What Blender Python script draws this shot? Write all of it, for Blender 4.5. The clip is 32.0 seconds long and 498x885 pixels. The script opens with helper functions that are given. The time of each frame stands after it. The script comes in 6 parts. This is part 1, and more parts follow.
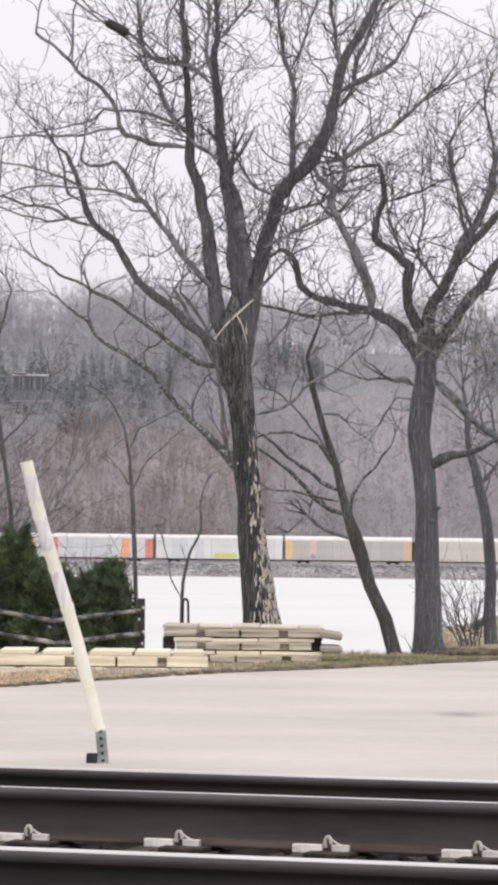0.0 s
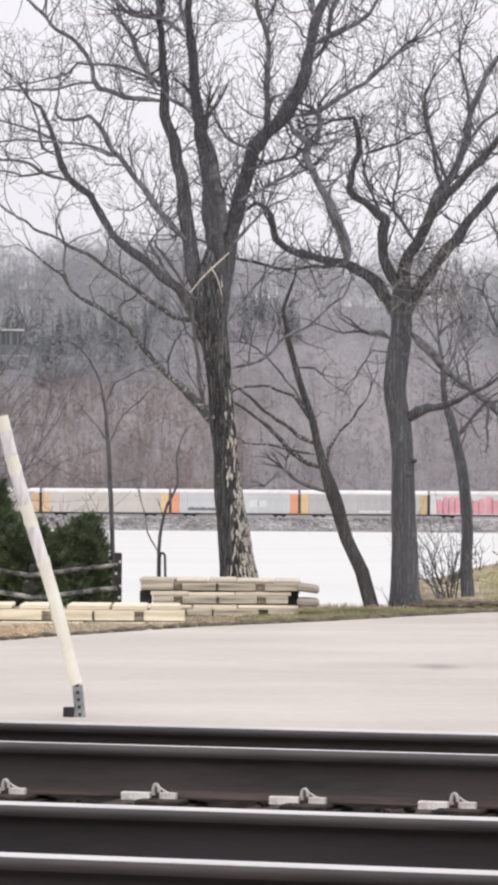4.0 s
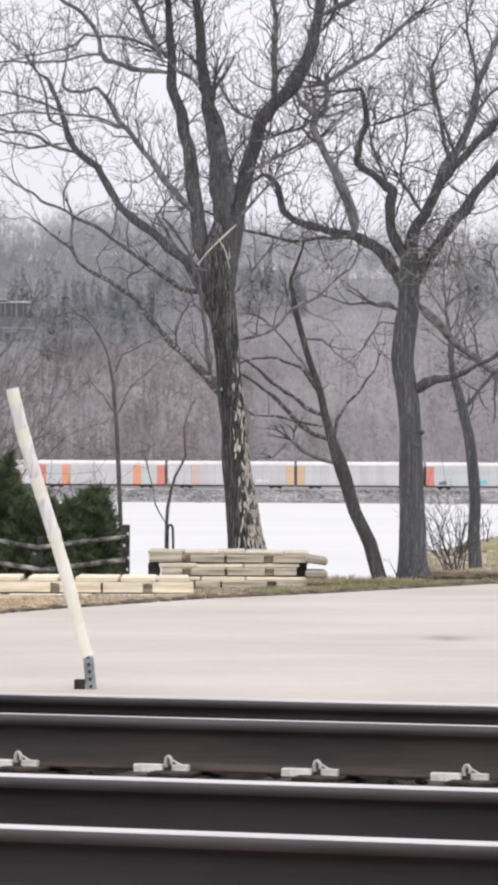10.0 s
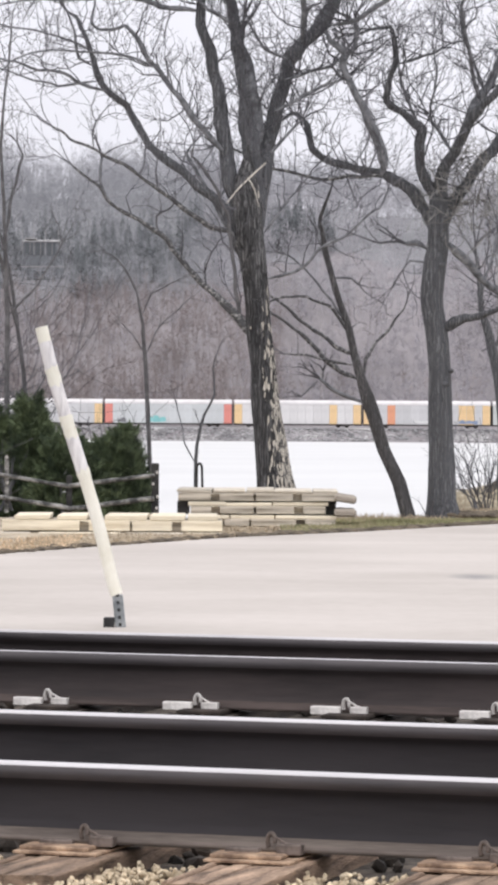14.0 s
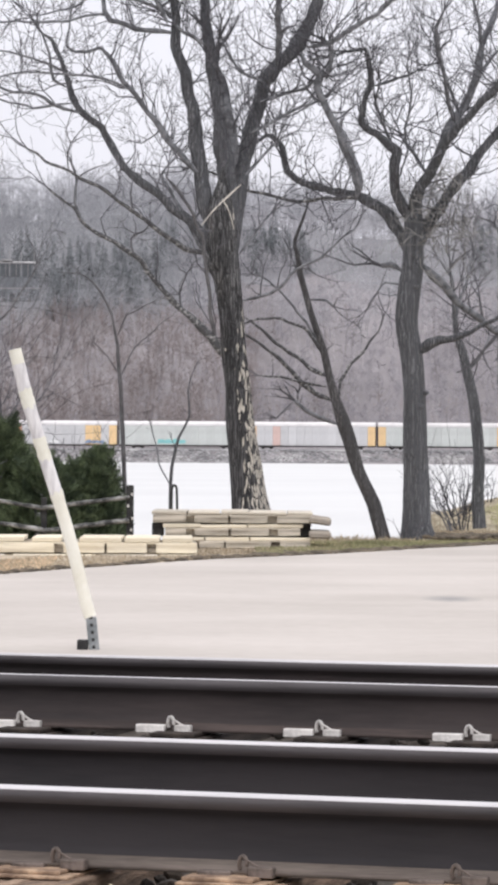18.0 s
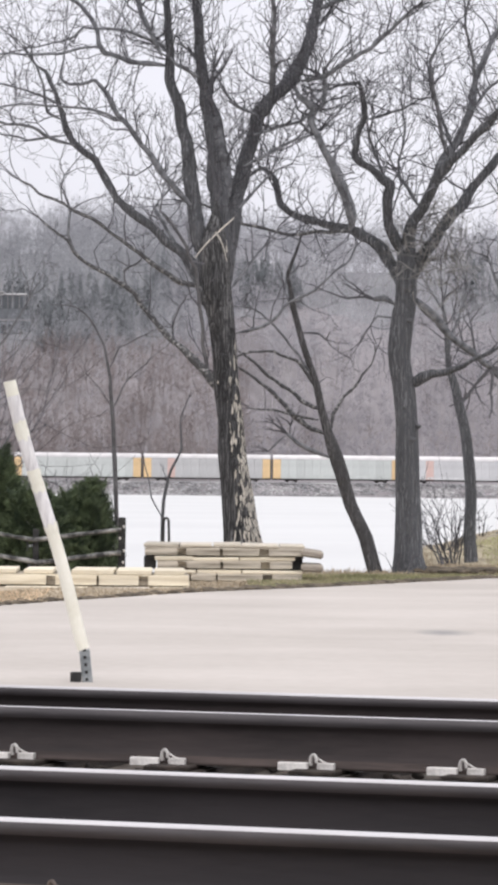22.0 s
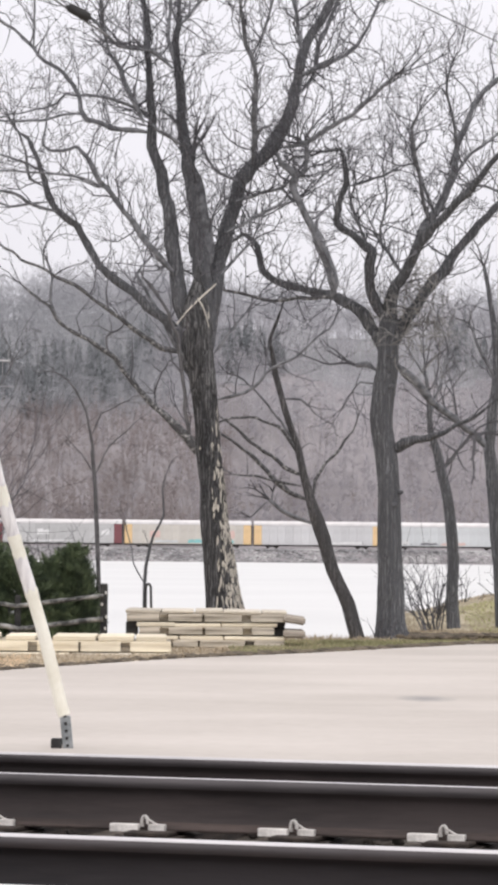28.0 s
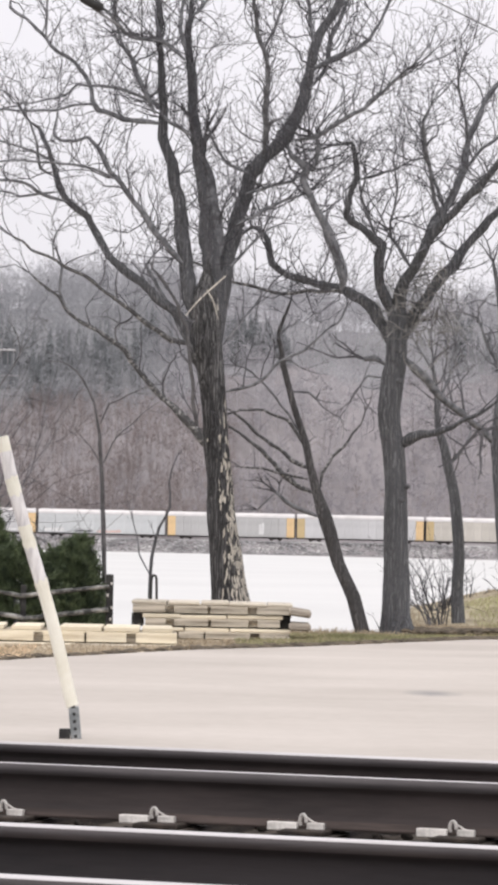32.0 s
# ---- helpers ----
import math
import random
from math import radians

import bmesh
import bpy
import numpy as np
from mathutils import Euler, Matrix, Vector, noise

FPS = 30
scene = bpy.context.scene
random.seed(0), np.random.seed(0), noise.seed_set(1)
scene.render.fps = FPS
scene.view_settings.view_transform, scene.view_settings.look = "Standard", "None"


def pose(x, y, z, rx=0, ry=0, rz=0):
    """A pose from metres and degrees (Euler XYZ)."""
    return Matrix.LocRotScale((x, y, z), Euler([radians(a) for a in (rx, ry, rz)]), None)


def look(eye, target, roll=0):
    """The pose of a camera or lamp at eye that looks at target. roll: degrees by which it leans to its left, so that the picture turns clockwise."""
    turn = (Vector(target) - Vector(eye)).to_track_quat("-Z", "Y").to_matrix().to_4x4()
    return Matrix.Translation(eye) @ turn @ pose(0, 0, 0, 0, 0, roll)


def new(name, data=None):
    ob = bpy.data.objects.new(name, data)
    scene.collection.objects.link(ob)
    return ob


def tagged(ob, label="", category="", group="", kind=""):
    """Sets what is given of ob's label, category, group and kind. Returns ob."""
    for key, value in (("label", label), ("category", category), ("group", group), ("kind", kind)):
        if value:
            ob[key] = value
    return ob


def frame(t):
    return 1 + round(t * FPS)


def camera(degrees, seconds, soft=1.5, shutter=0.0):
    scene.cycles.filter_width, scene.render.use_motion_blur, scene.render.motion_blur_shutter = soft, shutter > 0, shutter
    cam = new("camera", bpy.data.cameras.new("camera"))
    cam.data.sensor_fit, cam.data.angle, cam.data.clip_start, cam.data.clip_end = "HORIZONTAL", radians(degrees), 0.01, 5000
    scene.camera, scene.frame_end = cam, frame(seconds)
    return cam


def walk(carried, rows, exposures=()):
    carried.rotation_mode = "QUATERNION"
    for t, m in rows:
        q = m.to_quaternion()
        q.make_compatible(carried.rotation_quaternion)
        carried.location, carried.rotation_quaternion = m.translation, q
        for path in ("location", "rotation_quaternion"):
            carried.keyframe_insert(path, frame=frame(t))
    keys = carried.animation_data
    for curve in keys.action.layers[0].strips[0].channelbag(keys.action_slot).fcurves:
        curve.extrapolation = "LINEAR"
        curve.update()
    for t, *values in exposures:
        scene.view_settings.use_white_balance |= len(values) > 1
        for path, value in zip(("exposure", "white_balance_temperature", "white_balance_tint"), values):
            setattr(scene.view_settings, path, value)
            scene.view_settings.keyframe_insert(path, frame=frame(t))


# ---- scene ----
cam = camera(7.884, 32.0, soft=4.0)
# seconds, eye x, eye z, yaw, pitch, lean
ROWS = [
    (0.0, 0.0213, 0.9443, -0.373, 1.860, -0.712),
    (0.5, 0.0219, 0.9449, -0.337, 1.902, -0.667),
    (1.0, 0.0306, 0.9406, -0.339, 1.625, -0.514),
    (1.5, 0.0334, 0.9440, -0.402, 1.543, -0.489),
    (2.0, 0.0482, 0.9428, -0.377, 1.411, -0.274),
    (2.5, 0.0327, 0.9422, -0.346, 1.361, -0.559),
    (3.0, 0.0299, 0.9413, -0.450, 1.296, -0.530),
    (3.5, 0.0278, 0.9423, -0.605, 1.236, -0.529),
    (4.0, 0.0279, 0.9420, -0.734, 1.132, -0.429),
    (4.5, 0.0300, 0.9419, -0.794, 1.034, -0.314),
    (6.5, 0.0180, 0.9390, -0.901, 0.960, -0.278),
    (7.0, 0.0172, 0.9350, -0.928, 0.848, -0.217),
    (7.5, 0.0260, 0.9381, -1.030, 0.734, -0.105),
    (8.0, 0.0296, 0.9408, -1.002, 0.871, -0.034),
    (8.5, 0.0245, 0.9422, -0.929, 1.115, -0.058),
    (9.0, 0.0044, 0.9448, -0.882, 0.885, -0.314),
    (9.5, 0.0027, 0.9458, -0.771, 0.796, -0.371),
    (10.0, 0.0058, 0.9435, -0.643, 0.682, -0.336),
    (10.5, 0.0124, 0.9449, -0.530, 0.414, -0.163),
    (11.0, 0.0202, 0.9446, -0.427, 0.077, -0.071),
    (11.5, 0.0118, 0.9421, -0.208, 0.043, -0.125),
    (12.0, 0.0056, 0.9395, -0.025, -0.140, -0.293),
    (12.5, 0.0021, 0.9369, -0.051, -0.284, -0.334),
    (13.0, -0.0004, 0.9400, -0.001, -0.240, -0.301),
    (13.5, 0.0047, 0.9417, -0.139, -0.299, -0.362),
    (15.5, 0.0054, 0.9411, -0.228, -0.168, -0.349),
    (16.0, 0.0130, 0.9425, -0.311, -0.121, -0.204),
    (16.5, 0.0165, 0.9410, -0.439, -0.137, -0.211),
    (17.0, 0.0131, 0.9419, -0.532, -0.139, -0.369),
    (17.5, 0.0106, 0.9418, -0.568, -0.013, -0.404),
    (18.0, 0.0148, 0.9448, -0.567, 0.054, -0.361),
    (18.5, 0.0054, 0.9423, -0.608, 0.112, -0.529),
    (19.0, 0.0061, 0.9382, -0.723, -0.011, -0.469),
    (19.5, 0.0068, 0.9410, -0.995, 0.315, -0.405),
    (20.0, 0.0096, 0.9427, -0.950, 0.326, -0.299),
    (20.5, 0.0050, 0.9416, -0.901, 0.294, -0.483),
    (21.0, 0.0064, 0.9400, -0.804, 0.366, -0.541),
    (21.5, -0.0041, 0.9416, -0.763, 0.447, -0.652),
    (22.0, -0.0023, 0.9455, -0.717, 0.575, -0.616),
    (22.5, -0.0033, 0.9425, -0.663, 0.529, -0.527),
    (23.0, -0.0029, 0.9450, -0.668, 0.739, -0.613),
    (23.5, -0.0079, 0.9419, -0.632, 0.697, -0.642),
    (24.0, -0.0002, 0.9413, -0.699, 0.646, -0.601),
    (24.5, 0.0061, 0.9431, -0.623, 0.544, -0.467),
    (25.0, 0.0172, 0.9418, -0.616, 0.592, -0.292),
    (25.5, 0.0133, 0.9439, -0.530, 0.871, -0.378),
    (26.0, 0.0117, 0.9390, -0.640, 1.073, -0.327),
    (26.5, 0.0125, 0.9423, -0.815, 1.498, -0.443),
    (28.5, 0.0085, 0.9441, -1.001, 1.629, -0.567),
    (29.0, 0.0158, 0.9449, -1.018, 1.575, -0.468),
    (29.5, 0.0106, 0.9444, -0.794, 1.571, -0.474),
    (30.0, 0.0093, 0.9464, -0.849, 1.694, -0.552),
    (30.5, -0.0037, 0.9471, -0.992, 1.495, -0.843),
    (31.0, -0.0180, 0.9434, -1.055, 1.529, -1.242),
    (31.5, -0.0207, 0.9464, -1.047, 1.576, -1.274),
    (32.0, -0.0261, 0.9455, -0.937, 1.503, -1.276),
]
walk(cam, [(t, pose(x, 0, z, 90 + pitch, lean, yaw)) for t, x, z, yaw, pitch, lean in ROWS],
     exposures=[(0.0, 0.03, 6650, 10.5), (4.0, 0.05, 6640, 10.5), (9.0, 0.06, 6540, 10.6), (13.0, 0.10, 6480, 10.4), (16.0, 0.10, 6470, 10.2), (19.0, 0.09, 6470, 10.2),
                (22.0, 0.05, 6470, 10.2), (26.0, 0.06, 6480, 10.0), (29.0, 0.04, 6700, 10.5), (32.0, 0.04, 6700, 10.5)])

# ---- overcast daylight ----
world = bpy.data.worlds.new("overcast_sky")
scene.world = world
world.use_nodes = True
wn = world.node_tree.nodes
wl = world.node_tree.links
bg = wn["Background"]
sky = wn.new("ShaderNodeTexSky")
sky.sky_type = 'NISHITA'
sky.sun_disc = False
sky.sun_elevation = radians(48)
sky.sun_rotation = radians(200)
sky.dust_density = 6.0
sky_gain = wn.new("ShaderNodeVectorMath")
sky_gain.operation = 'SCALE'
sky_gain.inputs["Scale"].default_value = 0.08
wl.new(sky.outputs["Color"], sky_gain.inputs[0])
tc = wn.new("ShaderNodeTexCoord")
sep = wn.new("ShaderNodeSeparateXYZ")
wl.new(tc.outputs["Generated"], sep.inputs[0])
ramp = wn.new("ShaderNodeValToRGB")
ramp.color_ramp.elements[0].position = 0.0
ramp.color_ramp.elements[0].color = (0.91, 0.9035, 0.976, 1)
ramp.color_ramp.elements[1].position = 0.9
ramp.color_ramp.elements[1].color = (1.55, 1.53, 1.58, 1)
mid = ramp.color_ramp.elements.new(0.13)
mid.color = (0.964, 0.955, 1.032, 1)
wl.new(sep.outputs["Z"], ramp.inputs[0])
cloud = wn.new("ShaderNodeTexNoise")
cloud.inputs["Scale"].default_value = 9.0
cloud.inputs["Detail"].default_value = 3.0
wl.new(tc.outputs["Generated"], cloud.inputs["Vector"])
cl_map = wn.new("ShaderNodeMapRange")
cl_map.inputs["To Min"].default_value = 0.93
cl_map.inputs["To Max"].default_value = 1.07
wl.new(cloud.outputs["Fac"], cl_map.inputs["Value"])
veil = wn.new("ShaderNodeVectorMath")
veil.operation = 'SCALE'
wl.new(ramp.outputs["Color"], veil.inputs[0])
wl.new(cl_map.outputs["Result"], veil.inputs["Scale"])
mixed = wn.new("ShaderNodeMix")
mixed.data_type = 'RGBA'
mixed.inputs["Factor"].default_value = 0.9
wl.new(sky_gain.outputs[0], mixed.inputs["A"])
wl.new(veil.outputs[0], mixed.inputs["B"])
wl.new(mixed.outputs["Result"], bg.inputs["Color"])
bg.inputs["Strength"].default_value = 1.0
sun = new("sun", bpy.data.lights.new("sun", 'SUN'))
sun.data.energy = 0.7
sun.data.angle = radians(40)
sun.data.color = (1.0, 0.97, 0.93)
sun.matrix_world = look((0, -20, 30), (0, 8, 0))


# ---- materials ----
def material(name, a, b, rough=0.8, metal=0.0, scale=6.0, fine=60.0, bump=0.2, stretch=(1, 1, 1), island=0.0,
             per_object=0.0, spread=(0.35, 0.65), coords="Object"):
    """Two tones mixed by a coarse and a fine noise, with a fine relief."""
    m = bpy.data.materials.new(name)
    m.use_nodes = True
    n, l = m.node_tree.nodes, m.node_tree.links
    p = n["Principled BSDF"]
    p.inputs["Roughness"].default_value = rough
    p.inputs["Metallic"].default_value = metal
    co = n.new("ShaderNodeTexCoord")
    mp = n.new("ShaderNodeMapping")
    mp.inputs["Scale"].default_value = stretch
    l.new(co.outputs[coords], mp.inputs["Vector"])
    n1 = n.new("ShaderNodeTexNoise")
    n1.inputs["Scale"].default_value = scale
    n1.inputs["Detail"].default_value = 6.0
    n2 = n.new("ShaderNodeTexNoise")
    n2.inputs["Scale"].default_value = fine
    n2.inputs["Detail"].default_value = 4.0
    for q in (n1, n2):
        l.new(mp.outputs[0], q.inputs["Vector"])
    add = n.new("ShaderNodeMath")
    add.operation = 'MULTIPLY_ADD'
    add.inputs[1].default_value = 0.35
    l.new(n2.outputs["Fac"], add.inputs[0])
    l.new(n1.outputs["Fac"], add.inputs[2])
    mr = n.new("ShaderNodeMapRange")
    mr.inputs["From Min"].default_value = spread[0] + 0.17
    mr.inputs["From Max"].default_value = spread[1] + 0.17
    l.new(add.outputs[0], mr.inputs["Value"])
    mx = n.new("ShaderNodeMix")
    mx.data_type = 'RGBA'
    mx.inputs["A"].default_value = (*a, 1)
    mx.inputs["B"].default_value = (*b, 1)
    l.new(mr.outputs["Result"], mx.inputs["Factor"])
    colour = mx.outputs["Result"]
    for amount, kind in ((island, "island"), (per_object, "object")):
        if amount:
            src = n.new("ShaderNodeNewGeometry").outputs["Random Per Island"] if kind == "island" else n.new("ShaderNodeObjectInfo").outputs["Random"]
            vr = n.new("ShaderNodeMapRange")
            vr.inputs["To Min"].default_value = 1 - amount
            vr.inputs["To Max"].default_value = 1 + amount
            l.new(src, vr.inputs["Value"])
            sc = n.new("ShaderNodeVectorMath")
            sc.operation = 'SCALE'
            l.new(colour, sc.inputs[0])
            l.new(vr.outputs["Result"], sc.inputs["Scale"])
            colour = sc.outputs[0]
    l.new(colour, p.inputs["Base Color"])
    if bump:
        bp = n.new("ShaderNodeBump")
        bp.inputs["Strength"].default_value = bump
        bp.inputs["Distance"].default_value = 0.02
        l.new(add.outputs[0], bp.inputs["Height"])
        l.new(bp.outputs[0], p.inputs["Normal"])
    return m


M_LICHEN = material("lichened_limb_bark", (0.075, 0.076, 0.081), (0.56, 0.555, 0.55), 0.95, scale=30, fine=140, bump=0.5, spread=(0.52, 0.78))
M_SAPLING = material("greyish_sapling_bark", (0.082, 0.081, 0.086), (0.165, 0.162, 0.17), 0.95, scale=9, fine=50, bump=0.4)
M_VINE = material("dry_vine", (0.165, 0.163, 0.16), (0.32, 0.315, 0.305), 0.95, scale=3, fine=30, bump=0.0, island=0.3)
M_LIMB = material("limb_bark", (0.084, 0.087, 0.096), (0.225, 0.231, 0.248), 0.95, scale=14, fine=80, bump=0.7)
M_TWIG = material("twig_bark", (0.066, 0.066, 0.075), (0.14, 0.139, 0.154), 0.95, scale=3, fine=30, bump=0.0, island=0.25)
M_DEAD = material("pale_dead_wood", (0.56, 0.53, 0.48), (0.72, 0.69, 0.63), 0.9, scale=8, bump=0.3)
M_PAVE = material("pale_worn_pavement", (0.42, 0.383, 0.348), (0.545, 0.502, 0.465), 0.92, scale=0.9, fine=24, bump=0.1, stretch=(0.45, 0.6, 1), spread=(0.3, 0.7))
M_VERGE = material("straw_and_soil", (0.24, 0.195, 0.14), (0.50, 0.425, 0.315), 0.95, scale=1.6, fine=25, bump=0.6)
M_EARTH = material("straw_brown_earth", (0.25, 0.215, 0.15), (0.46, 0.405, 0.29), 0.95, scale=2.2, fine=25, bump=0.5)
# far slope ground: distance haze is mixed into both colours, bluer high up
M_LITTER = material("hazed_leaf_litter", (0.192, 0.176, 0.182), (0.30, 0.277, 0.286), 0.95, scale=0.035, fine=0.35, bump=0.2, stretch=(1, 0.3, 1))
M_UPPER_SLOPE = material("slate_upper_slope", (0.185, 0.187, 0.196), (0.255, 0.257, 0.269), 0.95, scale=0.04, fine=0.35, bump=0.2, stretch=(1, 0.3, 1))
# bed colour set near black for the shade in the ballast gaps
M_BALLAST = material("ballast_ground", (0.02, 0.016, 0.013), (0.10, 0.08, 0.062), 0.95, scale=18, fine=60, bump=1.0)
M_STONE = material("limestone_ballast", (0.42, 0.335, 0.225), (0.70, 0.59, 0.43), 0.9, scale=20, fine=90, bump=0.4, island=0.35)
M_ICE = material("pale_lake_ice", (0.572, 0.575, 0.574), (0.62, 0.623, 0.62), 0.6, scale=0.03, fine=0.8, bump=0.05)
M_RIPRAP = material("grey_riprap", (0.14, 0.14, 0.148), (0.42, 0.415, 0.415), 0.95, scale=0.12, fine=1.5, bump=0.3, island=0.45)
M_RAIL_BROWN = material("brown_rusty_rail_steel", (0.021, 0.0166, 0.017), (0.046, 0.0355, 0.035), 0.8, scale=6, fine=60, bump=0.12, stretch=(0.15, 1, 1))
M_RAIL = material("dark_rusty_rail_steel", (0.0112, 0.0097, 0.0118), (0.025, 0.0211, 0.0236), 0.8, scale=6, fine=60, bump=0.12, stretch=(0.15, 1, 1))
# polished heads: the sky's sheen is put into a pale, barely metallic base
M_SHINE = material("polished_rail_head_sheen", (0.44, 0.425, 0.435), (0.63, 0.612, 0.622), 0.4, metal=0.25, scale=5, fine=60, bump=0.03, stretch=(0.15, 4, 1))
# grey tone between the bright head and the dark web
M_HEAD = material("grey_rail_head_side", (0.028, 0.0245, 0.0265), (0.075, 0.067, 0.07), 0.5, metal=0.2, scale=6, fine=60, bump=0.05, stretch=(0.1, 2, 1))
# foot slopes face up: their light is put into browns paler than the web
M_FOOT = material("rust_brown_lit_rail_foot", (0.075, 0.060, 0.052), (0.16, 0.132, 0.114), 0.85, scale=6, fine=60, bump=0.2, stretch=(0.3, 2, 1))
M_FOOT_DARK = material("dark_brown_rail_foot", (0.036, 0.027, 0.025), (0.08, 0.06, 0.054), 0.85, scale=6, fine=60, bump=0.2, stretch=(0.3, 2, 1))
M_CLIP = material("grey_galvanised_clip", (0.48, 0.46, 0.44), (0.72, 0.695, 0.67), 0.6, metal=0.1, scale=30, fine=100, bump=0.2)
M_PAD = material("pale_insulator", (0.62, 0.595, 0.57), (0.84, 0.81, 0.78), 0.8, scale=25, fine=90, bump=0.2)
M_RUSTCLIP = material("rust_brown_clip", (0.10, 0.08, 0.07), (0.20, 0.162, 0.142), 0.7, metal=0.2, scale=30, fine=100, bump=0.2)
M_PLATE = material("rusty_tie_plate", (0.17, 0.11, 0.075), (0.54, 0.385, 0.265), 0.85, metal=0.1, scale=12, fine=80, bump=0.4)
# near-black copies: shade under and between the rails is put into the colour
M_PLATE_DARK = material("shade_dark_tie_plate", (0.022, 0.017, 0.014), (0.06, 0.046, 0.038), 0.85, metal=0.1, scale=12, fine=80, bump=0.4)
M_TIE_DARK = material("shade_dark_tie_wood", (0.02, 0.015, 0.013), (0.07, 0.054, 0.043), 0.95, scale=5, fine=45, bump=0.8, stretch=(7, 0.5, 7), per_object=0.25)
M_STONE_DARK = material("shade_dark_ballast", (0.014, 0.011, 0.009), (0.05, 0.039, 0.031), 0.95, scale=20, fine=90, bump=0.4, island=0.5)
M_TIE = material("weathered_tie_wood", (0.085, 0.058, 0.043), (0.48, 0.34, 0.242), 0.95, scale=5, fine=45, bump=0.8, stretch=(5, 0.8, 7), per_object=0.25, spread=(0.3, 0.7))
M_PALLET = material("fresh_pale_pallet_wood", (0.56, 0.485, 0.36), (0.84, 0.77, 0.62), 0.85, scale=4, fine=45, bump=0.4, stretch=(0.35, 5, 7), per_object=0.15, spread=(0.3, 0.62))
M_PALLET_OLD = material("weathered_pallet_wood", (0.20, 0.176, 0.138), (0.69, 0.63, 0.535), 0.9, scale=3, fine=40, bump=0.5, stretch=(0.5, 5, 12), per_object=0.22, spread=(0.3, 0.6))
M_BOARD_GREY = material("grey_weathered_board", (0.19, 0.168, 0.145), (0.47, 0.42, 0.36), 0.9, scale=3, fine=40, bump=0.5, stretch=(0.5, 5, 12))
M_FENCE = material("dark_weathered_fence", (0.016, 0.016, 0.017), (0.045, 0.045, 0.044), 0.9, scale=6, fine=40, bump=0.5, stretch=(0.4, 2, 2))
M_RAILWOOD = material("grey_fence_rail", (0.045, 0.046, 0.046), (0.42, 0.415, 0.40), 0.9, scale=5, fine=30, bump=0.5, stretch=(1.2, 2, 2), spread=(0.42, 0.7))
M_TUBE = material("white_plastic", (0.77, 0.745, 0.635), (0.87, 0.855, 0.765), 0.55, scale=4, fine=40, bump=0.05)
M_BAND = material("clouded_reflective_band", (0.50, 0.48, 0.485), (0.82, 0.80, 0.79), 0.3, scale=14, fine=60, bump=0.05, stretch=(3, 3, 0.35), spread=(0.3, 0.62))
M_GALV = material("galvanised_post", (0.20, 0.22, 0.23), (0.36, 0.38, 0.39), 0.5, metal=0.5, scale=14, fine=70, bump=0.1)
M_BLACK = material("black_rubber", (0.012, 0.012, 0.013), (0.03, 0.03, 0.03), 0.7, scale=12, bump=0.2)
M_LEAF = material("dark_evergreen", (0.026, 0.043, 0.025), (0.15, 0.195, 0.10), 0.8, scale=5, fine=30, bump=0.0, island=0.55)
M_GRASS = material("dull_spring_grass", (0.155, 0.16, 0.08), (0.395, 0.38, 0.225), 0.9, scale=0.9, fine=8, bump=0.0, island=0.35)
M_GRASS_FRESH = material("fresh_green_grass", (0.30, 0.325, 0.135), (0.50, 0.50, 0.26), 0.9, scale=1.2, fine=8, bump=0.0, island=0.25)
M_STRAW = material("dry_straw", (0.50, 0.375, 0.25), (0.79, 0.625, 0.44), 0.9, scale=2, fine=20, bump=0.0, island=0.3)
M_STRAW_GREY = material("grey_dry_straw", (0.30, 0.25, 0.18), (0.52, 0.44, 0.33), 0.9, scale=2, fine=20, bump=0.0, island=0.3)
# far woods: distance haze is mixed into these bark colours
M_WOOD_A = material("far_bark_brown", (0.215, 0.184, 0.181), (0.30, 0.258, 0.253), 0.95, scale=0.05, fine=0.5, bump=0, island=0.12)
M_WOOD_B = material("far_bark_mauve_haze", (0.295, 0.281, 0.303), (0.40, 0.383, 0.41), 0.95, scale=0.05, fine=0.5, bump=0, island=0.12)
M_WOOD_C = material("far_bark_tan", (0.29, 0.248, 0.236), (0.385, 0.332, 0.314), 0.95, scale=0.05, fine=0.5, bump=0, island=0.16)
M_WOOD_D = material("far_bark_slate_haze", (0.30, 0.304, 0.323), (0.40, 0.405, 0.428), 0.95, scale=0.05, fine=0.5, bump=0, island=0.12)
M_WOOD_E = material("far_birch_pale", (0.42, 0.40, 0.40), (0.55, 0.53, 0.53), 0.95, scale=0.05, fine=0.5, bump=0, island=0.3)
M_WOOD_G = material("far_bark_dark", (0.15, 0.13, 0.128), (0.20, 0.176, 0.173), 0.95, scale=0.05, fine=0.5, bump=0, island=0.2)
M_CLOD = material("dark_soil_clod", (0.06, 0.05, 0.038), (0.16, 0.13, 0.095), 0.95, scale=8, fine=40, bump=0.6, island=0.3)
# highest woods: the palest, bluest bark, haze put into the colour
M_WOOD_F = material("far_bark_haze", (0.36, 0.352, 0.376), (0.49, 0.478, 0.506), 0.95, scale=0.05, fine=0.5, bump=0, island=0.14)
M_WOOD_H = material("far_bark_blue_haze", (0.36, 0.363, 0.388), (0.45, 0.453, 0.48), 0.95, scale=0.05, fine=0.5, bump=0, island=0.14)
# needle green is paled to blue-grey: distance haze painted in
M_PINE = material("far_conifer_haze", (0.175, 0.188, 0.198), (0.235, 0.25, 0.262), 0.9, scale=0.1, fine=1, bump=0, island=0.1)
M_CABLE = material("overhead_cable_grey", (0.16, 0.16, 0.17), (0.22, 0.22, 0.23), 0.7, scale=3, bump=0)
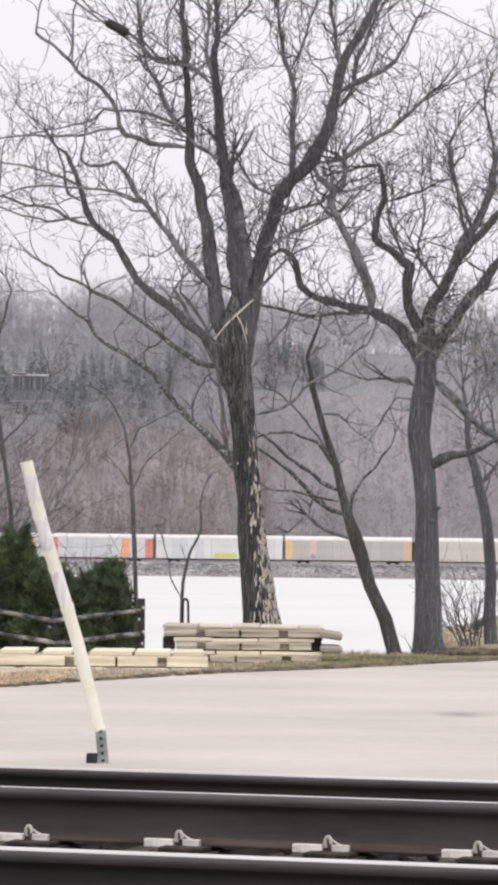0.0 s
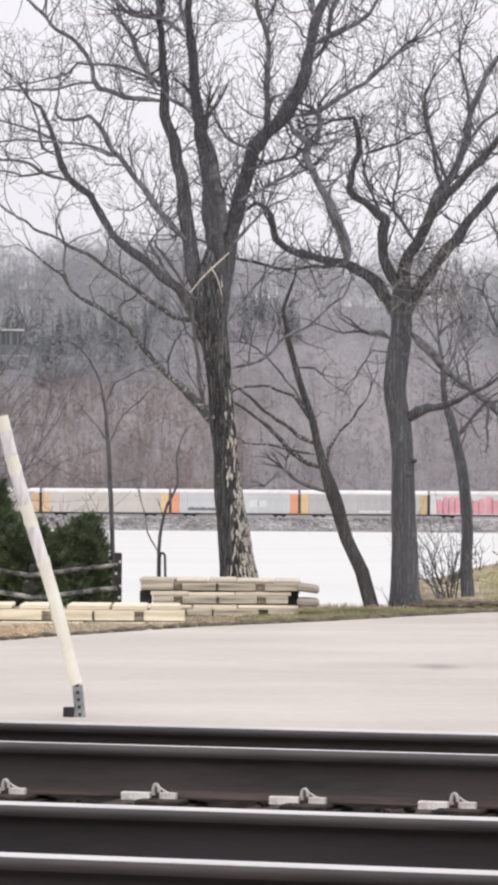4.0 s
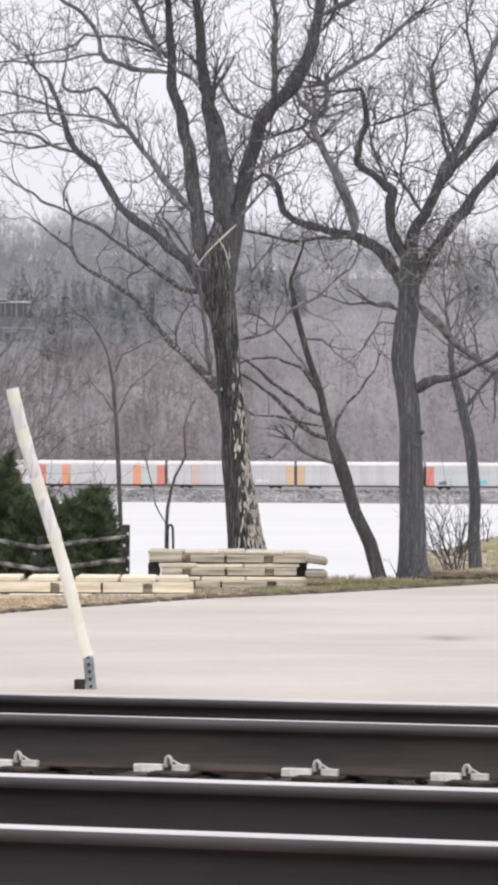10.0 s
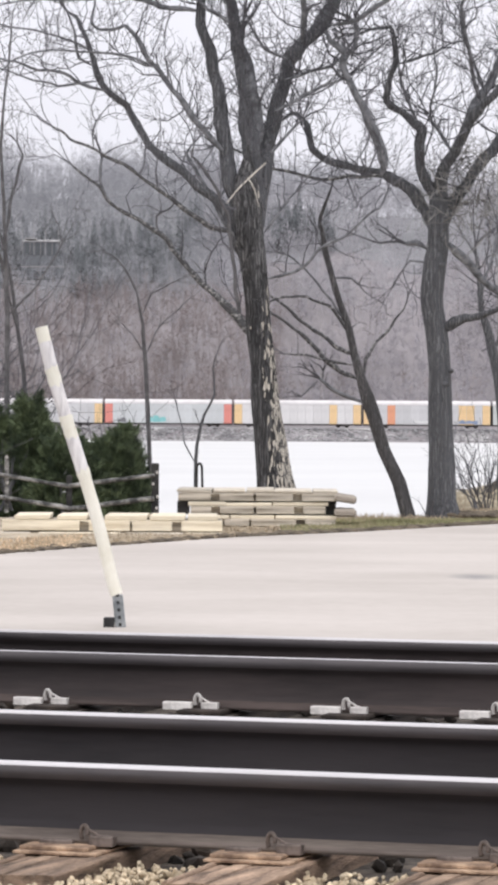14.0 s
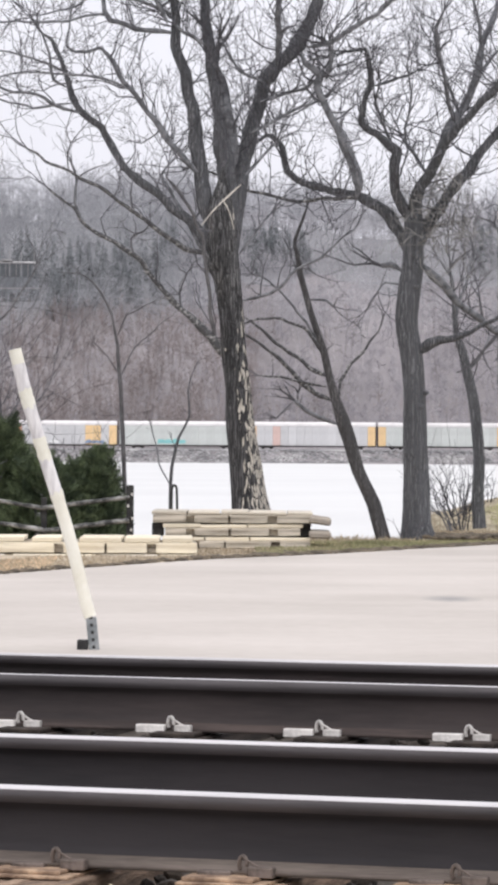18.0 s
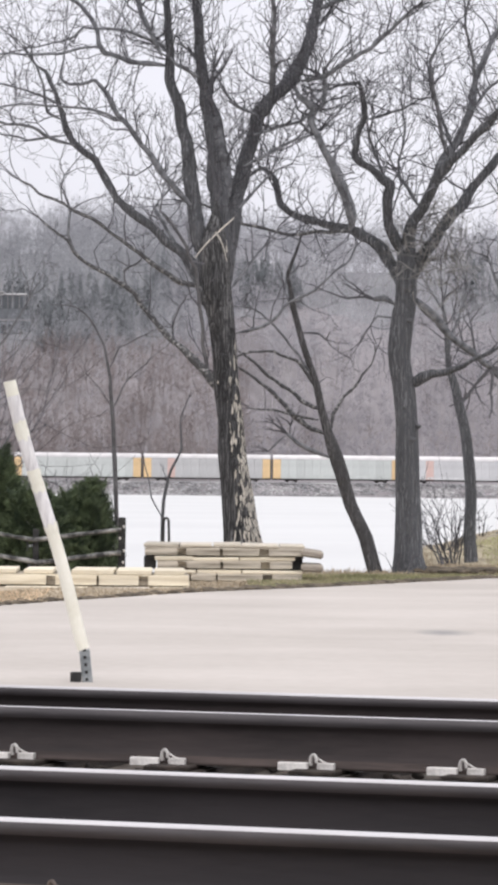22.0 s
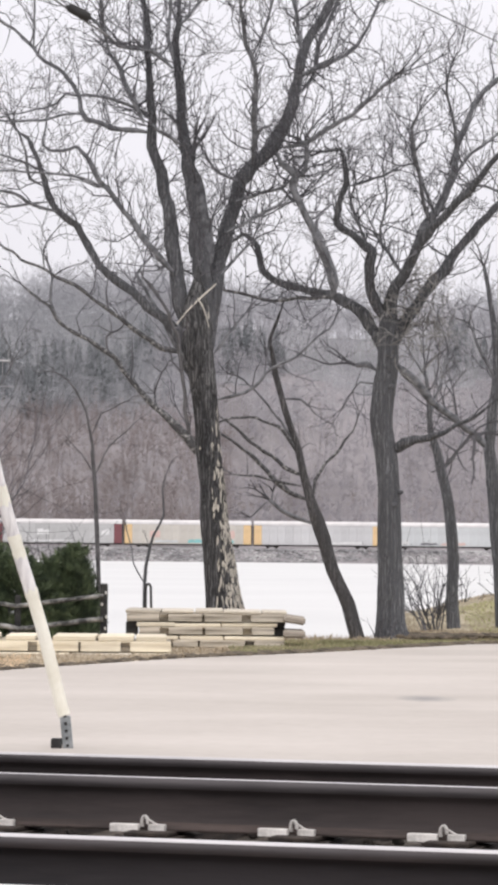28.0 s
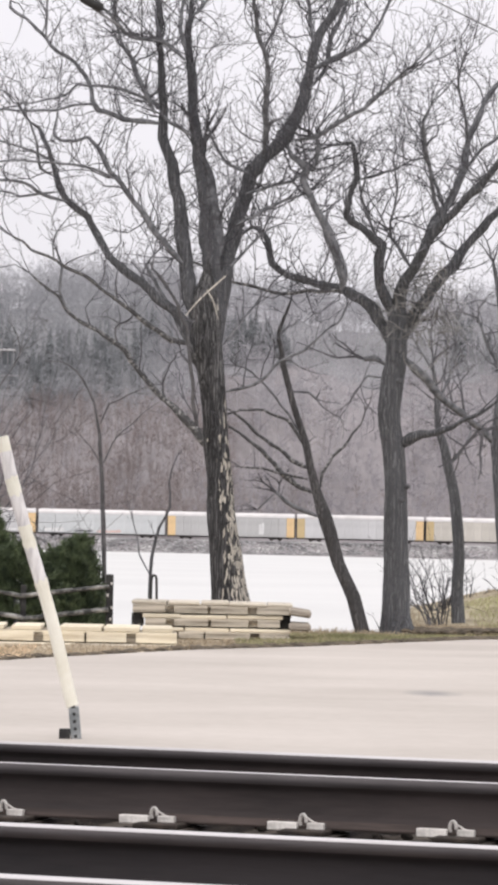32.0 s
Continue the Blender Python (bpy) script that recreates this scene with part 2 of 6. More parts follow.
M_HOUSE = material("slate_house_siding", (0.135, 0.143, 0.156), (0.18, 0.19, 0.205), 0.8, scale=0.6, fine=6, bump=0.1)
M_ROOF = material("pale_house_roof", (0.33, 0.32, 0.325), (0.42, 0.41, 0.41), 0.8, scale=0.6, fine=6, bump=0.1)
M_GLASS = material("dark_window_glass", (0.085, 0.093, 0.10), (0.11, 0.118, 0.127), 0.1, scale=1, bump=0)


# furrowed bark: long interlaced plates between dark cracks, some plates weathered paler
def bark(name, crack, plate, pale=0.0, across=26.0, along=3.4, peel=False):
    m = bpy.data.materials.new(name)
    m.use_nodes = True
    n, l = m.node_tree.nodes, m.node_tree.links
    p = n["Principled BSDF"]
    p.inputs["Roughness"].default_value = 0.95
    co = n.new("ShaderNodeTexCoord")
    wob = n.new("ShaderNodeTexNoise")
    wob.inputs["Scale"].default_value = 9.0
    wob.inputs["Detail"].default_value = 6.0
    l.new(co.outputs["Object"], wob.inputs["Vector"])
    push = n.new("ShaderNodeVectorMath")
    push.operation = 'MULTIPLY_ADD'
    push.inputs[1].default_value = (0.05, 0.05, 0.16)
    l.new(wob.outputs["Color"], push.inputs[0])
    l.new(co.outputs["Object"], push.inputs[2])
    mp = n.new("ShaderNodeMapping")
    mp.inputs["Scale"].default_value = (across, across, along)
    l.new(push.outputs[0], mp.inputs["Vector"])
    edge = n.new("ShaderNodeTexVoronoi")
    edge.feature = 'DISTANCE_TO_EDGE'
    edge.inputs["Scale"].default_value = 1.0
    cell = n.new("ShaderNodeTexVoronoi")
    cell.inputs["Scale"].default_value = 1.0
    grain = n.new("ShaderNodeTexNoise")
    grain.inputs["Scale"].default_value = 2.6
    grain.inputs["Detail"].default_value = 6.0
    for q in (edge, grain):
        l.new(mp.outputs[0], q.inputs["Vector"])
    flake = n.new("ShaderNodeMapping")
    flake.inputs["Scale"].default_value = (across * 1.6, across * 1.6, 9.0)
    l.new(push.outputs[0], flake.inputs["Vector"])
    rim = n.new("ShaderNodeTexVoronoi")
    rim.feature = 'DISTANCE_TO_EDGE'
    rim.inputs["Scale"].default_value = 1.0
    for q in (cell, rim):
        l.new(flake.outputs[0], q.inputs["Vector"])
    open_up = n.new("ShaderNodeMapRange")
    open_up.inputs["From Min"].default_value = -0.02
    open_up.inputs["From Max"].default_value = 0.34
    l.new(edge.outputs["Distance"], open_up.inputs["Value"])
    tone = n.new("ShaderNodeMath")
    tone.operation = 'MULTIPLY'
    l.new(open_up.outputs["Result"], tone.inputs[0])
    gr = n.new("ShaderNodeMapRange")
    gr.inputs["From Min"].default_value = 0.3
    gr.inputs["From Max"].default_value = 0.68
    gr.inputs["To Min"].default_value = 0.0
    gr.inputs["To Max"].default_value = 1.15
    l.new(grain.outputs["Fac"], gr.inputs["Value"])
    l.new(gr.outputs["Result"], tone.inputs[1])
    # broad darker and paler streaks running up the trunk
    wide = n.new("ShaderNodeMapping")
    wide.inputs["Scale"].default_value = (11.0, 11.0, 0.9)
    l.new(push.outputs[0], wide.inputs["Vector"])
    streak = n.new("ShaderNodeTexNoise")
    streak.inputs["Scale"].default_value = 1.0
    streak.inputs["Detail"].default_value = 3.0
    l.new(wide.outputs[0], streak.inputs["Vector"])
    st = n.new("ShaderNodeMapRange")
    st.inputs["From Min"].default_value = 0.34
    st.inputs["From Max"].default_value = 0.66
    st.inputs["To Min"].default_value = 0.42
    st.inputs["To Max"].default_value = 1.38
    l.new(streak.outputs["Fac"], st.inputs["Value"])
    fac = n.new("ShaderNodeMath")
    fac.operation = 'MULTIPLY'
    l.new(tone.outputs[0], fac.inputs[0])
    l.new(st.outputs["Result"], fac.inputs[1])
    mx = n.new("ShaderNodeMix")
    mx.data_type = 'RGBA'
    mx.clamp_factor = False
    mx.inputs["A"].default_value = (*crack, 1)
    mx.inputs["B"].default_value = (*plate, 1)
    l.new(fac.outputs[0], mx.inputs["Factor"])
    colour = mx.outputs["Result"]
    pick = n.new("ShaderNodeSeparateColor")
    l.new(cell.outputs["Color"], pick.inputs[0])
    limit = n.new("ShaderNodeMath")
    limit.operation = 'LESS_THAN'
    l.new(pick.outputs[0], limit.inputs[0])
    limit.inputs[1].default_value = pale
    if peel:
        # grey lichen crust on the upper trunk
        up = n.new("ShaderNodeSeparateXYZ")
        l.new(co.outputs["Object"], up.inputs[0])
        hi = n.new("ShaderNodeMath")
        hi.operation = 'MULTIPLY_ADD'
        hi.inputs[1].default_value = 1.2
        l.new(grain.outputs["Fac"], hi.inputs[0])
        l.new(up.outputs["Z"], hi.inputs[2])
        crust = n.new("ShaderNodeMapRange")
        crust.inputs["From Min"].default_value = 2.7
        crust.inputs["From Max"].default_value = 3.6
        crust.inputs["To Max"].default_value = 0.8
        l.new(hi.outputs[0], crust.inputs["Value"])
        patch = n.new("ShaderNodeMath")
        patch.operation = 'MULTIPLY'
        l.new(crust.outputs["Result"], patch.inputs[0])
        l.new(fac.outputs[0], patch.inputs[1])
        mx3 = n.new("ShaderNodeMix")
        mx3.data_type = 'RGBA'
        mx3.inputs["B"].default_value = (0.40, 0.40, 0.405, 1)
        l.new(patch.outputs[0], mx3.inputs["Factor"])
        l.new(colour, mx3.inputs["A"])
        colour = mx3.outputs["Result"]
        # the bark has shed most on one flank, more and more towards the foot
        sp = n.new("ShaderNodeSeparateXYZ")
        l.new(co.outputs["Object"], sp.inputs[0])
        side = n.new("ShaderNodeMath")
        side.operation = 'MULTIPLY_ADD'
        side.inputs[1].default_value = 0.105
        l.new(sp.outputs["Z"], side.inputs[0])
        l.new(sp.outputs["X"], side.inputs[2])
        g = n.new("ShaderNodeMapRange")
        g.inputs["From Min"].default_value = -0.04
        g.inputs["From Max"].default_value = 0.12
        g.inputs["To Min"].default_value = 0.02
        g.inputs["To Max"].default_value = 0.8
        l.new(side.outputs[0], g.inputs["Value"])
        low = n.new("ShaderNodeMapRange")
        low.inputs["From Min"].default_value = 2.35
        low.inputs["From Max"].default_value = 1.1
        low.inputs["To Min"].default_value = 0.03
        l.new(sp.outputs["Z"], low.inputs["Value"])
        both = n.new("ShaderNodeMath")
        both.operation = 'MULTIPLY'
        l.new(g.outputs["Result"], both.inputs[0])
        l.new(low.outputs["Result"], both.inputs[1])
        l.new(both.outputs[0], limit.inputs[1])
    core = n.new("ShaderNodeMapRange")
    core.inputs["From Min"].default_value = 0.03
    core.inputs["From Max"].default_value = 0.12
    l.new(rim.outputs["Distance"], core.inputs["Value"])
    shed = n.new("ShaderNodeMath")
    shed.operation = 'MULTIPLY'
    l.new(limit.outputs[0], shed.inputs[0])
    l.new(core.outputs["Result"], shed.inputs[1])
    mx2 = n.new("ShaderNodeMix")
    mx2.data_type = 'RGBA'
    mx2.inputs["B"].default_value = (0.66, 0.62, 0.55, 1) if peel else (plate[0] * 1.5, plate[1] * 1.5, plate[2] * 1.5, 1)
    l.new(shed.outputs[0], mx2.inputs["Factor"])
    l.new(colour, mx2.inputs["A"])
    l.new(mx2.outputs["Result"], p.inputs["Base Color"])
    bp = n.new("ShaderNodeBump")
    bp.inputs["Strength"].default_value = 1.0
    bp.inputs["Distance"].default_value = 0.03
    l.new(tone.outputs[0], bp.inputs["Height"])
    l.new(bp.outputs[0], p.inputs["Normal"])
    return m


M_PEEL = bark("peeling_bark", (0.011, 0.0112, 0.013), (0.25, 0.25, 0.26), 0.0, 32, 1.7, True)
M_BARK = bark("grey_furrowed_bark", (0.10, 0.103, 0.113), (0.335, 0.342, 0.363), 0.0, 30, 1.3)
M_BARK_DARK = bark("dark_furrowed_bark", (0.076, 0.079, 0.087), (0.325, 0.332, 0.353), 0.0, 30, 1.2)
M_LEANER = bark("brown_grey_bark", (0.070, 0.069, 0.072), (0.25, 0.243, 0.248), 0.0, 40, 3.0)


def stained(m, x, y, rx, ry):
    """A soft-edged oval oil stain on the pavement."""
    n, l = m.node_tree.nodes, m.node_tree.links
    p = n["Principled BSDF"]
    was = p.inputs["Base Color"].links[0].from_socket
    co = n.new("ShaderNodeTexCoord")
    mp = n.new("ShaderNodeMapping")
    mp.inputs["Location"].default_value = (-x / rx, -y / ry, 0)
    mp.inputs["Scale"].default_value = (1 / rx, 1 / ry, 0)
    l.new(co.outputs["Object"], mp.inputs["Vector"])
    ln = n.new("ShaderNodeVectorMath")
    ln.operation = 'LENGTH'
    l.new(mp.outputs[0], ln.inputs[0])
    nz = n.new("ShaderNodeTexNoise")
    nz.inputs["Scale"].default_value = 1.8
    l.new(mp.outputs[0], nz.inputs["Vector"])
    ad = n.new("ShaderNodeMath")
    ad.operation = 'ADD'
    l.new(ln.outputs["Value"], ad.inputs[0])
    l.new(nz.outputs["Fac"], ad.inputs[1])
    mr = n.new("ShaderNodeMapRange")
    mr.inputs["From Min"].default_value = 0.7
    mr.inputs["From Max"].default_value = 2.0
    mr.inputs["To Min"].default_value = 1.0
    mr.inputs["To Max"].default_value = 0.0
    l.new(ad.outputs[0], mr.inputs["Value"])
    mx = n.new("ShaderNodeMix")
    mx.data_type = 'RGBA'
    mx.inputs["B"].default_value = (0.27, 0.26, 0.255, 1)
    l.new(mr.outputs["Result"], mx.inputs["Factor"])
    l.new(was, mx.inputs["A"])
    l.new(mx.outputs["Result"], p.inputs["Base Color"])


stained(M_PAVE, 1.5, 22.5, 0.14, 0.35)


# ---- mesh helpers ----
def mesh_object(name, verts, faces, mat, parent=None, label="", smooth=False):
    me = bpy.data.meshes.new(name)
    me.from_pydata([tuple(v) for v in verts], [], [tuple(f) for f in faces])
    for mm in (mat if isinstance(mat, (list, tuple)) else [mat]):
        me.materials.append(mm)
    if smooth:
        me.polygons.foreach_set("use_smooth", [True] * len(me.polygons))
    me.update()
    ob = new(name, me)
    if parent:
        ob.parent = parent
    if label:
        ob["label"] = label
    return ob


def part(name, bm, mat, parent, label="", smooth=False):
    me = bpy.data.meshes.new(name)
    bm.to_mesh(me)
    bm.free()
    me.materials.append(mat)
    if smooth:
        me.polygons.foreach_set("use_smooth", [True] * len(me.polygons))
    ob = new(name, me)
    if parent:
        ob.parent = parent
    if label:
        ob["label"] = label
    return ob


def shared(name, me, parent, m):
    ob = new(name, me)
    ob.parent = parent
    ob.matrix_basis = m
    return ob


def box_bm(sx, sy, sz, at=(0, 0, 0), bevel=0.0, bm=None):
    """A box of full sizes, its base centre at 'at', edges rounded."""
    bm = bm or bmesh.new()
    r = bmesh.ops.create_cube(bm, size=1.0)
    for v in r["verts"]:
        v.co = Vector((v.co.x * sx + at[0], v.co.y * sy + at[1], (v.co.z + 0.5) * sz + at[2]))
    if bevel:
        es = list({e for v in r["verts"] for e in v.link_edges})
        bmesh.ops.bevel(bm, geom=es, offset=bevel, segments=1, affect='EDGES')
    return bm


def tube(verts, faces, pts, radii, sides, rough=0.0, seed=0.0):
    """A tapering tube through pts, added to the lists."""
    start = len(verts)
    n = len(pts)
    side = None
    for i in range(n):
        d = (pts[min(i + 1, n - 1)] - pts[max(i - 1, 0)])
        d = d.normalized() if d.length > 1e-9 else Vector((0, 0, 1))
        if side is None:
            side = d.orthogonal().normalized()
        else:
            side = side - d * side.dot(d)
            side = side.normalized() if side.length > 1e-6 else d.orthogonal().normalized()
        up = d.cross(side)
        for k in range(sides):
            a = 2 * math.pi * k / sides
            way = side * math.cos(a) + up * math.sin(a)
            r = radii[i]
            if rough:
                q = pts[i] + way * r
                r *= 1 + rough * noise.noise(Vector((q.x * 9 + seed, q.y * 9, q.z * 2.2)))
            verts.append(pts[i] + way * r)
    for i in range(n - 1):
        for k in range(sides):
            a = start + i * sides + k
            b = start + i * sides + (k + 1) % sides
            faces.append((a, b, b + sides, a + sides))
    faces.append(tuple(start + (n - 1) * sides + k for k in range(sides)))


def smooth_path(rows, step, kink=0.0):
    """Catmull-Rom through (x, y, z, r) rows; kink pulls it towards straight pieces."""
    out = []
    p = [Vector(q) for q in rows]
    for i in range(len(p) - 1):
        a, b, c, d = p[max(i - 1, 0)], p[i], p[i + 1], p[min(i + 2, len(p) - 1)]
        n = max(2, int((c - b).length / step))
        for k in range(n):
            t = k / n
            soft = 0.5 * ((2 * b) + (c - a) * t + (2 * a - 5 * b + 4 * c - d) * t * t + (3 * b - a - 3 * c + d) * t ** 3)
            out.append(soft.lerp(b.lerp(c, t), kink))
    out.append(p[-1])
    return out


def smoothstep(a, b, v):
    t = min(1.0, max(0.0, (v - a) / (b - a)))
    return t * t * (3 - 2 * t)


# ---- ground ----
def lot_edge(x):
    """Far edge of the pavement."""
    xs, ys = (-60, -6, -1.8, -0.98, 0, 1.0, 1.66, 2.36, 2.7, 3.5, 60), (14, 19.0, 25.6, 27.8, 30.1, 31.7, 33.0, 34.4, 35.1, 35.9, 37.5)
    return float(np.interp(x, xs, ys))


def brink(x):
    return 38.8 + 9.2 * smoothstep(2.35, 2.95, x)


def ground_z(x, y):
    if y < 12:
        return -0.15
    if y < 100:
        z = -0.15 + 0.155 * smoothstep(lot_edge(x) - 0.9, lot_edge(x) + 0.15, y)
        z += (0.16 * smoothstep(2.4, 2.8, x) + 0.24 * smoothstep(2.9, 4.1, x)) * smoothstep(43.4, 46.8, y)
        z -= 0.065 * smoothstep(34.8, 38.4, y)
        z += 0.016 * noise.noise(Vector((x * 0.9, y * 0.5, 0))) * smoothstep(lot_edge(x) + 0.3, lot_edge(x) + 1.5, y)
        return z - 3.6 * smoothstep(brink(x), brink(x) + 5, y)
    if y < 760:
        return -3.6
    wob = noise.noise(Vector((x * 0.012, y * 0.004, 3)))
    prof = float(np.interp(y, (760, 778, 785, 796, 815, 840, 930, 1020, 1120, 1180, 1240, 1300, 1500, 2500, 6000), (-3.4, -2.6, -0.1, 0.1, 0.6, 3, 29, 45, 64.5, 73.5, 79, 82, 84, 60, 0)))
    prof *= 1 - 0.09 * smoothstep(-10, 60, x)
    prof += (3.2 * noise.noise(Vector((x * 0.045, 2, 0))) + 1.6 * noise.noise(Vector((x * 0.13, 5, 0)))) * smoothstep(1120, 1200, y)
    return prof * (1 + 0.16 * wob * smoothstep(820, 950, y)) + 0.25 * noise.noise(Vector((x * 0.3, y * 0.3, 0)))


def build_ground():
    xs = [-4000, -1500, -600, -300, -150, -90] + [i * 6 for i in range(-12, -2)] + [i * 0.4 for i in range(-28, 29)] + [i * 6 for i in range(3, 20)] + [130, 200, 350, 700, 1500, 4000]
    ys = [-3000, -600, -100, -20, 0, 5, 10, 12.1, 14] + [16 + 0.7 * i for i in range(62)] + [62, 80, 99, 101, 300, 600, 759, 765, 772] + [778 + 2 * i for i in range(20)] + [820 + 12 * i for i in range(40)] + [1350, 1500, 1800, 2500, 4000, 6000]
    verts = [(x, y, ground_z(x, y)) for y in ys for x in xs]
    n = len(xs)
    faces = [(j * n + i, j * n + i + 1, (j + 1) * n + i + 1, (j + 1) * n + i) for j in range(len(ys) - 1) for i in range(n - 1)]
    ob = mesh_object("ground", verts, faces, [M_VERGE, M_LITTER, M_BALLAST, M_EARTH, M_UPPER_SLOPE], smooth=True)
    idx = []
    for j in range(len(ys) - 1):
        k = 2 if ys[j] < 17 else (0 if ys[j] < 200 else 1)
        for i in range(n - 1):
            # upper slope takes the bluer ground colour
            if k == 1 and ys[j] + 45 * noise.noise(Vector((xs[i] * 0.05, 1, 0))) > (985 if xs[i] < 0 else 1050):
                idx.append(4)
            else:
                idx.append(3 if k == 0 and ys[j] > 38 and xs[i] > 2.3 else k)
    ob.data.polygons.foreach_set("material_index", idx)
    tagged(ob, "straw-covered verge, stony track bed and wooded far slope", "ground", kind="structure")


build_ground()

# lake
wx = [-4000, -300, -60, 0, 60, 300, 4000]
wy = [38, 60, 120, 300, 600, 781]
lake = mesh_object("water", [(x, y, -2.75) for y in wy for x in wx],
                   [(j * 7 + i, j * 7 + i + 1, (j + 1) * 7 + i + 1, (j + 1) * 7 + i) for j in range(5) for i in range(6)], M_ICE)
tagged(lake, "pale, almost white, still frozen lake", "lake", kind="structure")

# the track frame: local x along the rails, local y away from the eye
TRACK = pose(0, 0, 0, 0, 0, -18)
S18, C18 = math.sin(radians(18)), math.cos(radians(18))


def build_pavement():
    xs = [-60, -30, -12, -6, -4, -3, -2] + [-1.6 + 0.25 * i for i in range(19)] + [3.5, 5, 8, 14, 30, 60]
    verts, faces = [], []
    steps = 10
    for x in xs:
        near = (14.05 - x * S18) / C18
        far = max(near + 0.2, lot_edge(x) + 0.12 * noise.noise(Vector((x * 2.3, 7, 0))))
        for k in range(steps + 1):
            y = near + (far - near) * k / steps
            verts.append((x, y, 0.0))
        verts.append((x, far + 0.03, -0.09))
    m = steps + 2
    for i in range(len(xs) - 1):
        for k in range(m - 1):
            faces.append((i * m + k, (i + 1) * m + k, (i + 1) * m + k + 1, i * m + k + 1))
    ob = mesh_object("pavement", verts, faces, M_PAVE)
    tagged(ob, "pale worn pavement of an open lot", "pavement", kind="structure")


build_pavement()


# ---- railway ----
def rail_profile():
    """Head, web and foot of a rail, half width and height from the foot's base."""
    half = [(0.075, 0.0), (0.075, 0.011), (0.02, 0.028), (0.0095, 0.05), (0.0085, 0.12), (0.014, 0.138), (0.036, 0.148), (0.0365, 0.168), (0.0325, 0.179), (0.024, 0.1848), (0.012, 0.1862)]
    return half + [(-a, b) for a, b in reversed(half)]


def build_rail(p, top, label, worn=False):
    prof = rail_profile()
    n = len(prof)
    xs = [-400, -60, -20, -8, -6, -5, -4, -3, -2, -1, 0, 2, 6, 20, 60, 400]
    verts, faces, idx = [], [], []
    for x in xs:
        for a, b in prof:
            verts.append((x, a, b))
    for i in range(len(xs) - 1):
        for k in range(n):
            faces.append((i * n + k, (i + 1) * n + k, (i + 1) * n + (k + 1) % n, i * n + (k + 1) % n))
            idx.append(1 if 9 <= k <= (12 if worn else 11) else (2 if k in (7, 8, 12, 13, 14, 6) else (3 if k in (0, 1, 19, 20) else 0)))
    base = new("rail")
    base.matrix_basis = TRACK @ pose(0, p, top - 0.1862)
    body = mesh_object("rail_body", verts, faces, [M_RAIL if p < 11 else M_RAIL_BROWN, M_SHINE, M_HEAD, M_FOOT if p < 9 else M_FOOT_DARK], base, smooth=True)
    body.data.polygons.foreach_set("material_index", idx)
    return tagged(base, label, "rail", group="railway rails")


rail_a = build_rail(8.255, 0.113, "dark steel rail with a polished bright head on worn wooden ties", True)
rail_b = build_rail(9.760, 0.109, "dark steel rail with a polished bright head", True)
rail_c = build_rail(12.306, 0.110, "dark steel rail held by pale clips, second track")
rail_d = build_rail(13.75, 0.096, "dark steel rail with a bright head beside the pavement", True)


def hoop_mesh(name, mat, size=1.0):
    """Spring clip: a round rod looped upward, one leg sloping down to the right."""
    verts, faces = [], []
    pts = []
    for k in range(13):
        a = math.pi * (1.2 - 1.25 * k / 12)
        pts.append(Vector((0.0125 * math.cos(a) - 0.002, -0.012 * k / 12, 0.02 + 0.024 * math.sin(a))))
    tube(verts, faces, pts, [0.0064] * 13, 8)
    leg = [Vector((0.004, -0.012, 0.038)), Vector((0.02, -0.014, 0.03)), Vector((0.04, -0.012, 0.018)), Vector((0.062, -0.004, 0.012))]
    tube(verts, faces, leg, [0.0036] * 4, 6)
    me = bpy.data.meshes.new(name)
    me.from_pydata([tuple(v * size) for v in verts], [], faces)
    me.materials.append(mat)
    me.polygons.foreach_set("use_smooth", [True] * len(me.polygons))
    return me


def slab_mesh(name, sx, sy, sz, bevel, mat):
    bm = box_bm(sx, sy, sz, bevel=bevel)
    me = bpy.data.meshes.new(name)
    bm.to_mesh(me)
    bm.free()
    me.materials.append(mat)
    return me


def tie_mesh(mat):
    """A tie whose worn top is split lengthwise into uneven strands by dark grooves."""
    rng = random.Random(4)
    prof = [(-0.115, 0.0), (0.115, 0.0)]
    x = 0.115
    while x > -0.1:
        w = min(rng.uniform(0.04, 0.085), x + 0.115)
        top = 0.18 - rng.choice((0.0, 0.002, 0.005))
        prof += [(x - 0.001, top - 0.004), (x - 0.004, top), (x - w + 0.005, top), (x - w + 0.002, top - 0.004), (x - w + 0.0015, top - 0.014)]
        x -= w
    prof[-1] = (-0.115, 0.16)
    ys = [-1.3 + 0.13 * k for k in range(21)]
    verts, faces, n = [], [], len(prof)
    for y in ys:
        for a, b in prof:
            wave = 0.004 * noise.noise(Vector((a * 30, y * 4, 0))) if 0.01 < b else 0.0
            verts.append((a + (wave if abs(a) < 0.11 else 0.0), y, b + wave))
    for k in range(len(ys) - 1):
        for q in range(n):
            faces.append((k * n + q, k * n + (q + 1) % n, (k + 1) * n + (q + 1) % n, (k + 1) * n + q))
    faces.append(tuple(range(n - 1, -1, -1)))
    faces.append(tuple(range((len(ys) - 1) * n, len(ys) * n)))
    me = bpy.data.meshes.new("tie_body")
    me.from_pydata(verts, [], faces)
    me.materials.append(mat)
    return me


HOOP_PALE, HOOP_RUST = hoop_mesh("clip_hoop", M_CLIP), hoop_mesh("clip_hoop", M_RUSTCLIP, 0.84)
PAD_PALE = slab_mesh("pad", 0.108, 0.035, 0.03, 0.003, M_PAD)
PAD_RUST = slab_mesh("pad", 0.085, 0.035, 0.016, 0.003, M_RUSTCLIP)
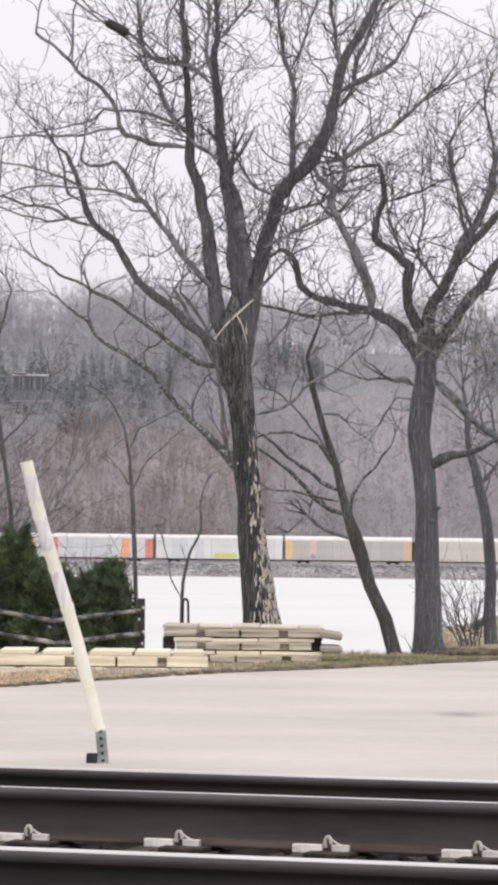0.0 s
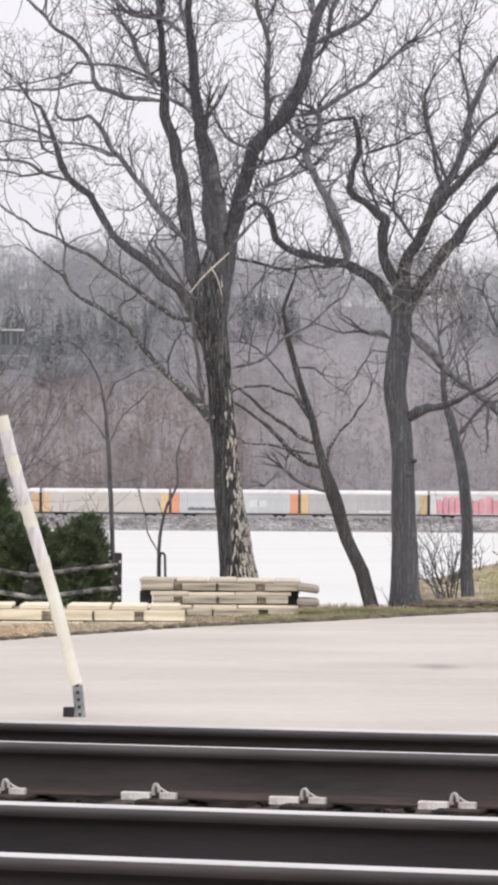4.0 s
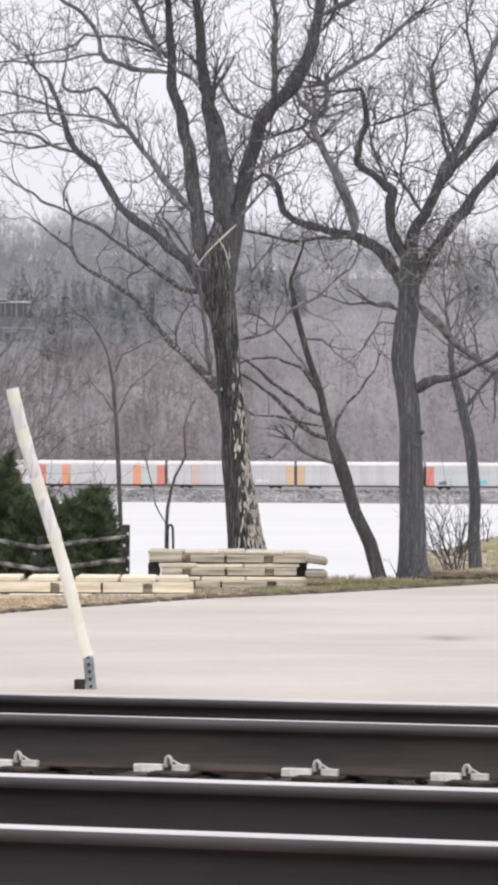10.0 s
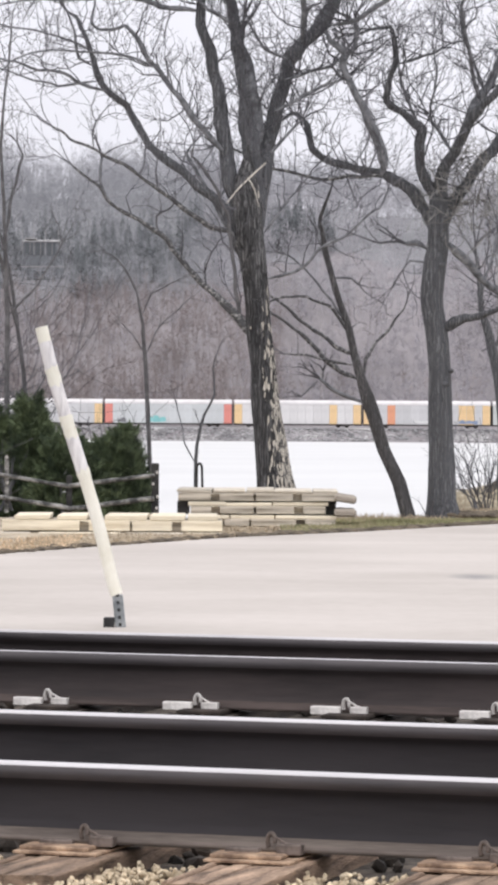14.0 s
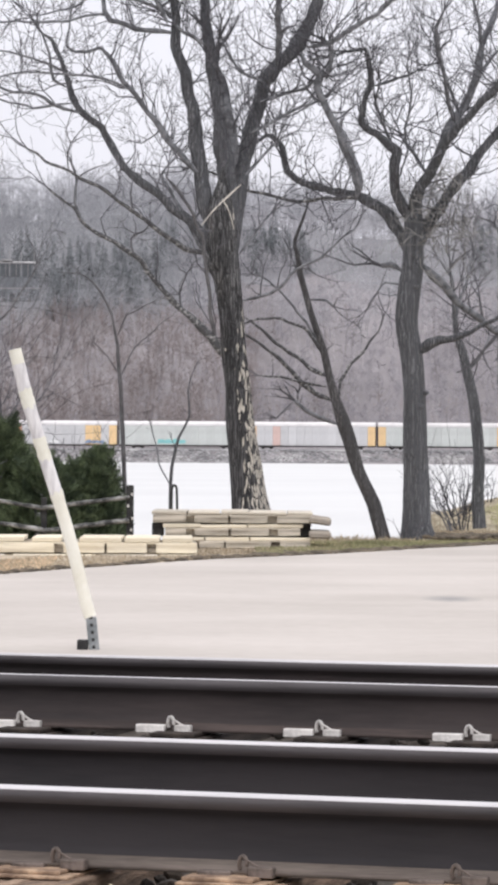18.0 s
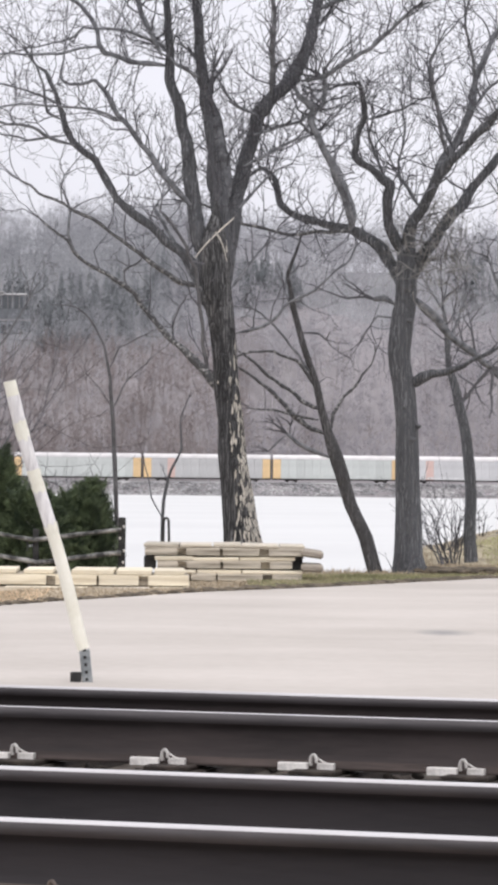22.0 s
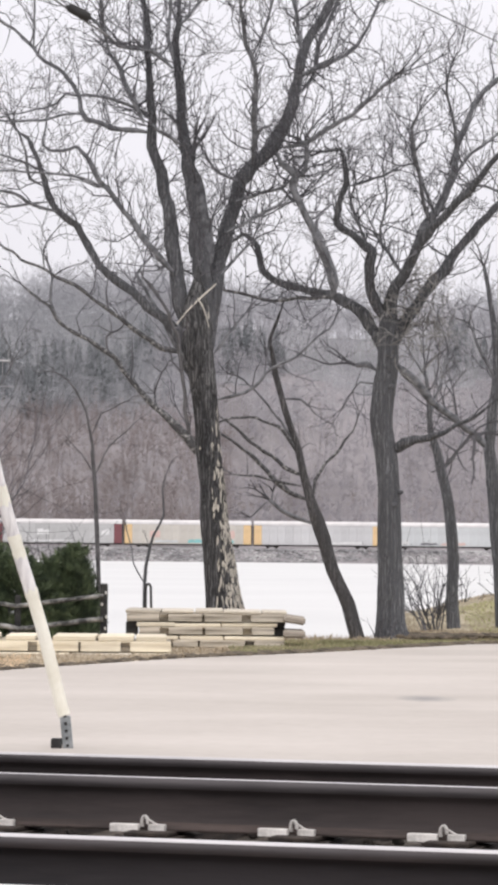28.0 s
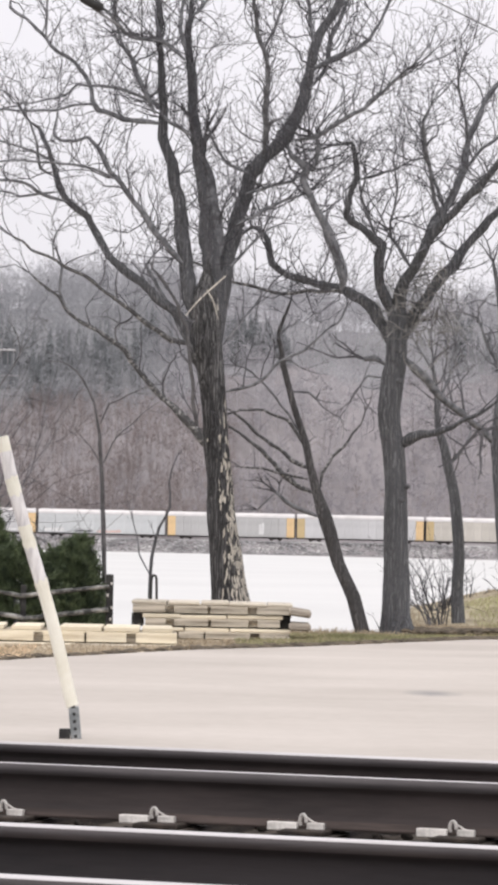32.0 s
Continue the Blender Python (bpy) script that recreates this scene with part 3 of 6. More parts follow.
FOOT_PALE = slab_mesh("shoulder", 0.062, 0.03, 0.029, 0.003, M_CLIP)
FOOT_RUST = slab_mesh("shoulder", 0.062, 0.034, 0.026, 0.003, M_RUSTCLIP)
PLATE = slab_mesh("tie_plate", 0.175, 0.32, 0.010, 0.002, M_PLATE)
SHIM = slab_mesh("shim", 0.215, 0.37, 0.008, 0.002, M_PLATE)
PLATE_DARK = slab_mesh("tie_plate", 0.165, 0.32, 0.018, 0.004, M_PLATE_DARK)
TIE_DARK = tie_mesh(M_TIE_DARK)
TIE = tie_mesh(M_TIE)


def fasten(rail, x, pale, far=False):
    """A clip with its pads on one foot of the rail."""
    holder = new("rail_clip", HOOP_PALE if pale else HOOP_RUST)
    holder.parent = rail
    holder.matrix_basis = pose(x, 0.073, 0.014, 0, 0, 180) if far else pose(x, -0.075, 0.008)
    shared("pad", PAD_PALE if pale else PAD_RUST, holder, pose(-0.076 if pale else -0.07, -0.006, -0.014))
    shared("shoulder", FOOT_PALE if pale else FOOT_RUST, holder, pose(0.046, -0.01, -0.012))


near_ties = [-3.07 - 0.5 * k for k in range(9, 0, -1)] + [-3.07, -2.598, -2.078] + [-2.078 + 0.51 * k for k in range(1, 10)]
far_ties = [-4.68 - 0.57 * k for k in range(7, 0, -1)] + [-4.68, -4.107, -3.555, -3.013] + [-3.013 + 0.56 * k for k in range(1, 9)]
for ties, centre, top, group in ((near_ties, 9.007, -0.091, "ties of the near track"), (far_ties, 13.03, -0.091, "ties of the far track")):
    for x in ties:
        t = new("railway_tie")
        t.matrix_basis = TRACK @ pose(x + 0.02, centre, top - 0.18, 0, 0, random.uniform(-1, 1))
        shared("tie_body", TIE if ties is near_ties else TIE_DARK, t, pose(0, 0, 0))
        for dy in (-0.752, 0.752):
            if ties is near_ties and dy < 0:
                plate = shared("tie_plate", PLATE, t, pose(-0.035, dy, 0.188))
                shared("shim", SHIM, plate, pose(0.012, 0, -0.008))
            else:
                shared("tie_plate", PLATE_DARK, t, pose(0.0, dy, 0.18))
        tagged(t, "weathered brown wooden railway tie in pale ballast", "railway tie", group=group)
for x in near_ties:
    fasten(rail_a, x + 0.04, False)
    fasten(rail_b, x + 0.03, False, True)
for x in far_ties:
    fasten(rail_c, x, True)
    fasten(rail_d, x + 0.03, True, True)


def scatter_stones(name, count, xr, pr, z, size, mat, label):
    """Angular ballast stones, joined."""
    rng = np.random.default_rng(7)
    base = bmesh.new()
    bmesh.ops.create_icosphere(base, subdivisions=1, radius=1.0)
    bv = np.array([v.co for v in base.verts])
    bf = np.array([[v.index for v in f.verts] for f in base.faces])
    base.free()
    vs, fs = [], []
    for i in range(count):
        v = bv * rng.uniform(0.62, 1.2, (len(bv), 1)) * rng.uniform(0.6, 1.1, 3) * rng.uniform(*size)
        q = Euler(rng.uniform(0, 6.28, 3)).to_matrix()
        v = v @ np.array(q).T + np.array([rng.uniform(*xr), rng.uniform(*pr), z + rng.uniform(-0.012, 0.018)])
        fs.append(bf + len(bv) * i)
        vs.append(v)
    ob = mesh_object(name, np.concatenate(vs).tolist(), np.concatenate(fs).tolist(), mat)
    ob.matrix_basis = TRACK
    return tagged(ob, label, "ballast", kind="stuff")


scatter_stones("ballast", 14000, (-4.6, -0.8), (6.6, 8.14), -0.128, (0.006, 0.015), M_STONE, "pale crushed limestone ballast between the ties")
scatter_stones("ballast", 2600, (-6.0, -0.5), (8.4, 14.0), -0.145, (0.02, 0.045), M_STONE_DARK, "crushed ballast between the tracks, shade put into its colour")
scatter_stones("ballast", 260, (-6.0, -0.5), (8.4, 14.0), -0.14, (0.014, 0.032), M_STONE, "scattered pale crushed limestone between the tracks")

# ---- trees ----
PATHS = {}


def tree_base(x, y, z, label, name):
    ob = new(name)
    ob.location = (x, y, z)
    PATHS[ob.name] = []
    return tagged(ob, label, "tree")


def limb(tree, name, rows, mat=None):
    path = smooth_path(rows, 0.12, 0.0) if name == "trunk" else smooth_path(rows, 0.07, 0.7)
    thick = max(q[3] for q in path)
    sides = 20 if name == "trunk" and thick > 0.1 else (10 if thick > 0.04 else 6)
    sd = len(PATHS[tree.name]) * 1.7
    pts = [Vector(q[:3]) for q in path]
    for i, q in enumerate(pts):
        k = min(1.0, i / 4) * (0.35 if name == "trunk" else 0.8)
        for f, amp in ((2.3, 0.024), (6.1, 0.026)):
            s = q * f
            q += Vector((noise.noise(s + Vector((sd, 0, 0))), noise.noise(s + Vector((0, sd, 5))), noise.noise(s + Vector((9, 0, sd))))) * amp * k
    radii = [max(0.004, q[3] * (1.0 if name == "trunk" else 0.92)) for q in path]
    if name == "limb":
        radii[0] *= 0.4
        radii[1] *= 0.75
    verts, faces = [], []
    tube(verts, faces, pts, radii, sides, (0.11 if name == "trunk" else 0.34) if thick > 0.03 else 0.14, sd)
    if mat is None:
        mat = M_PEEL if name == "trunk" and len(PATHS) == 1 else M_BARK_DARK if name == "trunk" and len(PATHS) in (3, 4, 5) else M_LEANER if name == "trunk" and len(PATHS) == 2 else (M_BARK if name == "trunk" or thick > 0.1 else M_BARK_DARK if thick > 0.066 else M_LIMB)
    mesh_object(name, verts, faces, mat, tree, smooth=True)
    PATHS[tree.name].append((name, pts, radii))


def grow(verts, faces, at, way, length, r, rng, depth, rise, wild):
    """One curving shoot with its own side shoots."""
    n = max(3, int(length / 0.09))
    pts, radii = [at], [r]
    d = way.normalized()
    p = at.copy()
    kids = []
    for i in range(n):
        d = (d + Vector((rng.gauss(0, 1), rng.gauss(0, 0.8), rng.gauss(0, 1))) * wild + Vector((0, 0, rise))).normalized()
        p = p + d * (length / n)
        pts.append(p)
        radii.append(max(0.0024, r * (1 - 0.72 * (i + 1) / n)))
        if depth and i > 0:
            kids.append((p, d, radii[-1]))
    tube(verts, faces, pts, radii, 4 if r > 0.008 else 3)
    if depth:
        many = max(2, int(length * (10.0 if depth == 1 else 7.5)))
        for _ in range(many):
            q, dd, rr = rng.choice(kids)
            turn = Vector((rng.gauss(0, 1), rng.gauss(0, 0.8), rng.gauss(0.25, 0.9)))
            grow(verts, faces, q, (dd + turn * 0.85).normalized(), length * rng.uniform(0.25, 0.6), rr * 0.7, rng, depth - 1, rise, wild)


def twigs(tree, per_metre=10.6, size=1.0, depth=2, thick=1.0, mat=None):
    rng = random.Random(len(PATHS))
    verts, faces = [], []
    for name, pts, radii in PATHS[tree.name]:
        total = 0.0
        for i in range(1, len(pts)):
            seg = (pts[i] - pts[i - 1])
            r = radii[i]
            if name == "trunk" and r > 0.045:
                continue
            chance = seg.length * per_metre * (0.3 if r > 0.06 else 1.0)
            if len(PATHS) == 1:
                chance *= 1.9 if pts[i].x > -0.2 else (1.4 if pts[i].x > -1.5 else 0.45)
            if len(PATHS) < 4 and tree.location.z + pts[i].z < (3.3 if len(PATHS) == 3 else 3.95):
                chance *= 0.24
            while chance > 0:
                if rng.random() < chance:
                    d = seg.normalized()
                    turn = Vector((rng.gauss(0, 0.9), rng.gauss(0, 0.8), rng.gauss(0.75, 0.8)))
                    ln = rng.uniform(0.2, 0.8) * size
                    grow(verts, faces, pts[i], (d * 0.55 + turn).normalized(), ln, min(r * 0.6, rng.uniform(0.006, 0.0135)) * thick, rng, depth, 0.09, 0.3)
                chance -= 1
        if radii[-1] > 0.04:
            continue
        d = (pts[-1] - pts[-3]).normalized()
        for _ in range(3):
            grow(verts, faces, pts[-1], (d + Vector((rng.gauss(0, .4), rng.gauss(0, .4), rng.gauss(0.1, .4)))).normalized(), rng.uniform(0.4, 0.9) * size, radii[-1] * 0.8, rng, depth, 0.05, 0.22)
    ob = mesh_object("crown", verts, faces, mat or M_TWIG, tree)
    ob["kind"] = "stuff"


great_tree = tree_base(0.40, 37.00, 0.04, "tall bare tree with peeling patchy bark behind the pallets", "bare_tree")
limb(great_tree, "trunk", [(0.04, 0.00, -0.10, 0.231), (0.01, 0.00, 0.23, 0.197), (-0.03, 0.00, 0.52, 0.173), (-0.08, 0.00, 0.86, 0.156), (-0.12, 0.00, 1.21, 0.142), (-0.14, 0.00, 1.50, 0.133), (-0.17, 0.00, 1.79, 0.130), (-0.20, 0.00, 2.13, 0.127), (-0.24, 0.00, 2.48, 0.133), (-0.29, 0.00, 2.83, 0.156), (-0.32, 0.00, 3.18, 0.156), (-0.32, 0.00, 3.41, 0.116), (-0.31, 0.00, 3.64, 0.040), (-0.30, 0.00, 3.76, 0.014)])
limb(great_tree, "limb", [(-0.32, 0.00, 2.65, 0.075), (-0.40, 0.05, 3.06, 0.093), (-0.48, 0.08, 3.41, 0.090), (-0.54, 0.13, 3.82, 0.087), (-0.60, 0.18, 4.29, 0.078), (-0.70, 0.22, 4.67, 0.067), (-0.78, 0.26, 5.00, 0.058), (-0.81, 0.29, 5.29, 0.052), (-0.83, 0.32, 5.59, 0.041), (-0.85, 0.37, 6.01, 0.038), (-0.89, 0.41, 6.43, 0.032), (-0.92, 0.45, 6.80, 0.026), (-0.94, 0.50, 7.27, 0.018)])
limb(great_tree, "limb", [(-0.26, 0.00, 3.06, 0.121), (-0.26, 0.10, 3.53, 0.110), (-0.28, 0.19, 3.95, 0.102), (-0.36, 0.29, 4.42, 0.087), (-0.43, 0.39, 4.90, 0.076), (-0.47, 0.47, 5.26, 0.064), (-0.50, 0.54, 5.62, 0.056), (-0.56, 0.62, 5.99, 0.044), (-0.57, 0.67, 6.23, 0.038), (-0.54, 0.73, 6.54, 0.032), (-0.56, 0.80, 6.86, 0.027), (-0.60, 0.92, 7.46, 0.018)])
limb(great_tree, "limb", [(-0.26, 0.00, 2.66, 0.081), (-0.19, 0.14, 3.19, 0.104), (-0.12, 0.28, 3.72, 0.099), (-0.05, 0.36, 4.02, 0.088), (0.05, 0.45, 4.38, 0.088), (0.13, 0.53, 4.69, 0.088), (0.28, 0.60, 4.90, 0.082), (0.45, 0.66, 5.06, 0.082), (0.58, 0.73, 5.31, 0.077), (0.66, 0.79, 5.52, 0.065), (0.72, 0.87, 5.86, 0.059), (0.80, 0.95, 6.17, 0.053), (0.93, 1.02, 6.39, 0.050), (1.04, 1.08, 6.61, 0.045), (1.17, 1.15, 6.87, 0.036), (1.33, 1.25, 7.25, 0.024)])
limb(great_tree, "limb", [(-0.18, 0.16, 3.80, 0.055), (-0.23, 0.19, 4.17, 0.061), (-0.29, 0.26, 4.54, 0.052), (-0.39, 0.40, 4.90, 0.041)])
limb(great_tree, "limb", [(-0.55, 0.00, 6.21, 0.023), (-0.44, 0.03, 6.32, 0.021), (-0.33, 0.07, 6.45, 0.019), (-0.22, 0.11, 6.60, 0.017), (-0.14, 0.14, 6.76, 0.015)])
limb(great_tree, "limb", [(-0.58, 0.00, 5.87, 0.026), (-0.64, 0.10, 6.14, 0.023), (-0.62, 0.21, 6.46, 0.020), (-0.65, 0.33, 6.78, 0.017)])
limb(great_tree, "limb", [(0.24, 0.00, 4.80, 0.038), (0.26, -0.10, 5.03, 0.035), (0.27, -0.25, 5.36, 0.032), (0.27, -0.37, 5.64, 0.029), (0.21, -0.47, 5.85, 0.026), (0.14, -0.56, 6.04, 0.023), (0.09, -0.68, 6.28, 0.020), (0.07, -0.82, 6.59, 0.017)])
limb(great_tree, "limb", [(0.21, 0.00, 5.89, 0.017), (0.30, -0.01, 6.09, 0.015), (0.41, -0.02, 6.38, 0.013), (0.49, -0.02, 6.64, 0.012)])
limb(great_tree, "limb", [(0.73, 0.00, 6.01, 0.026), (0.69, 0.08, 6.23, 0.023), (0.67, 0.17, 6.47, 0.020), (0.65, 0.29, 6.78, 0.017)])
limb(great_tree, "limb", [(0.68, 0.00, 5.71, 0.038), (0.83, 0.02, 5.78, 0.034), (0.97, 0.04, 5.86, 0.030), (1.18, 0.07, 5.95, 0.026), (1.29, 0.09, 6.06, 0.022), (1.41, 0.12, 6.24, 0.018), (1.54, 0.16, 6.52, 0.015)])
limb(great_tree, "limb", [(0.70, 0.00, 5.52, 0.023), (0.86, 0.09, 5.73, 0.025), (0.91, 0.19, 6.01, 0.026), (0.96, 0.26, 6.21, 0.023), (1.05, 0.34, 6.43, 0.020), (1.26, 0.48, 6.79, 0.018)])
limb(great_tree, "limb", [(0.55, 0.00, 4.99, 0.032), (0.78, -0.08, 5.03, 0.029), (1.00, -0.18, 5.18, 0.026), (1.23, -0.27, 5.29, 0.023), (1.40, -0.35, 5.45, 0.020), (1.56, -0.43, 5.59, 0.017), (1.67, -0.48, 5.68, 0.014)])
limb(great_tree, "limb", [(0.49, 0.00, 4.94, 0.035), (0.52, -0.00, 4.83, 0.039), (0.67, -0.01, 4.72, 0.043), (0.64, -0.01, 4.58, 0.045), (0.74, -0.02, 4.40, 0.046), (0.86, -0.03, 4.15, 0.052), (1.00, -0.03, 3.86, 0.058), (1.06, -0.04, 3.60, 0.058), (1.075, -0.04, 3.53, 0.044), (1.06, -0.04, 3.47, 0.022), (1.055, -0.04, 3.43, 0.008)])
limb(great_tree, "limb", [(0.69, 0.00, 4.67, 0.032), (0.78, -0.03, 4.74, 0.029), (0.79, -0.06, 4.90, 0.026), (0.76, -0.09, 5.02, 0.023)])
limb(great_tree, "limb", [(-0.25, 0.00, 1.79, 0.069), (-0.40, 0.01, 2.02, 0.052), (-0.57, 0.02, 2.16, 0.040), (-0.75, 0.03, 2.33, 0.035), (-0.98, 0.04, 2.56, 0.029), (-1.16, 0.05, 2.79, 0.026), (-1.33, 0.06, 2.93, 0.025), (-1.57, 0.07, 3.07, 0.023), (-1.69, 0.08, 3.15, 0.022), (-1.76, 0.08, 3.22, 0.020), (-1.83, 0.09, 3.33, 0.016), (-2.01, 0.10, 3.48, 0.013), (-2.13, 0.10, 3.56, 0.009)], M_LICHEN)
limb(great_tree, "limb", [(-1.73, 0.00, 3.18, 0.017), (-1.81, 0.01, 3.38, 0.016), (-1.81, 0.03, 3.61, 0.014)])
limb(great_tree, "limb", [(-0.37, 0.00, 1.98, 0.026), (-0.41, -0.03, 2.20, 0.021), (-0.43, -0.07, 2.50, 0.020), (-0.50, -0.13, 2.97, 0.020), (-0.60, -0.18, 3.27, 0.018), (-0.74, -0.22, 3.49, 0.015), (-0.88, -0.24, 3.62, 0.012), (-0.86, -0.24, 3.76, 0.008)], M_SAPLING)
limb(great_tree, "limb", [(-0.36, 0.00, 2.60, 0.046), (-0.49, -0.08, 2.87, 0.032), (-0.67, -0.12, 2.90, 0.029), (-0.93, -0.20, 3.07, 0.026), (-1.10, -0.26, 3.21, 0.024), (-1.33, -0.33, 3.37, 0.022), (-1.56, -0.40, 3.51, 0.020), (-1.73, -0.45, 3.59, 0.019), (-1.85, -0.49, 3.67, 0.017), (-1.99, -0.53, 3.72, 0.016), (-2.10, -0.56, 3.77, 0.014), (-2.19, -0.59, 3.85, 0.013), (-2.28, -0.62, 3.90, 0.011)], M_LICHEN)
limb(great_tree, "limb", [(-1.88, 0.00, 3.70, 0.014), (-1.90, -0.03, 3.85, 0.012), (-1.86, -0.06, 3.99, 0.009)])
limb(great_tree, "limb", [(-0.45, 0.00, 2.83, 0.038), (-0.61, 0.12, 3.11, 0.026), (-0.73, 0.21, 3.33, 0.023), (-0.85, 0.30, 3.54, 0.020), (-0.93, 0.36, 3.69, 0.018), (-0.87, 0.40, 3.80, 0.012)])
limb(great_tree, "limb", [(-0.38, 0.00, 2.83, 0.069), (-0.58, 0.09, 3.17, 0.055), (-0.82, 0.16, 3.35, 0.052), (-0.97, 0.21, 3.50, 0.052), (-1.18, 0.27, 3.65, 0.047), (-1.32, 0.32, 3.77, 0.044), (-1.45, 0.38, 4.00, 0.044), (-1.57, 0.43, 4.18, 0.041), (-1.66, 0.45, 4.24, 0.041), (-1.78, 0.49, 4.36, 0.041), (-1.87, 0.53, 4.51, 0.032), (-1.92, 0.57, 4.66, 0.026), (-1.98, 0.63, 4.90, 0.024), (-2.04, 0.66, 5.02, 0.023), (-2.09, 0.69, 5.14, 0.021), (-2.19, 0.71, 5.19, 0.016), (-2.31, 0.76, 5.36, 0.012)])
limb(great_tree, "limb", [(-1.76, 0.00, 4.30, 0.023), (-1.93, -0.05, 4.34, 0.021), (-2.07, -0.10, 4.39, 0.019), (-2.19, -0.15, 4.47, 0.017), (-2.44, -0.23, 4.49, 0.015), (-2.67, -0.30, 4.56, 0.013), (-2.84, -0.36, 4.58, 0.011)])
limb(great_tree, "limb", [(-1.86, 0.00, 4.40, 0.017), (-2.05, 0.05, 4.39, 0.015), (-2.26, 0.11, 4.36, 0.013), (-2.52, 0.18, 4.43, 0.011), (-2.79, 0.25, 4.52, 0.009)])
limb(great_tree, "limb", [(-1.90, 0.00, 4.56, 0.020), (-2.04, -0.05, 4.63, 0.018), (-2.07, -0.10, 4.77, 0.016), (-2.09, -0.15, 4.90, 0.014), (-2.15, -0.21, 5.09, 0.011)])
limb(great_tree, "limb", [(-0.56, 0.00, 3.69, 0.046), (-0.71, 0.02, 3.86, 0.035), (-0.83, 0.04, 3.98, 0.035), (-0.95, 0.06, 4.16, 0.032), (-1.07, 0.09, 4.33, 0.029), (-1.21, 0.11, 4.51, 0.028), (-1.33, 0.13, 4.65, 0.026), (-1.41, 0.15, 4.80, 0.024), (-1.47, 0.16, 4.89, 0.022), (-1.57, 0.17, 4.99, 0.020), (-1.72, 0.19, 4.95, 0.018), (-1.83, 0.20, 4.95, 0.016), (-1.91, 0.21, 5.02, 0.013), (-1.89, 0.23, 5.21, 0.011), (-1.86, 0.25, 5.42, 0.009)])
limb(great_tree, "limb", [(-1.25, 0.00, 4.54, 0.017), (-1.50, -0.09, 4.63, 0.016), (-1.76, -0.18, 4.67, 0.014), (-1.93, -0.24, 4.69, 0.013), (-2.16, -0.32, 4.68, 0.011), (-2.44, -0.41, 4.67, 0.010), (-2.72, -0.52, 4.54, 0.009)])
limb(great_tree, "limb", [(-1.92, 0.00, 4.72, 0.014), (-2.17, -0.12, 4.82, 0.012), (-2.45, -0.26, 4.89, 0.011), (-2.73, -0.39, 4.90, 0.009)])
limb(great_tree, "limb", [(-0.84, 0.00, 5.13, 0.040), (-1.02, 0.06, 5.16, 0.032), (-1.20, 0.12, 5.18, 0.029), (-1.34, 0.17, 5.24, 0.026), (-1.46, 0.21, 5.27, 0.029), (-1.53, 0.25, 5.38, 0.028), (-1.54, 0.29, 5.50, 0.026), (-1.62, 0.34, 5.64, 0.025), (-1.74, 0.40, 5.79, 0.023), (-1.86, 0.45, 5.89, 0.022), (-1.98, 0.50, 5.98, 0.021), (-2.16, 0.58, 6.17, 0.019), (-2.42, 0.69, 6.40, 0.018), (-2.41, 0.73, 6.54, 0.013), (-2.38, 0.81, 6.79, 0.009)])
limb(great_tree, "limb", [(-2.02, 0.00, 5.97, 0.014), (-2.01, -0.08, 6.28, 0.012), (-2.00, -0.14, 6.50, 0.011), (-1.95, -0.19, 6.66, 0.009)])
limb(great_tree, "limb", [(-1.51, 0.00, 5.32, 0.017), (-1.71, -0.05, 5.29, 0.016), (-1.89, -0.10, 5.23, 0.014), (-2.17, -0.17, 5.20, 0.012), (-2.40, -0.23, 5.20, 0.010), (-2.74, -0.32, 5.16, 0.009)])
limb(great_tree, "limb", [(-0.84, 0.00, 5.33, 0.023), (-1.02, 0.09, 5.41, 0.021), (-1.20, 0.17, 5.48, 0.019), (-1.38, 0.24, 5.53, 0.017), (-1.70, 0.38, 5.56, 0.015), (-1.79, 0.43, 5.47, 0.013), (-1.91, 0.49, 5.43, 0.011), (-2.21, 0.62, 5.38, 0.009)])
limb(great_tree, "limb", [(-0.88, 0.00, 5.23, 0.035), (-0.99, 0.08, 5.47, 0.029), (-1.05, 0.14, 5.62, 0.027), (-1.12, 0.20, 5.81, 0.025), (-1.24, 0.27, 5.99, 0.023), (-1.30, 0.33, 6.17, 0.020), (-1.34, 0.41, 6.42, 0.018), (-1.37, 0.52, 6.78, 0.015)])
limb(great_tree, "limb", [(-0.83, 0.00, 5.97, 0.026), (-1.03, -0.04, 6.00, 0.024), (-1.15, -0.06, 6.03, 0.021), (-1.29, -0.10, 6.12, 0.019), (-1.40, -0.13, 6.25, 0.017), (-1.52, -0.15, 6.32, 0.014)])
limb(great_tree, "limb", [(-0.59, 0.00, 5.79, 0.035), (-0.71, 0.07, 5.91, 0.030), (-0.83, 0.12, 5.99, 0.026)])
limb(great_tree, "limb", [(-0.48, 0.00, 5.00, 0.029), (-0.61, 0.01, 5.08, 0.025), (-0.73, 0.01, 5.13, 0.021), (-0.81, 0.01, 5.20, 0.017)])
limb(great_tree, "limb", [(-0.14, 0.00, 2.86, 0.020), (0.05, 0.05, 3.11, 0.016), (0.20, 0.09, 3.31, 0.012)])
limb(great_tree, "limb", [(-0.10, 0.00, 2.39, 0.020), (0.18, -0.08, 2.47, 0.018), (0.40, -0.15, 2.65, 0.016), (0.74, -0.26, 2.88, 0.013), (1.02, -0.36, 3.10, 0.011), (1.12, -0.42, 3.29, 0.009)])
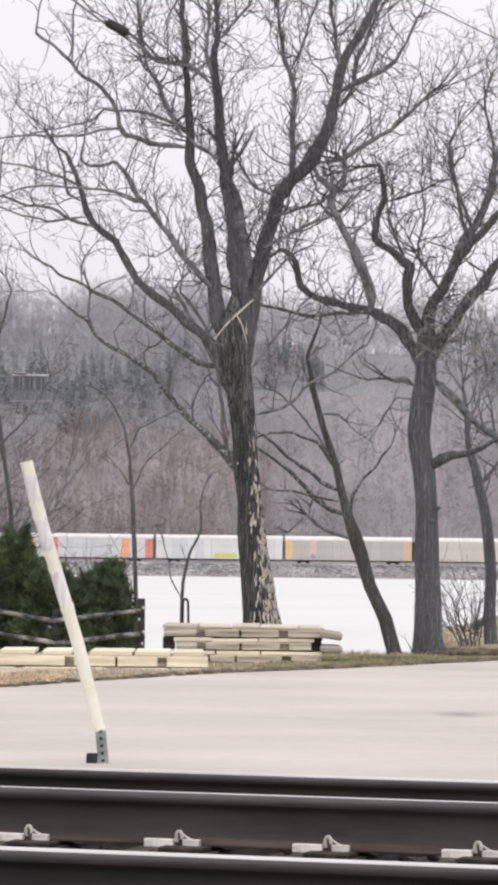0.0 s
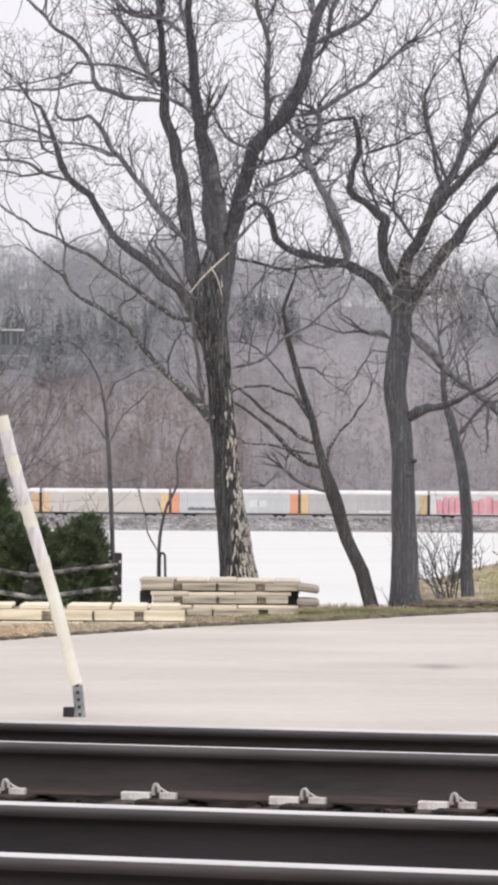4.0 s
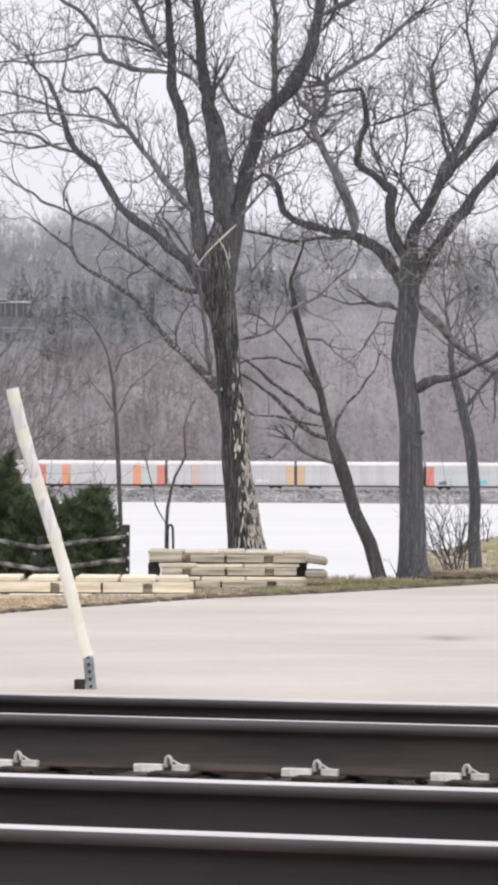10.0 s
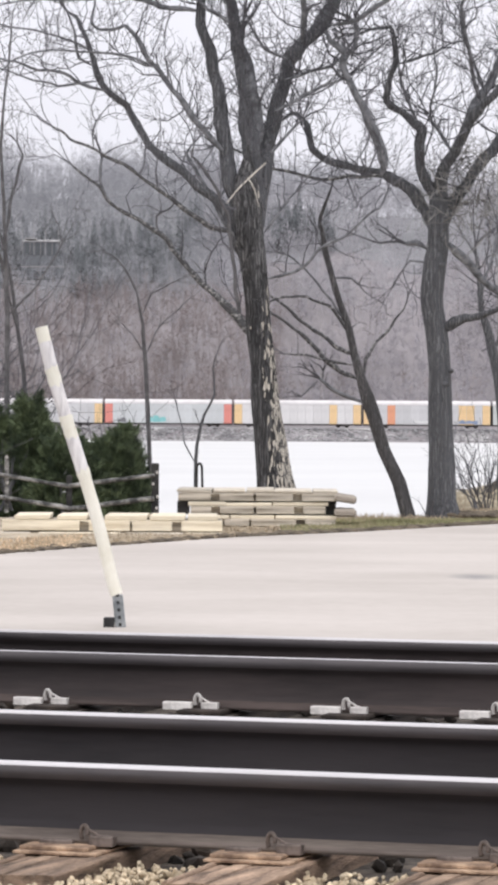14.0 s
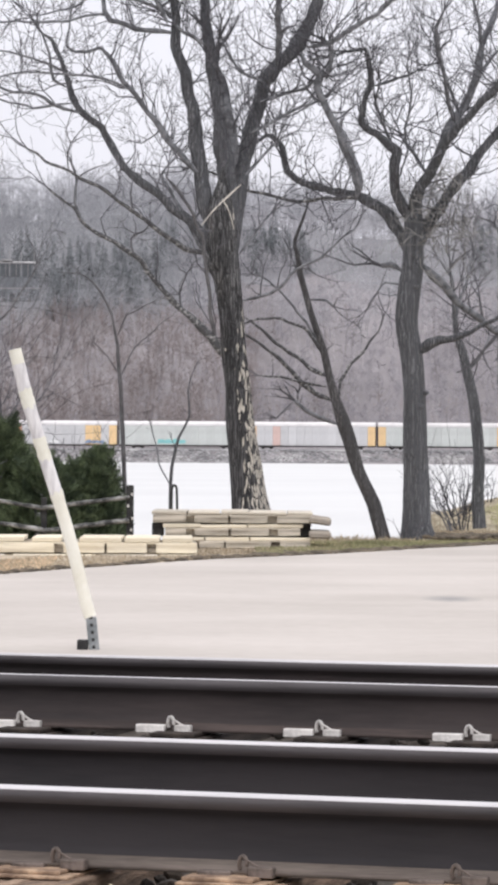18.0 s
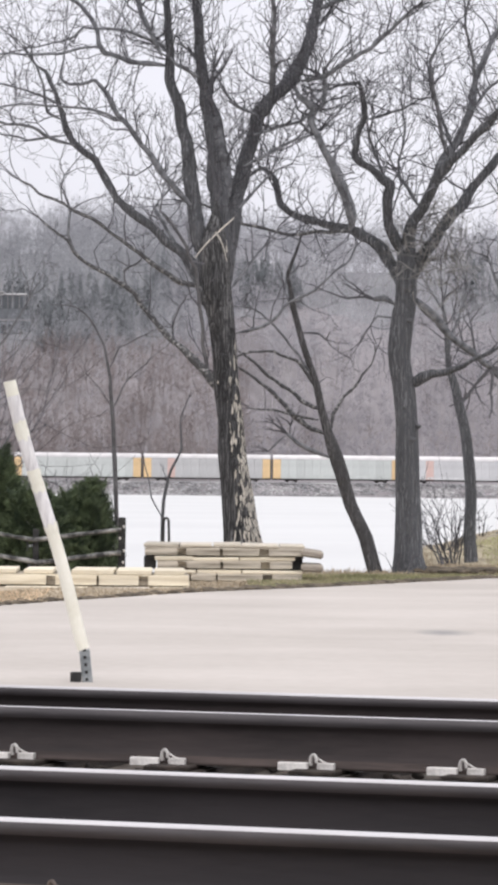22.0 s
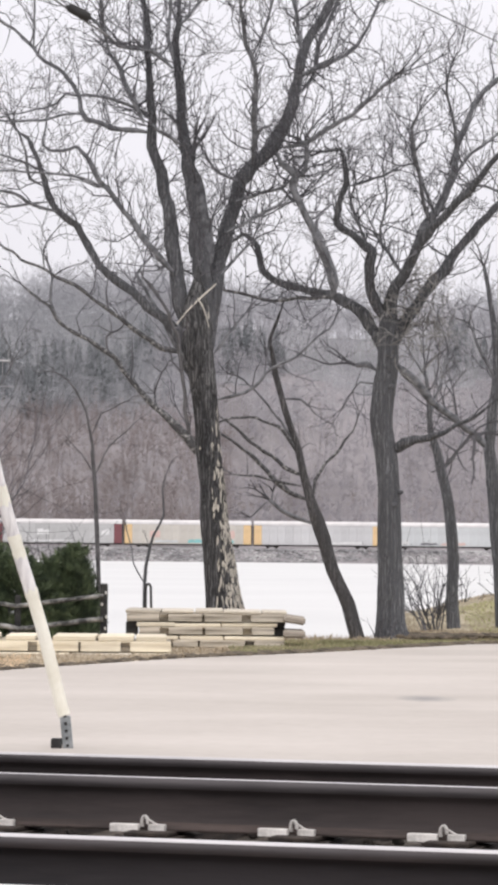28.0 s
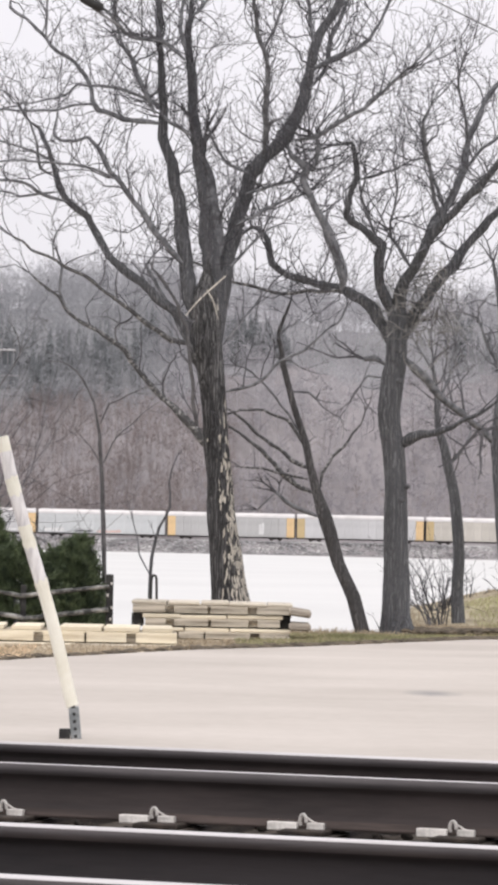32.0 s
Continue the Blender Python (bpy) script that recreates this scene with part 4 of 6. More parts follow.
limb(great_tree, "limb", [(0.07, 0.00, 4.43, 0.023), (0.33, 0.11, 4.52, 0.021), (0.56, 0.20, 4.59, 0.019), (0.68, 0.26, 4.70, 0.017)])
limb(great_tree, "limb", [(-0.02, 0.00, 4.11, 0.023), (0.27, 0.06, 4.26, 0.019), (0.50, 0.10, 4.39, 0.015), (0.74, 0.14, 4.48, 0.012)])
limb(great_tree, "limb", [(-0.10, 0.00, 3.64, 0.023), (0.16, 0.16, 3.95, 0.017), (0.25, 0.22, 4.04, 0.015)])
limb(great_tree, "limb", [(0.11, 0.00, 4.63, 0.020), (-0.14, 0.10, 4.76, 0.017), (-0.26, 0.17, 4.94, 0.015), (-0.35, 0.24, 5.12, 0.012)])
twigs(great_tree)
leaning_tree = tree_base(1.83, 38.60, -0.09, "slender leaning bare tree at the water edge", "bare_tree")
limb(leaning_tree, "trunk", [(0.03, 0.00, -0.02, 0.087), (-0.00, 0.00, 0.07, 0.081), (-0.10, 0.00, 0.41, 0.075), (-0.26, 0.00, 0.77, 0.072), (-0.37, 0.00, 1.10, 0.074), (-0.44, 0.00, 1.33, 0.072), (-0.51, 0.00, 1.53, 0.054), (-0.58, 0.00, 1.79, 0.042), (-0.63, 0.00, 2.03, 0.039), (-0.74, 0.00, 2.33, 0.036), (-0.83, 0.00, 2.63, 0.033), (-0.90, 0.00, 2.87, 0.033), (-0.94, 0.00, 3.11, 0.024), (-0.96, 0.00, 3.23, 0.021), (-0.87, 0.00, 3.47, 0.015), (-0.83, 0.00, 3.58, 0.009)])
limb(leaning_tree, "limb", [(-0.54, 0.00, 1.52, 0.036), (-0.73, -0.04, 1.60, 0.032), (-0.91, -0.08, 1.75, 0.028), (-1.04, -0.12, 1.90, 0.024), (-1.22, -0.16, 2.05, 0.020), (-1.43, -0.20, 2.19, 0.016), (-1.58, -0.23, 2.25, 0.012)], M_LICHEN)
limb(leaning_tree, "limb", [(-0.59, 0.00, 1.78, 0.030), (-0.79, -0.03, 1.87, 0.027), (-0.94, -0.05, 1.99, 0.023), (-1.16, -0.08, 2.14, 0.019), (-1.34, -0.11, 2.29, 0.016), (-1.49, -0.14, 2.40, 0.012)], M_LICHEN)
limb(leaning_tree, "limb", [(-0.48, 0.00, 1.27, 0.030), (-0.73, -0.08, 1.36, 0.027), (-0.84, -0.12, 1.42, 0.024), (-0.94, -0.16, 1.51, 0.021)])
limb(leaning_tree, "limb", [(-0.92, 0.00, 1.50, 0.015), (-0.91, -0.03, 1.61, 0.012)])
limb(leaning_tree, "limb", [(-0.97, 0.00, 1.50, 0.015), (-1.15, -0.10, 1.33, 0.009)])
limb(leaning_tree, "limb", [(-0.64, 0.00, 2.00, 0.024), (-0.77, -0.04, 2.21, 0.022), (-0.86, -0.07, 2.29, 0.019), (-1.10, -0.11, 2.39, 0.017), (-1.34, -0.16, 2.37, 0.014), (-1.49, -0.19, 2.32, 0.012)], M_LICHEN)
limb(leaning_tree, "limb", [(-0.47, 0.00, 1.58, 0.024), (-0.46, 0.01, 1.73, 0.021), (-0.37, 0.03, 1.91, 0.018), (-0.22, 0.05, 2.04, 0.015), (-0.10, 0.07, 2.22, 0.012), (0.00, 0.09, 2.41, 0.009)], M_LICHEN)
limb(leaning_tree, "limb", [(-0.61, 0.00, 1.67, 0.018), (-0.85, -0.11, 1.72, 0.015), (-1.10, -0.22, 1.78, 0.012), (-1.34, -0.33, 1.78, 0.009)], M_LICHEN)
limb(leaning_tree, "limb", [(-0.90, 0.00, 2.86, 0.015), (-0.99, 0.03, 3.05, 0.009)])
limb(leaning_tree, "limb", [(-0.83, 0.00, 2.60, 0.015), (-0.62, -0.03, 2.60, 0.014), (-0.54, -0.05, 2.54, 0.012)])
limb(leaning_tree, "limb", [(-0.67, 0.00, 2.12, 0.015), (-0.95, -0.09, 2.53, 0.013), (-1.23, -0.15, 2.80, 0.011), (-1.41, -0.18, 2.85, 0.009)])
twigs(leaning_tree, 2.4, 0.45, 1)
broad_tree = tree_base(2.22, 38.60, -0.10, "gnarled bare tree with twisting limbs on the verge", "bare_tree")
limb(broad_tree, "trunk", [(0.01, 0.00, -0.04, 0.229), (-0.00, 0.00, 0.05, 0.205), (-0.02, 0.00, 0.24, 0.160), (-0.03, 0.00, 0.54, 0.145), (-0.04, 0.00, 0.84, 0.133), (-0.05, 0.00, 1.17, 0.127), (-0.06, 0.00, 1.44, 0.124), (-0.07, 0.00, 1.81, 0.121), (-0.11, 0.00, 2.11, 0.118), (-0.15, 0.00, 2.44, 0.121), (-0.11, 0.00, 2.77, 0.121), (-0.08, 0.00, 3.01, 0.115), (-0.08, 0.00, 3.32, 0.115), (-0.08, 0.00, 3.53, 0.097), (-0.07, 0.00, 3.68, 0.054)])
limb(broad_tree, "limb", [(-0.07, 0.00, 2.89, 0.066), (-0.13, 0.09, 3.20, 0.079), (-0.31, 0.19, 3.50, 0.073), (-0.46, 0.25, 3.65, 0.067), (-0.65, 0.31, 3.74, 0.055), (-0.86, 0.37, 3.77, 0.049), (-1.01, 0.41, 3.82, 0.046), (-1.19, 0.47, 3.89, 0.043), (-1.34, 0.51, 3.94, 0.043), (-1.42, 0.54, 4.02, 0.043), (-1.46, 0.59, 4.19, 0.040), (-1.53, 0.64, 4.35, 0.034), (-1.64, 0.68, 4.42, 0.028), (-1.71, 0.70, 4.37, 0.021)])
limb(broad_tree, "limb", [(-0.72, 0.00, 3.71, 0.027), (-1.08, -0.01, 3.68, 0.021), (-1.32, -0.01, 3.65, 0.020), (-1.63, -0.02, 3.73, 0.018), (-1.84, -0.02, 3.77, 0.017), (-2.05, -0.02, 3.86, 0.015), (-2.26, -0.03, 3.98, 0.014), (-2.48, -0.03, 4.02, 0.012)], M_LICHEN)
limb(broad_tree, "limb", [(-0.10, 0.00, 3.44, 0.090), (-0.20, -0.03, 3.60, 0.072), (-0.29, -0.06, 3.76, 0.060), (-0.29, -0.11, 4.03, 0.063), (-0.26, -0.13, 4.18, 0.063), (-0.35, -0.15, 4.25, 0.048), (-0.49, -0.18, 4.36, 0.042), (-0.65, -0.21, 4.47, 0.039), (-0.63, -0.25, 4.68, 0.036), (-0.55, -0.29, 4.89, 0.033), (-0.57, -0.32, 5.09, 0.030), (-0.62, -0.35, 5.25, 0.027), (-0.81, -0.38, 5.22, 0.018)])
limb(broad_tree, "limb", [(-0.52, 0.00, 4.90, 0.021), (-0.25, -0.00, 4.98, 0.017), (-0.06, -0.01, 5.06, 0.012)])
limb(broad_tree, "limb", [(-0.08, 0.00, 2.89, 0.066), (-0.02, 0.06, 3.20, 0.079), (0.07, 0.10, 3.41, 0.073), (0.29, 0.17, 3.76, 0.064), (0.54, 0.24, 4.07, 0.061), (0.85, 0.33, 4.45, 0.052), (1.09, 0.40, 4.73, 0.043), (1.37, 0.47, 5.02, 0.034)])
limb(broad_tree, "limb", [(-0.08, 0.00, 3.44, 0.090), (-0.02, -0.16, 3.82, 0.066), (0.15, -0.29, 4.09, 0.060), (0.25, -0.39, 4.32, 0.060), (0.42, -0.50, 4.49, 0.048), (0.70, -0.67, 4.78, 0.044), (0.93, -0.82, 5.06, 0.038), (1.17, -0.98, 5.35, 0.032)])
limb(broad_tree, "limb", [(0.21, 0.00, 4.20, 0.054), (0.32, 0.12, 4.48, 0.054), (0.45, 0.22, 4.69, 0.049), (0.60, 0.36, 5.00, 0.046), (0.67, 0.49, 5.32, 0.040), (0.76, 0.61, 5.59, 0.037), (0.86, 0.70, 5.81, 0.034), (0.99, 0.80, 6.04, 0.028), (1.21, 0.92, 6.23, 0.022)])
limb(broad_tree, "limb", [(0.34, 0.00, 4.53, 0.027), (0.25, -0.16, 4.88, 0.025), (0.18, -0.29, 5.17, 0.023), (0.12, -0.43, 5.48, 0.021), (0.20, -0.52, 5.66, 0.012)])
limb(broad_tree, "limb", [(0.41, 0.00, 4.60, 0.021), (0.27, 0.09, 4.97, 0.018), (0.20, 0.13, 5.15, 0.015), (0.15, 0.17, 5.31, 0.012)])
limb(broad_tree, "limb", [(0.03, 0.00, 2.98, 0.057), (0.26, 0.10, 2.76, 0.048), (0.43, 0.17, 2.58, 0.045), (0.66, 0.26, 2.43, 0.043), (0.87, 0.34, 2.28, 0.037)])
limb(broad_tree, "limb", [(-0.02, 0.00, 2.06, 0.095), (0.10, -0.05, 2.14, 0.070), (0.20, -0.09, 2.18, 0.050), (0.35, -0.16, 2.20, 0.038), (0.52, -0.25, 2.26, 0.030), (0.66, -0.32, 2.35, 0.024), (0.86, -0.43, 2.47, 0.018), (1.10, -0.57, 2.66, 0.012)])
limb(broad_tree, "limb", [(-0.19, 0.00, 2.92, 0.033), (-0.31, 0.04, 3.00, 0.036), (-0.42, 0.06, 2.99, 0.024)])
limb(broad_tree, "limb", [(-0.19, 0.00, 2.78, 0.018), (-0.38, -0.02, 2.80, 0.014), (-0.46, -0.04, 2.69, 0.009)])
limb(broad_tree, "limb", [(0.60, 0.00, 5.02, 0.024), (0.81, 0.02, 5.27, 0.020), (0.99, 0.04, 5.40, 0.016), (1.12, 0.05, 5.51, 0.012)])
limb(broad_tree, "limb", [(0.65, 0.00, 5.27, 0.021), (0.58, -0.16, 5.61, 0.018), (0.50, -0.30, 5.90, 0.015), (0.54, -0.43, 6.18, 0.012)])
limb(broad_tree, "limb", [(-0.30, 0.00, 4.25, 0.021), (-0.43, -0.12, 4.51, 0.018), (-0.50, -0.21, 4.71, 0.015), (-0.45, -0.30, 4.92, 0.012)])
limb(broad_tree, "limb", [(-0.15, 0.00, 4.22, 0.018), (-0.19, -0.07, 4.46, 0.015), (-0.12, -0.16, 4.76, 0.012), (-0.16, -0.26, 5.11, 0.009)])
limb(broad_tree, "limb", [(0.06, 0.00, 3.96, 0.024), (-0.11, 0.13, 4.24, 0.020), (-0.20, 0.20, 4.36, 0.015)])
limb(broad_tree, "limb", [(0.66, 0.00, 4.93, 0.021), (0.95, -0.08, 4.90, 0.017), (1.16, -0.15, 4.81, 0.012)])
twigs(broad_tree, 12.8)
verge_tree = tree_base(3.19, 43.00, -0.02, "young bare tree on the grassy rise", "bare_tree")
limb(verge_tree, "trunk", [(0.00, 0.00, 0.00, 0.087), (-0.02, 0.00, 0.42, 0.074), (-0.01, 0.00, 0.82, 0.071), (-0.05, 0.00, 1.29, 0.067), (-0.11, 0.00, 1.66, 0.064), (-0.17, 0.00, 1.92, 0.060), (-0.23, 0.00, 2.16, 0.050), (-0.30, 0.00, 2.36, 0.037), (-0.32, 0.00, 2.76, 0.027), (-0.37, 0.00, 3.10, 0.017)])
limb(verge_tree, "limb", [(-0.14, 0.00, 1.88, 0.030), (0.02, 0.06, 2.08, 0.022), (0.12, 0.11, 2.30, 0.013)])
limb(verge_tree, "limb", [(-0.31, 0.00, 2.49, 0.020), (-0.15, 0.19, 2.98, 0.017), (-0.06, 0.32, 3.32, 0.014), (-0.14, 0.43, 3.60, 0.010)])
limb(verge_tree, "limb", [(-0.35, 0.00, 2.97, 0.017), (-0.50, 0.12, 3.24, 0.013), (-0.60, 0.19, 3.38, 0.010)])
twigs(verge_tree, 7.0, 0.7)
edge_tree = tree_base(3.89, 44.00, -0.09, "bare tree trunk beyond the grassy rise", "bare_tree")
limb(edge_tree, "trunk", [(0.00, 0.00, 0.00, 0.110), (-0.06, 0.00, 0.82, 0.096), (-0.13, 0.00, 1.51, 0.089), (-0.17, 0.00, 1.99, 0.079), (-0.21, 0.00, 2.27, 0.069), (-0.17, 0.00, 2.68, 0.062), (-0.12, 0.00, 3.16, 0.055), (-0.15, 0.00, 3.64, 0.045), (-0.22, 0.00, 4.06, 0.031), (-0.29, 0.00, 4.47, 0.021)])
limb(edge_tree, "limb", [(-0.21, 0.00, 2.23, 0.055), (-0.41, -0.04, 2.43, 0.045), (-0.62, -0.08, 2.59, 0.031)])
limb(edge_tree, "limb", [(-0.14, 0.00, 3.09, 0.028), (-0.36, -0.06, 3.50, 0.021), (-0.47, -0.10, 3.77, 0.014)])
limb(edge_tree, "limb", [(-0.18, 0.00, 3.51, 0.024), (-0.04, 0.01, 3.85, 0.019), (0.16, 0.02, 4.20, 0.014)])
twigs(edge_tree, 8.0, 0.8)
bank_tree = tree_base(-2.50, 39.80, 0.06, "thin bare tree standing in the evergreen bushes", "bare_tree")
limb(bank_tree, "trunk", [(-0.00, 0.00, 0.03, 0.034), (-0.03, 0.00, 0.68, 0.032), (-0.04, 0.00, 1.55, 0.029), (-0.04, 0.00, 2.18, 0.029), (-0.06, 0.00, 2.74, 0.024), (-0.09, 0.00, 3.36, 0.020), (-0.12, 0.00, 3.85, 0.018), (-0.09, 0.00, 4.41, 0.014), (-0.03, 0.00, 4.91, 0.012), (-0.00, 0.00, 5.41, 0.006)], M_SAPLING)
limb(bank_tree, "limb", [(-0.05, 0.00, 2.98, 0.022), (0.02, 0.11, 3.43, 0.019), (0.07, 0.18, 3.71, 0.016), (0.10, 0.21, 3.84, 0.013), (0.05, 0.25, 4.00, 0.009)], M_SAPLING)
limb(bank_tree, "limb", [(-0.06, 0.00, 2.55, 0.019), (-0.15, -0.13, 2.88, 0.014), (-0.33, -0.26, 3.22, 0.009)], M_SAPLING)
limb(bank_tree, "limb", [(-0.04, 0.00, 2.05, 0.019), (0.15, 0.06, 2.24, 0.016), (0.30, 0.11, 2.40, 0.012), (0.54, 0.23, 2.87, 0.009)], M_SAPLING)
limb(bank_tree, "limb", [(-0.10, 0.00, 3.67, 0.019), (-0.21, 0.12, 4.11, 0.014), (-0.30, 0.25, 4.62, 0.009)], M_SAPLING)
twigs(bank_tree, 4.0, 0.7, mat=M_SAPLING)
bank_sapling = tree_base(-2.28, 40.20, 0.06, "thin bare sapling beside the evergreen bushes", "sapling")
limb(bank_sapling, "trunk", [(-0.00, 0.00, 0.06, 0.031), (-0.04, 0.00, 0.82, 0.031), (-0.11, 0.00, 1.51, 0.025), (-0.20, 0.00, 2.17, 0.022), (-0.29, 0.00, 2.70, 0.016), (-0.39, 0.00, 3.07, 0.009)], M_SAPLING)
limb(bank_sapling, "limb", [(-0.04, 0.00, 0.75, 0.016), (0.00, 0.14, 1.19, 0.013), (0.12, 0.22, 1.39, 0.009)], M_SAPLING)
limb(bank_sapling, "limb", [(-0.16, 0.00, 1.88, 0.016), (-0.27, -0.19, 2.32, 0.013), (-0.32, -0.32, 2.62, 0.009)], M_SAPLING)
twigs(bank_sapling, 3.0, 0.45, 1, mat=M_SAPLING)
shore_sapling = tree_base(-0.93, 39.60, -0.01, "thin bare sapling beside the fence post", "sapling")
limb(shore_sapling, "trunk", [(0.00, 0.00, 0.00, 0.025), (-0.03, 0.00, 0.65, 0.025), (-0.06, 0.00, 1.27, 0.025), (-0.10, 0.00, 1.89, 0.022), (-0.15, 0.00, 2.26, 0.015), (-0.23, 0.00, 2.50, 0.012), (-0.38, 0.00, 2.74, 0.009), (-0.51, 0.00, 2.82, 0.006)], M_SAPLING)
limb(shore_sapling, "limb", [(-0.08, 0.00, 1.70, 0.012), (0.02, 0.11, 1.95, 0.010), (0.21, 0.21, 2.14, 0.008), (0.40, 0.33, 2.35, 0.006)], M_SAPLING)
limb(shore_sapling, "limb", [(-0.08, 0.00, 1.71, 0.012), (-0.22, -0.10, 1.93, 0.006)], M_SAPLING)
limb(shore_sapling, "limb", [(-0.11, 0.00, 2.16, 0.012), (-0.01, -0.03, 2.38, 0.009), (0.27, -0.08, 2.50, 0.006)], M_SAPLING)
twigs(shore_sapling, 2.5, 0.4, 1, mat=M_SAPLING)
shore_shoot = tree_base(-0.45, 39.60, 0.14, "thin bare shoot growing at the water edge", "sapling")
limb(shore_shoot, "trunk", [(-0.00, 0.00, 0.09, 0.022), (0.01, 0.00, 0.56, 0.019), (0.09, 0.00, 0.90, 0.015), (0.20, 0.00, 1.12, 0.012), (0.18, 0.00, 1.42, 0.009), (0.25, 0.00, 1.62, 0.006)])
limb(shore_shoot, "limb", [(0.00, 0.00, 0.36, 0.012), (-0.12, 0.03, 0.59, 0.009), (-0.20, 0.07, 0.98, 0.006)])
twigs(shore_shoot, 1.5, 0.3, 1)


# knots on the broad tree
for x, z, r in ((-0.02, 1.48, 0.04), (0.075, 1.62, 0.022), (-0.07, 2.75, 0.025)):
    v, f = [], []
    tube(v, f, [Vector((x * 0.6, -0.06, z)), Vector((x, -0.105, z + 0.004)), Vector((x * 1.02, -0.126, z + 0.004))], [r * 1.5, r, r * 0.35], 10, 0.3)
    mesh_object("knot", v, f, M_BARK, broad_tree, smooth=True)

# tangle of vines and short shoots at the fork of the broad tree
rng_v = random.Random(12)
v, f = [], []
for _ in range(105):
    at = Vector((rng_v.uniform(-0.08, 0.48), rng_v.uniform(-0.25, 0.1), rng_v.uniform(3.05, 3.9)))
    way = Vector((rng_v.gauss(0, 1), rng_v.gauss(0, 0.5), rng_v.gauss(0.3, 0.8)))
    grow(v, f, at, way, rng_v.uniform(0.2, 0.5), 0.007, rng_v, 1, 0.0, 0.4)
ob = mesh_object("vine_tangle", v, f, M_VINE, broad_tree, "tan tangle of dry vines")
ob["kind"] = "stuff"

# pale broken branch hanging in the great tree
snag = new("broken_branch")
snag.location = (0.12, 36.85, 3.46)
for rows in ([(-0.24, 0, -0.27, 0.005), (-0.13, 0, -0.13, 0.008), (0.0, 0, 0.0, 0.009), (0.16, 0.02, 0.15, 0.007)], [(-0.03, 0, 0.0, 0.007), (0.04, 0, -0.12, 0.006), (0.09, 0.0, -0.30, 0.004)]):
    v, f = [], []
    path = smooth_path(rows, 0.03)
    tube(v, f, [Vector(q[:3]) for q in path], [q[3] for q in path], 7, 0.2)
    mesh_object("stick", v, f, M_DEAD, snag, smooth=True)
tagged(snag, "pale barkless broken branch caught against the tree", "branch")

# overhead cables, one with a splice closure
def cable(name, a, b, sag, r, label):
    v, f = [], []
    pts = []
    for k in range(25):
        t = k / 24
        pts.append(Vector(a).lerp(Vector(b), t) - Vector((0, 0, sag * 4 * t * (1 - t))))
    tube(v, f, pts, [r] * 25, 6)
    base = new(name)
    mesh_object("wire", v, f, M_CABLE, base, smooth=True)
    return tagged(base, label, "cable")


cable("overhead_cable", (-1.93, 36.3, 6.84), (-0.84, 36.3, 6.06), 0.03, 0.012, "thin grey overhead cable passing through the tree")
cable("overhead_cable", (-1.78, 36.32, 6.86), (-1.2, 36.32, 6.33), 0.03, 0.007, "thin grey overhead cable passing through the tree")
cable("overhead_cable", (1.2, 45, 8.55), (4.8, 45, 6.85), 0.05, 0.008, "thin faint overhead cable against the sky")
pod = new("splice_closure")
pod.matrix_basis = pose(-1.13, 36.27, 6.285, 0, 27, 0)
v, f = [], []
tube(v, f, [Vector((q, 0, 0)) for q in (-0.15, -0.13, -0.12, -0.04, 0.04, 0.11, 0.12, 0.145)], [0.012, 0.018, 0.046, 0.05, 0.05, 0.046, 0.018, 0.012], 12)
mesh_object("shell", v, f, M_BLACK, pod, smooth=True)
tagged(pod, "dark cylindrical splice closure hanging on the cable", "cable closure")


# ---- evergreen bushes ----
def bush(x, y, z, rx, ry, h, count, seed, label, point=0.0):
    """An uneven mass of short feathery sprays on radiating branchlets; point > 0 tapers it to a tip."""
    rng = random.Random(seed)
    base = new("evergreen_bush")
    base.location = (x, y, z)
    for k in range(7):
        a = rng.uniform(0, 6.28)
        v, f = [], []
        tube(v, f, [Vector((0.1 * math.cos(a), 0.1 * math.sin(a), 0)), Vector((rx * 0.5 * math.cos(a), ry * 0.5 * math.sin(a), h * 0.7))], [0.025, 0.01], 6)
        mesh_object("stem", v, f, M_LIMB, base)
    v, f = [], []
    for _ in range(count // 22):
        a = rng.uniform(0, 6.28)
        zz = rng.uniform(0.0, 1.0) ** 0.85
        girth = (1.02 - zz) ** point if point else (1 - zz ** 2.0) ** 0.55
        lump = 1 + 0.55 * noise.noise(Vector((math.cos(a) * 1.5 + seed, math.sin(a) * 1.5, zz * 2.8)))
        u = rng.uniform(0.2, 1) ** 0.5
        tuft = Vector((rx * girth * lump * u * math.cos(a), ry * girth * lump * u * math.sin(a), h * zz * rng.uniform(0.86, 1.05)))
        lead = Vector((math.cos(a) * 0.9, math.sin(a) * 0.9, rng.uniform(0.15, 0.9) + zz * 0.6)).normalized()
        reach = rng.uniform(0.08, 0.2)
        for _ in range(105):
            t = rng.uniform(0, 1)
            c = tuft + lead * reach * t + Vector((rng.gauss(0, 1), rng.gauss(0, 1), rng.gauss(0, 1))) * 0.028 * (1.25 - t)
            d = (lead + Vector((rng.gauss(0, .42), rng.gauss(0, .42), rng.gauss(0.05, .4)))).normalized()
            s = d.orthogonal().normalized() * rng.uniform(0.0025, 0.006)
            ln = rng.uniform(0.03, 0.085)
            n = len(v)
            v += [c - s, c + s, c + d * ln]
            f.append((n, n + 1, n + 2))
    ob = mesh_object("foliage", v, f, M_LEAF, base)
    ob["kind"] = "stuff"
    return tagged(base, label, "bush")


bush(-2.24, 39.2, -0.16, 0.35, 0.42, 1.27, 12000, 3, "dark green pointed evergreen bush behind the fence", 0.62)
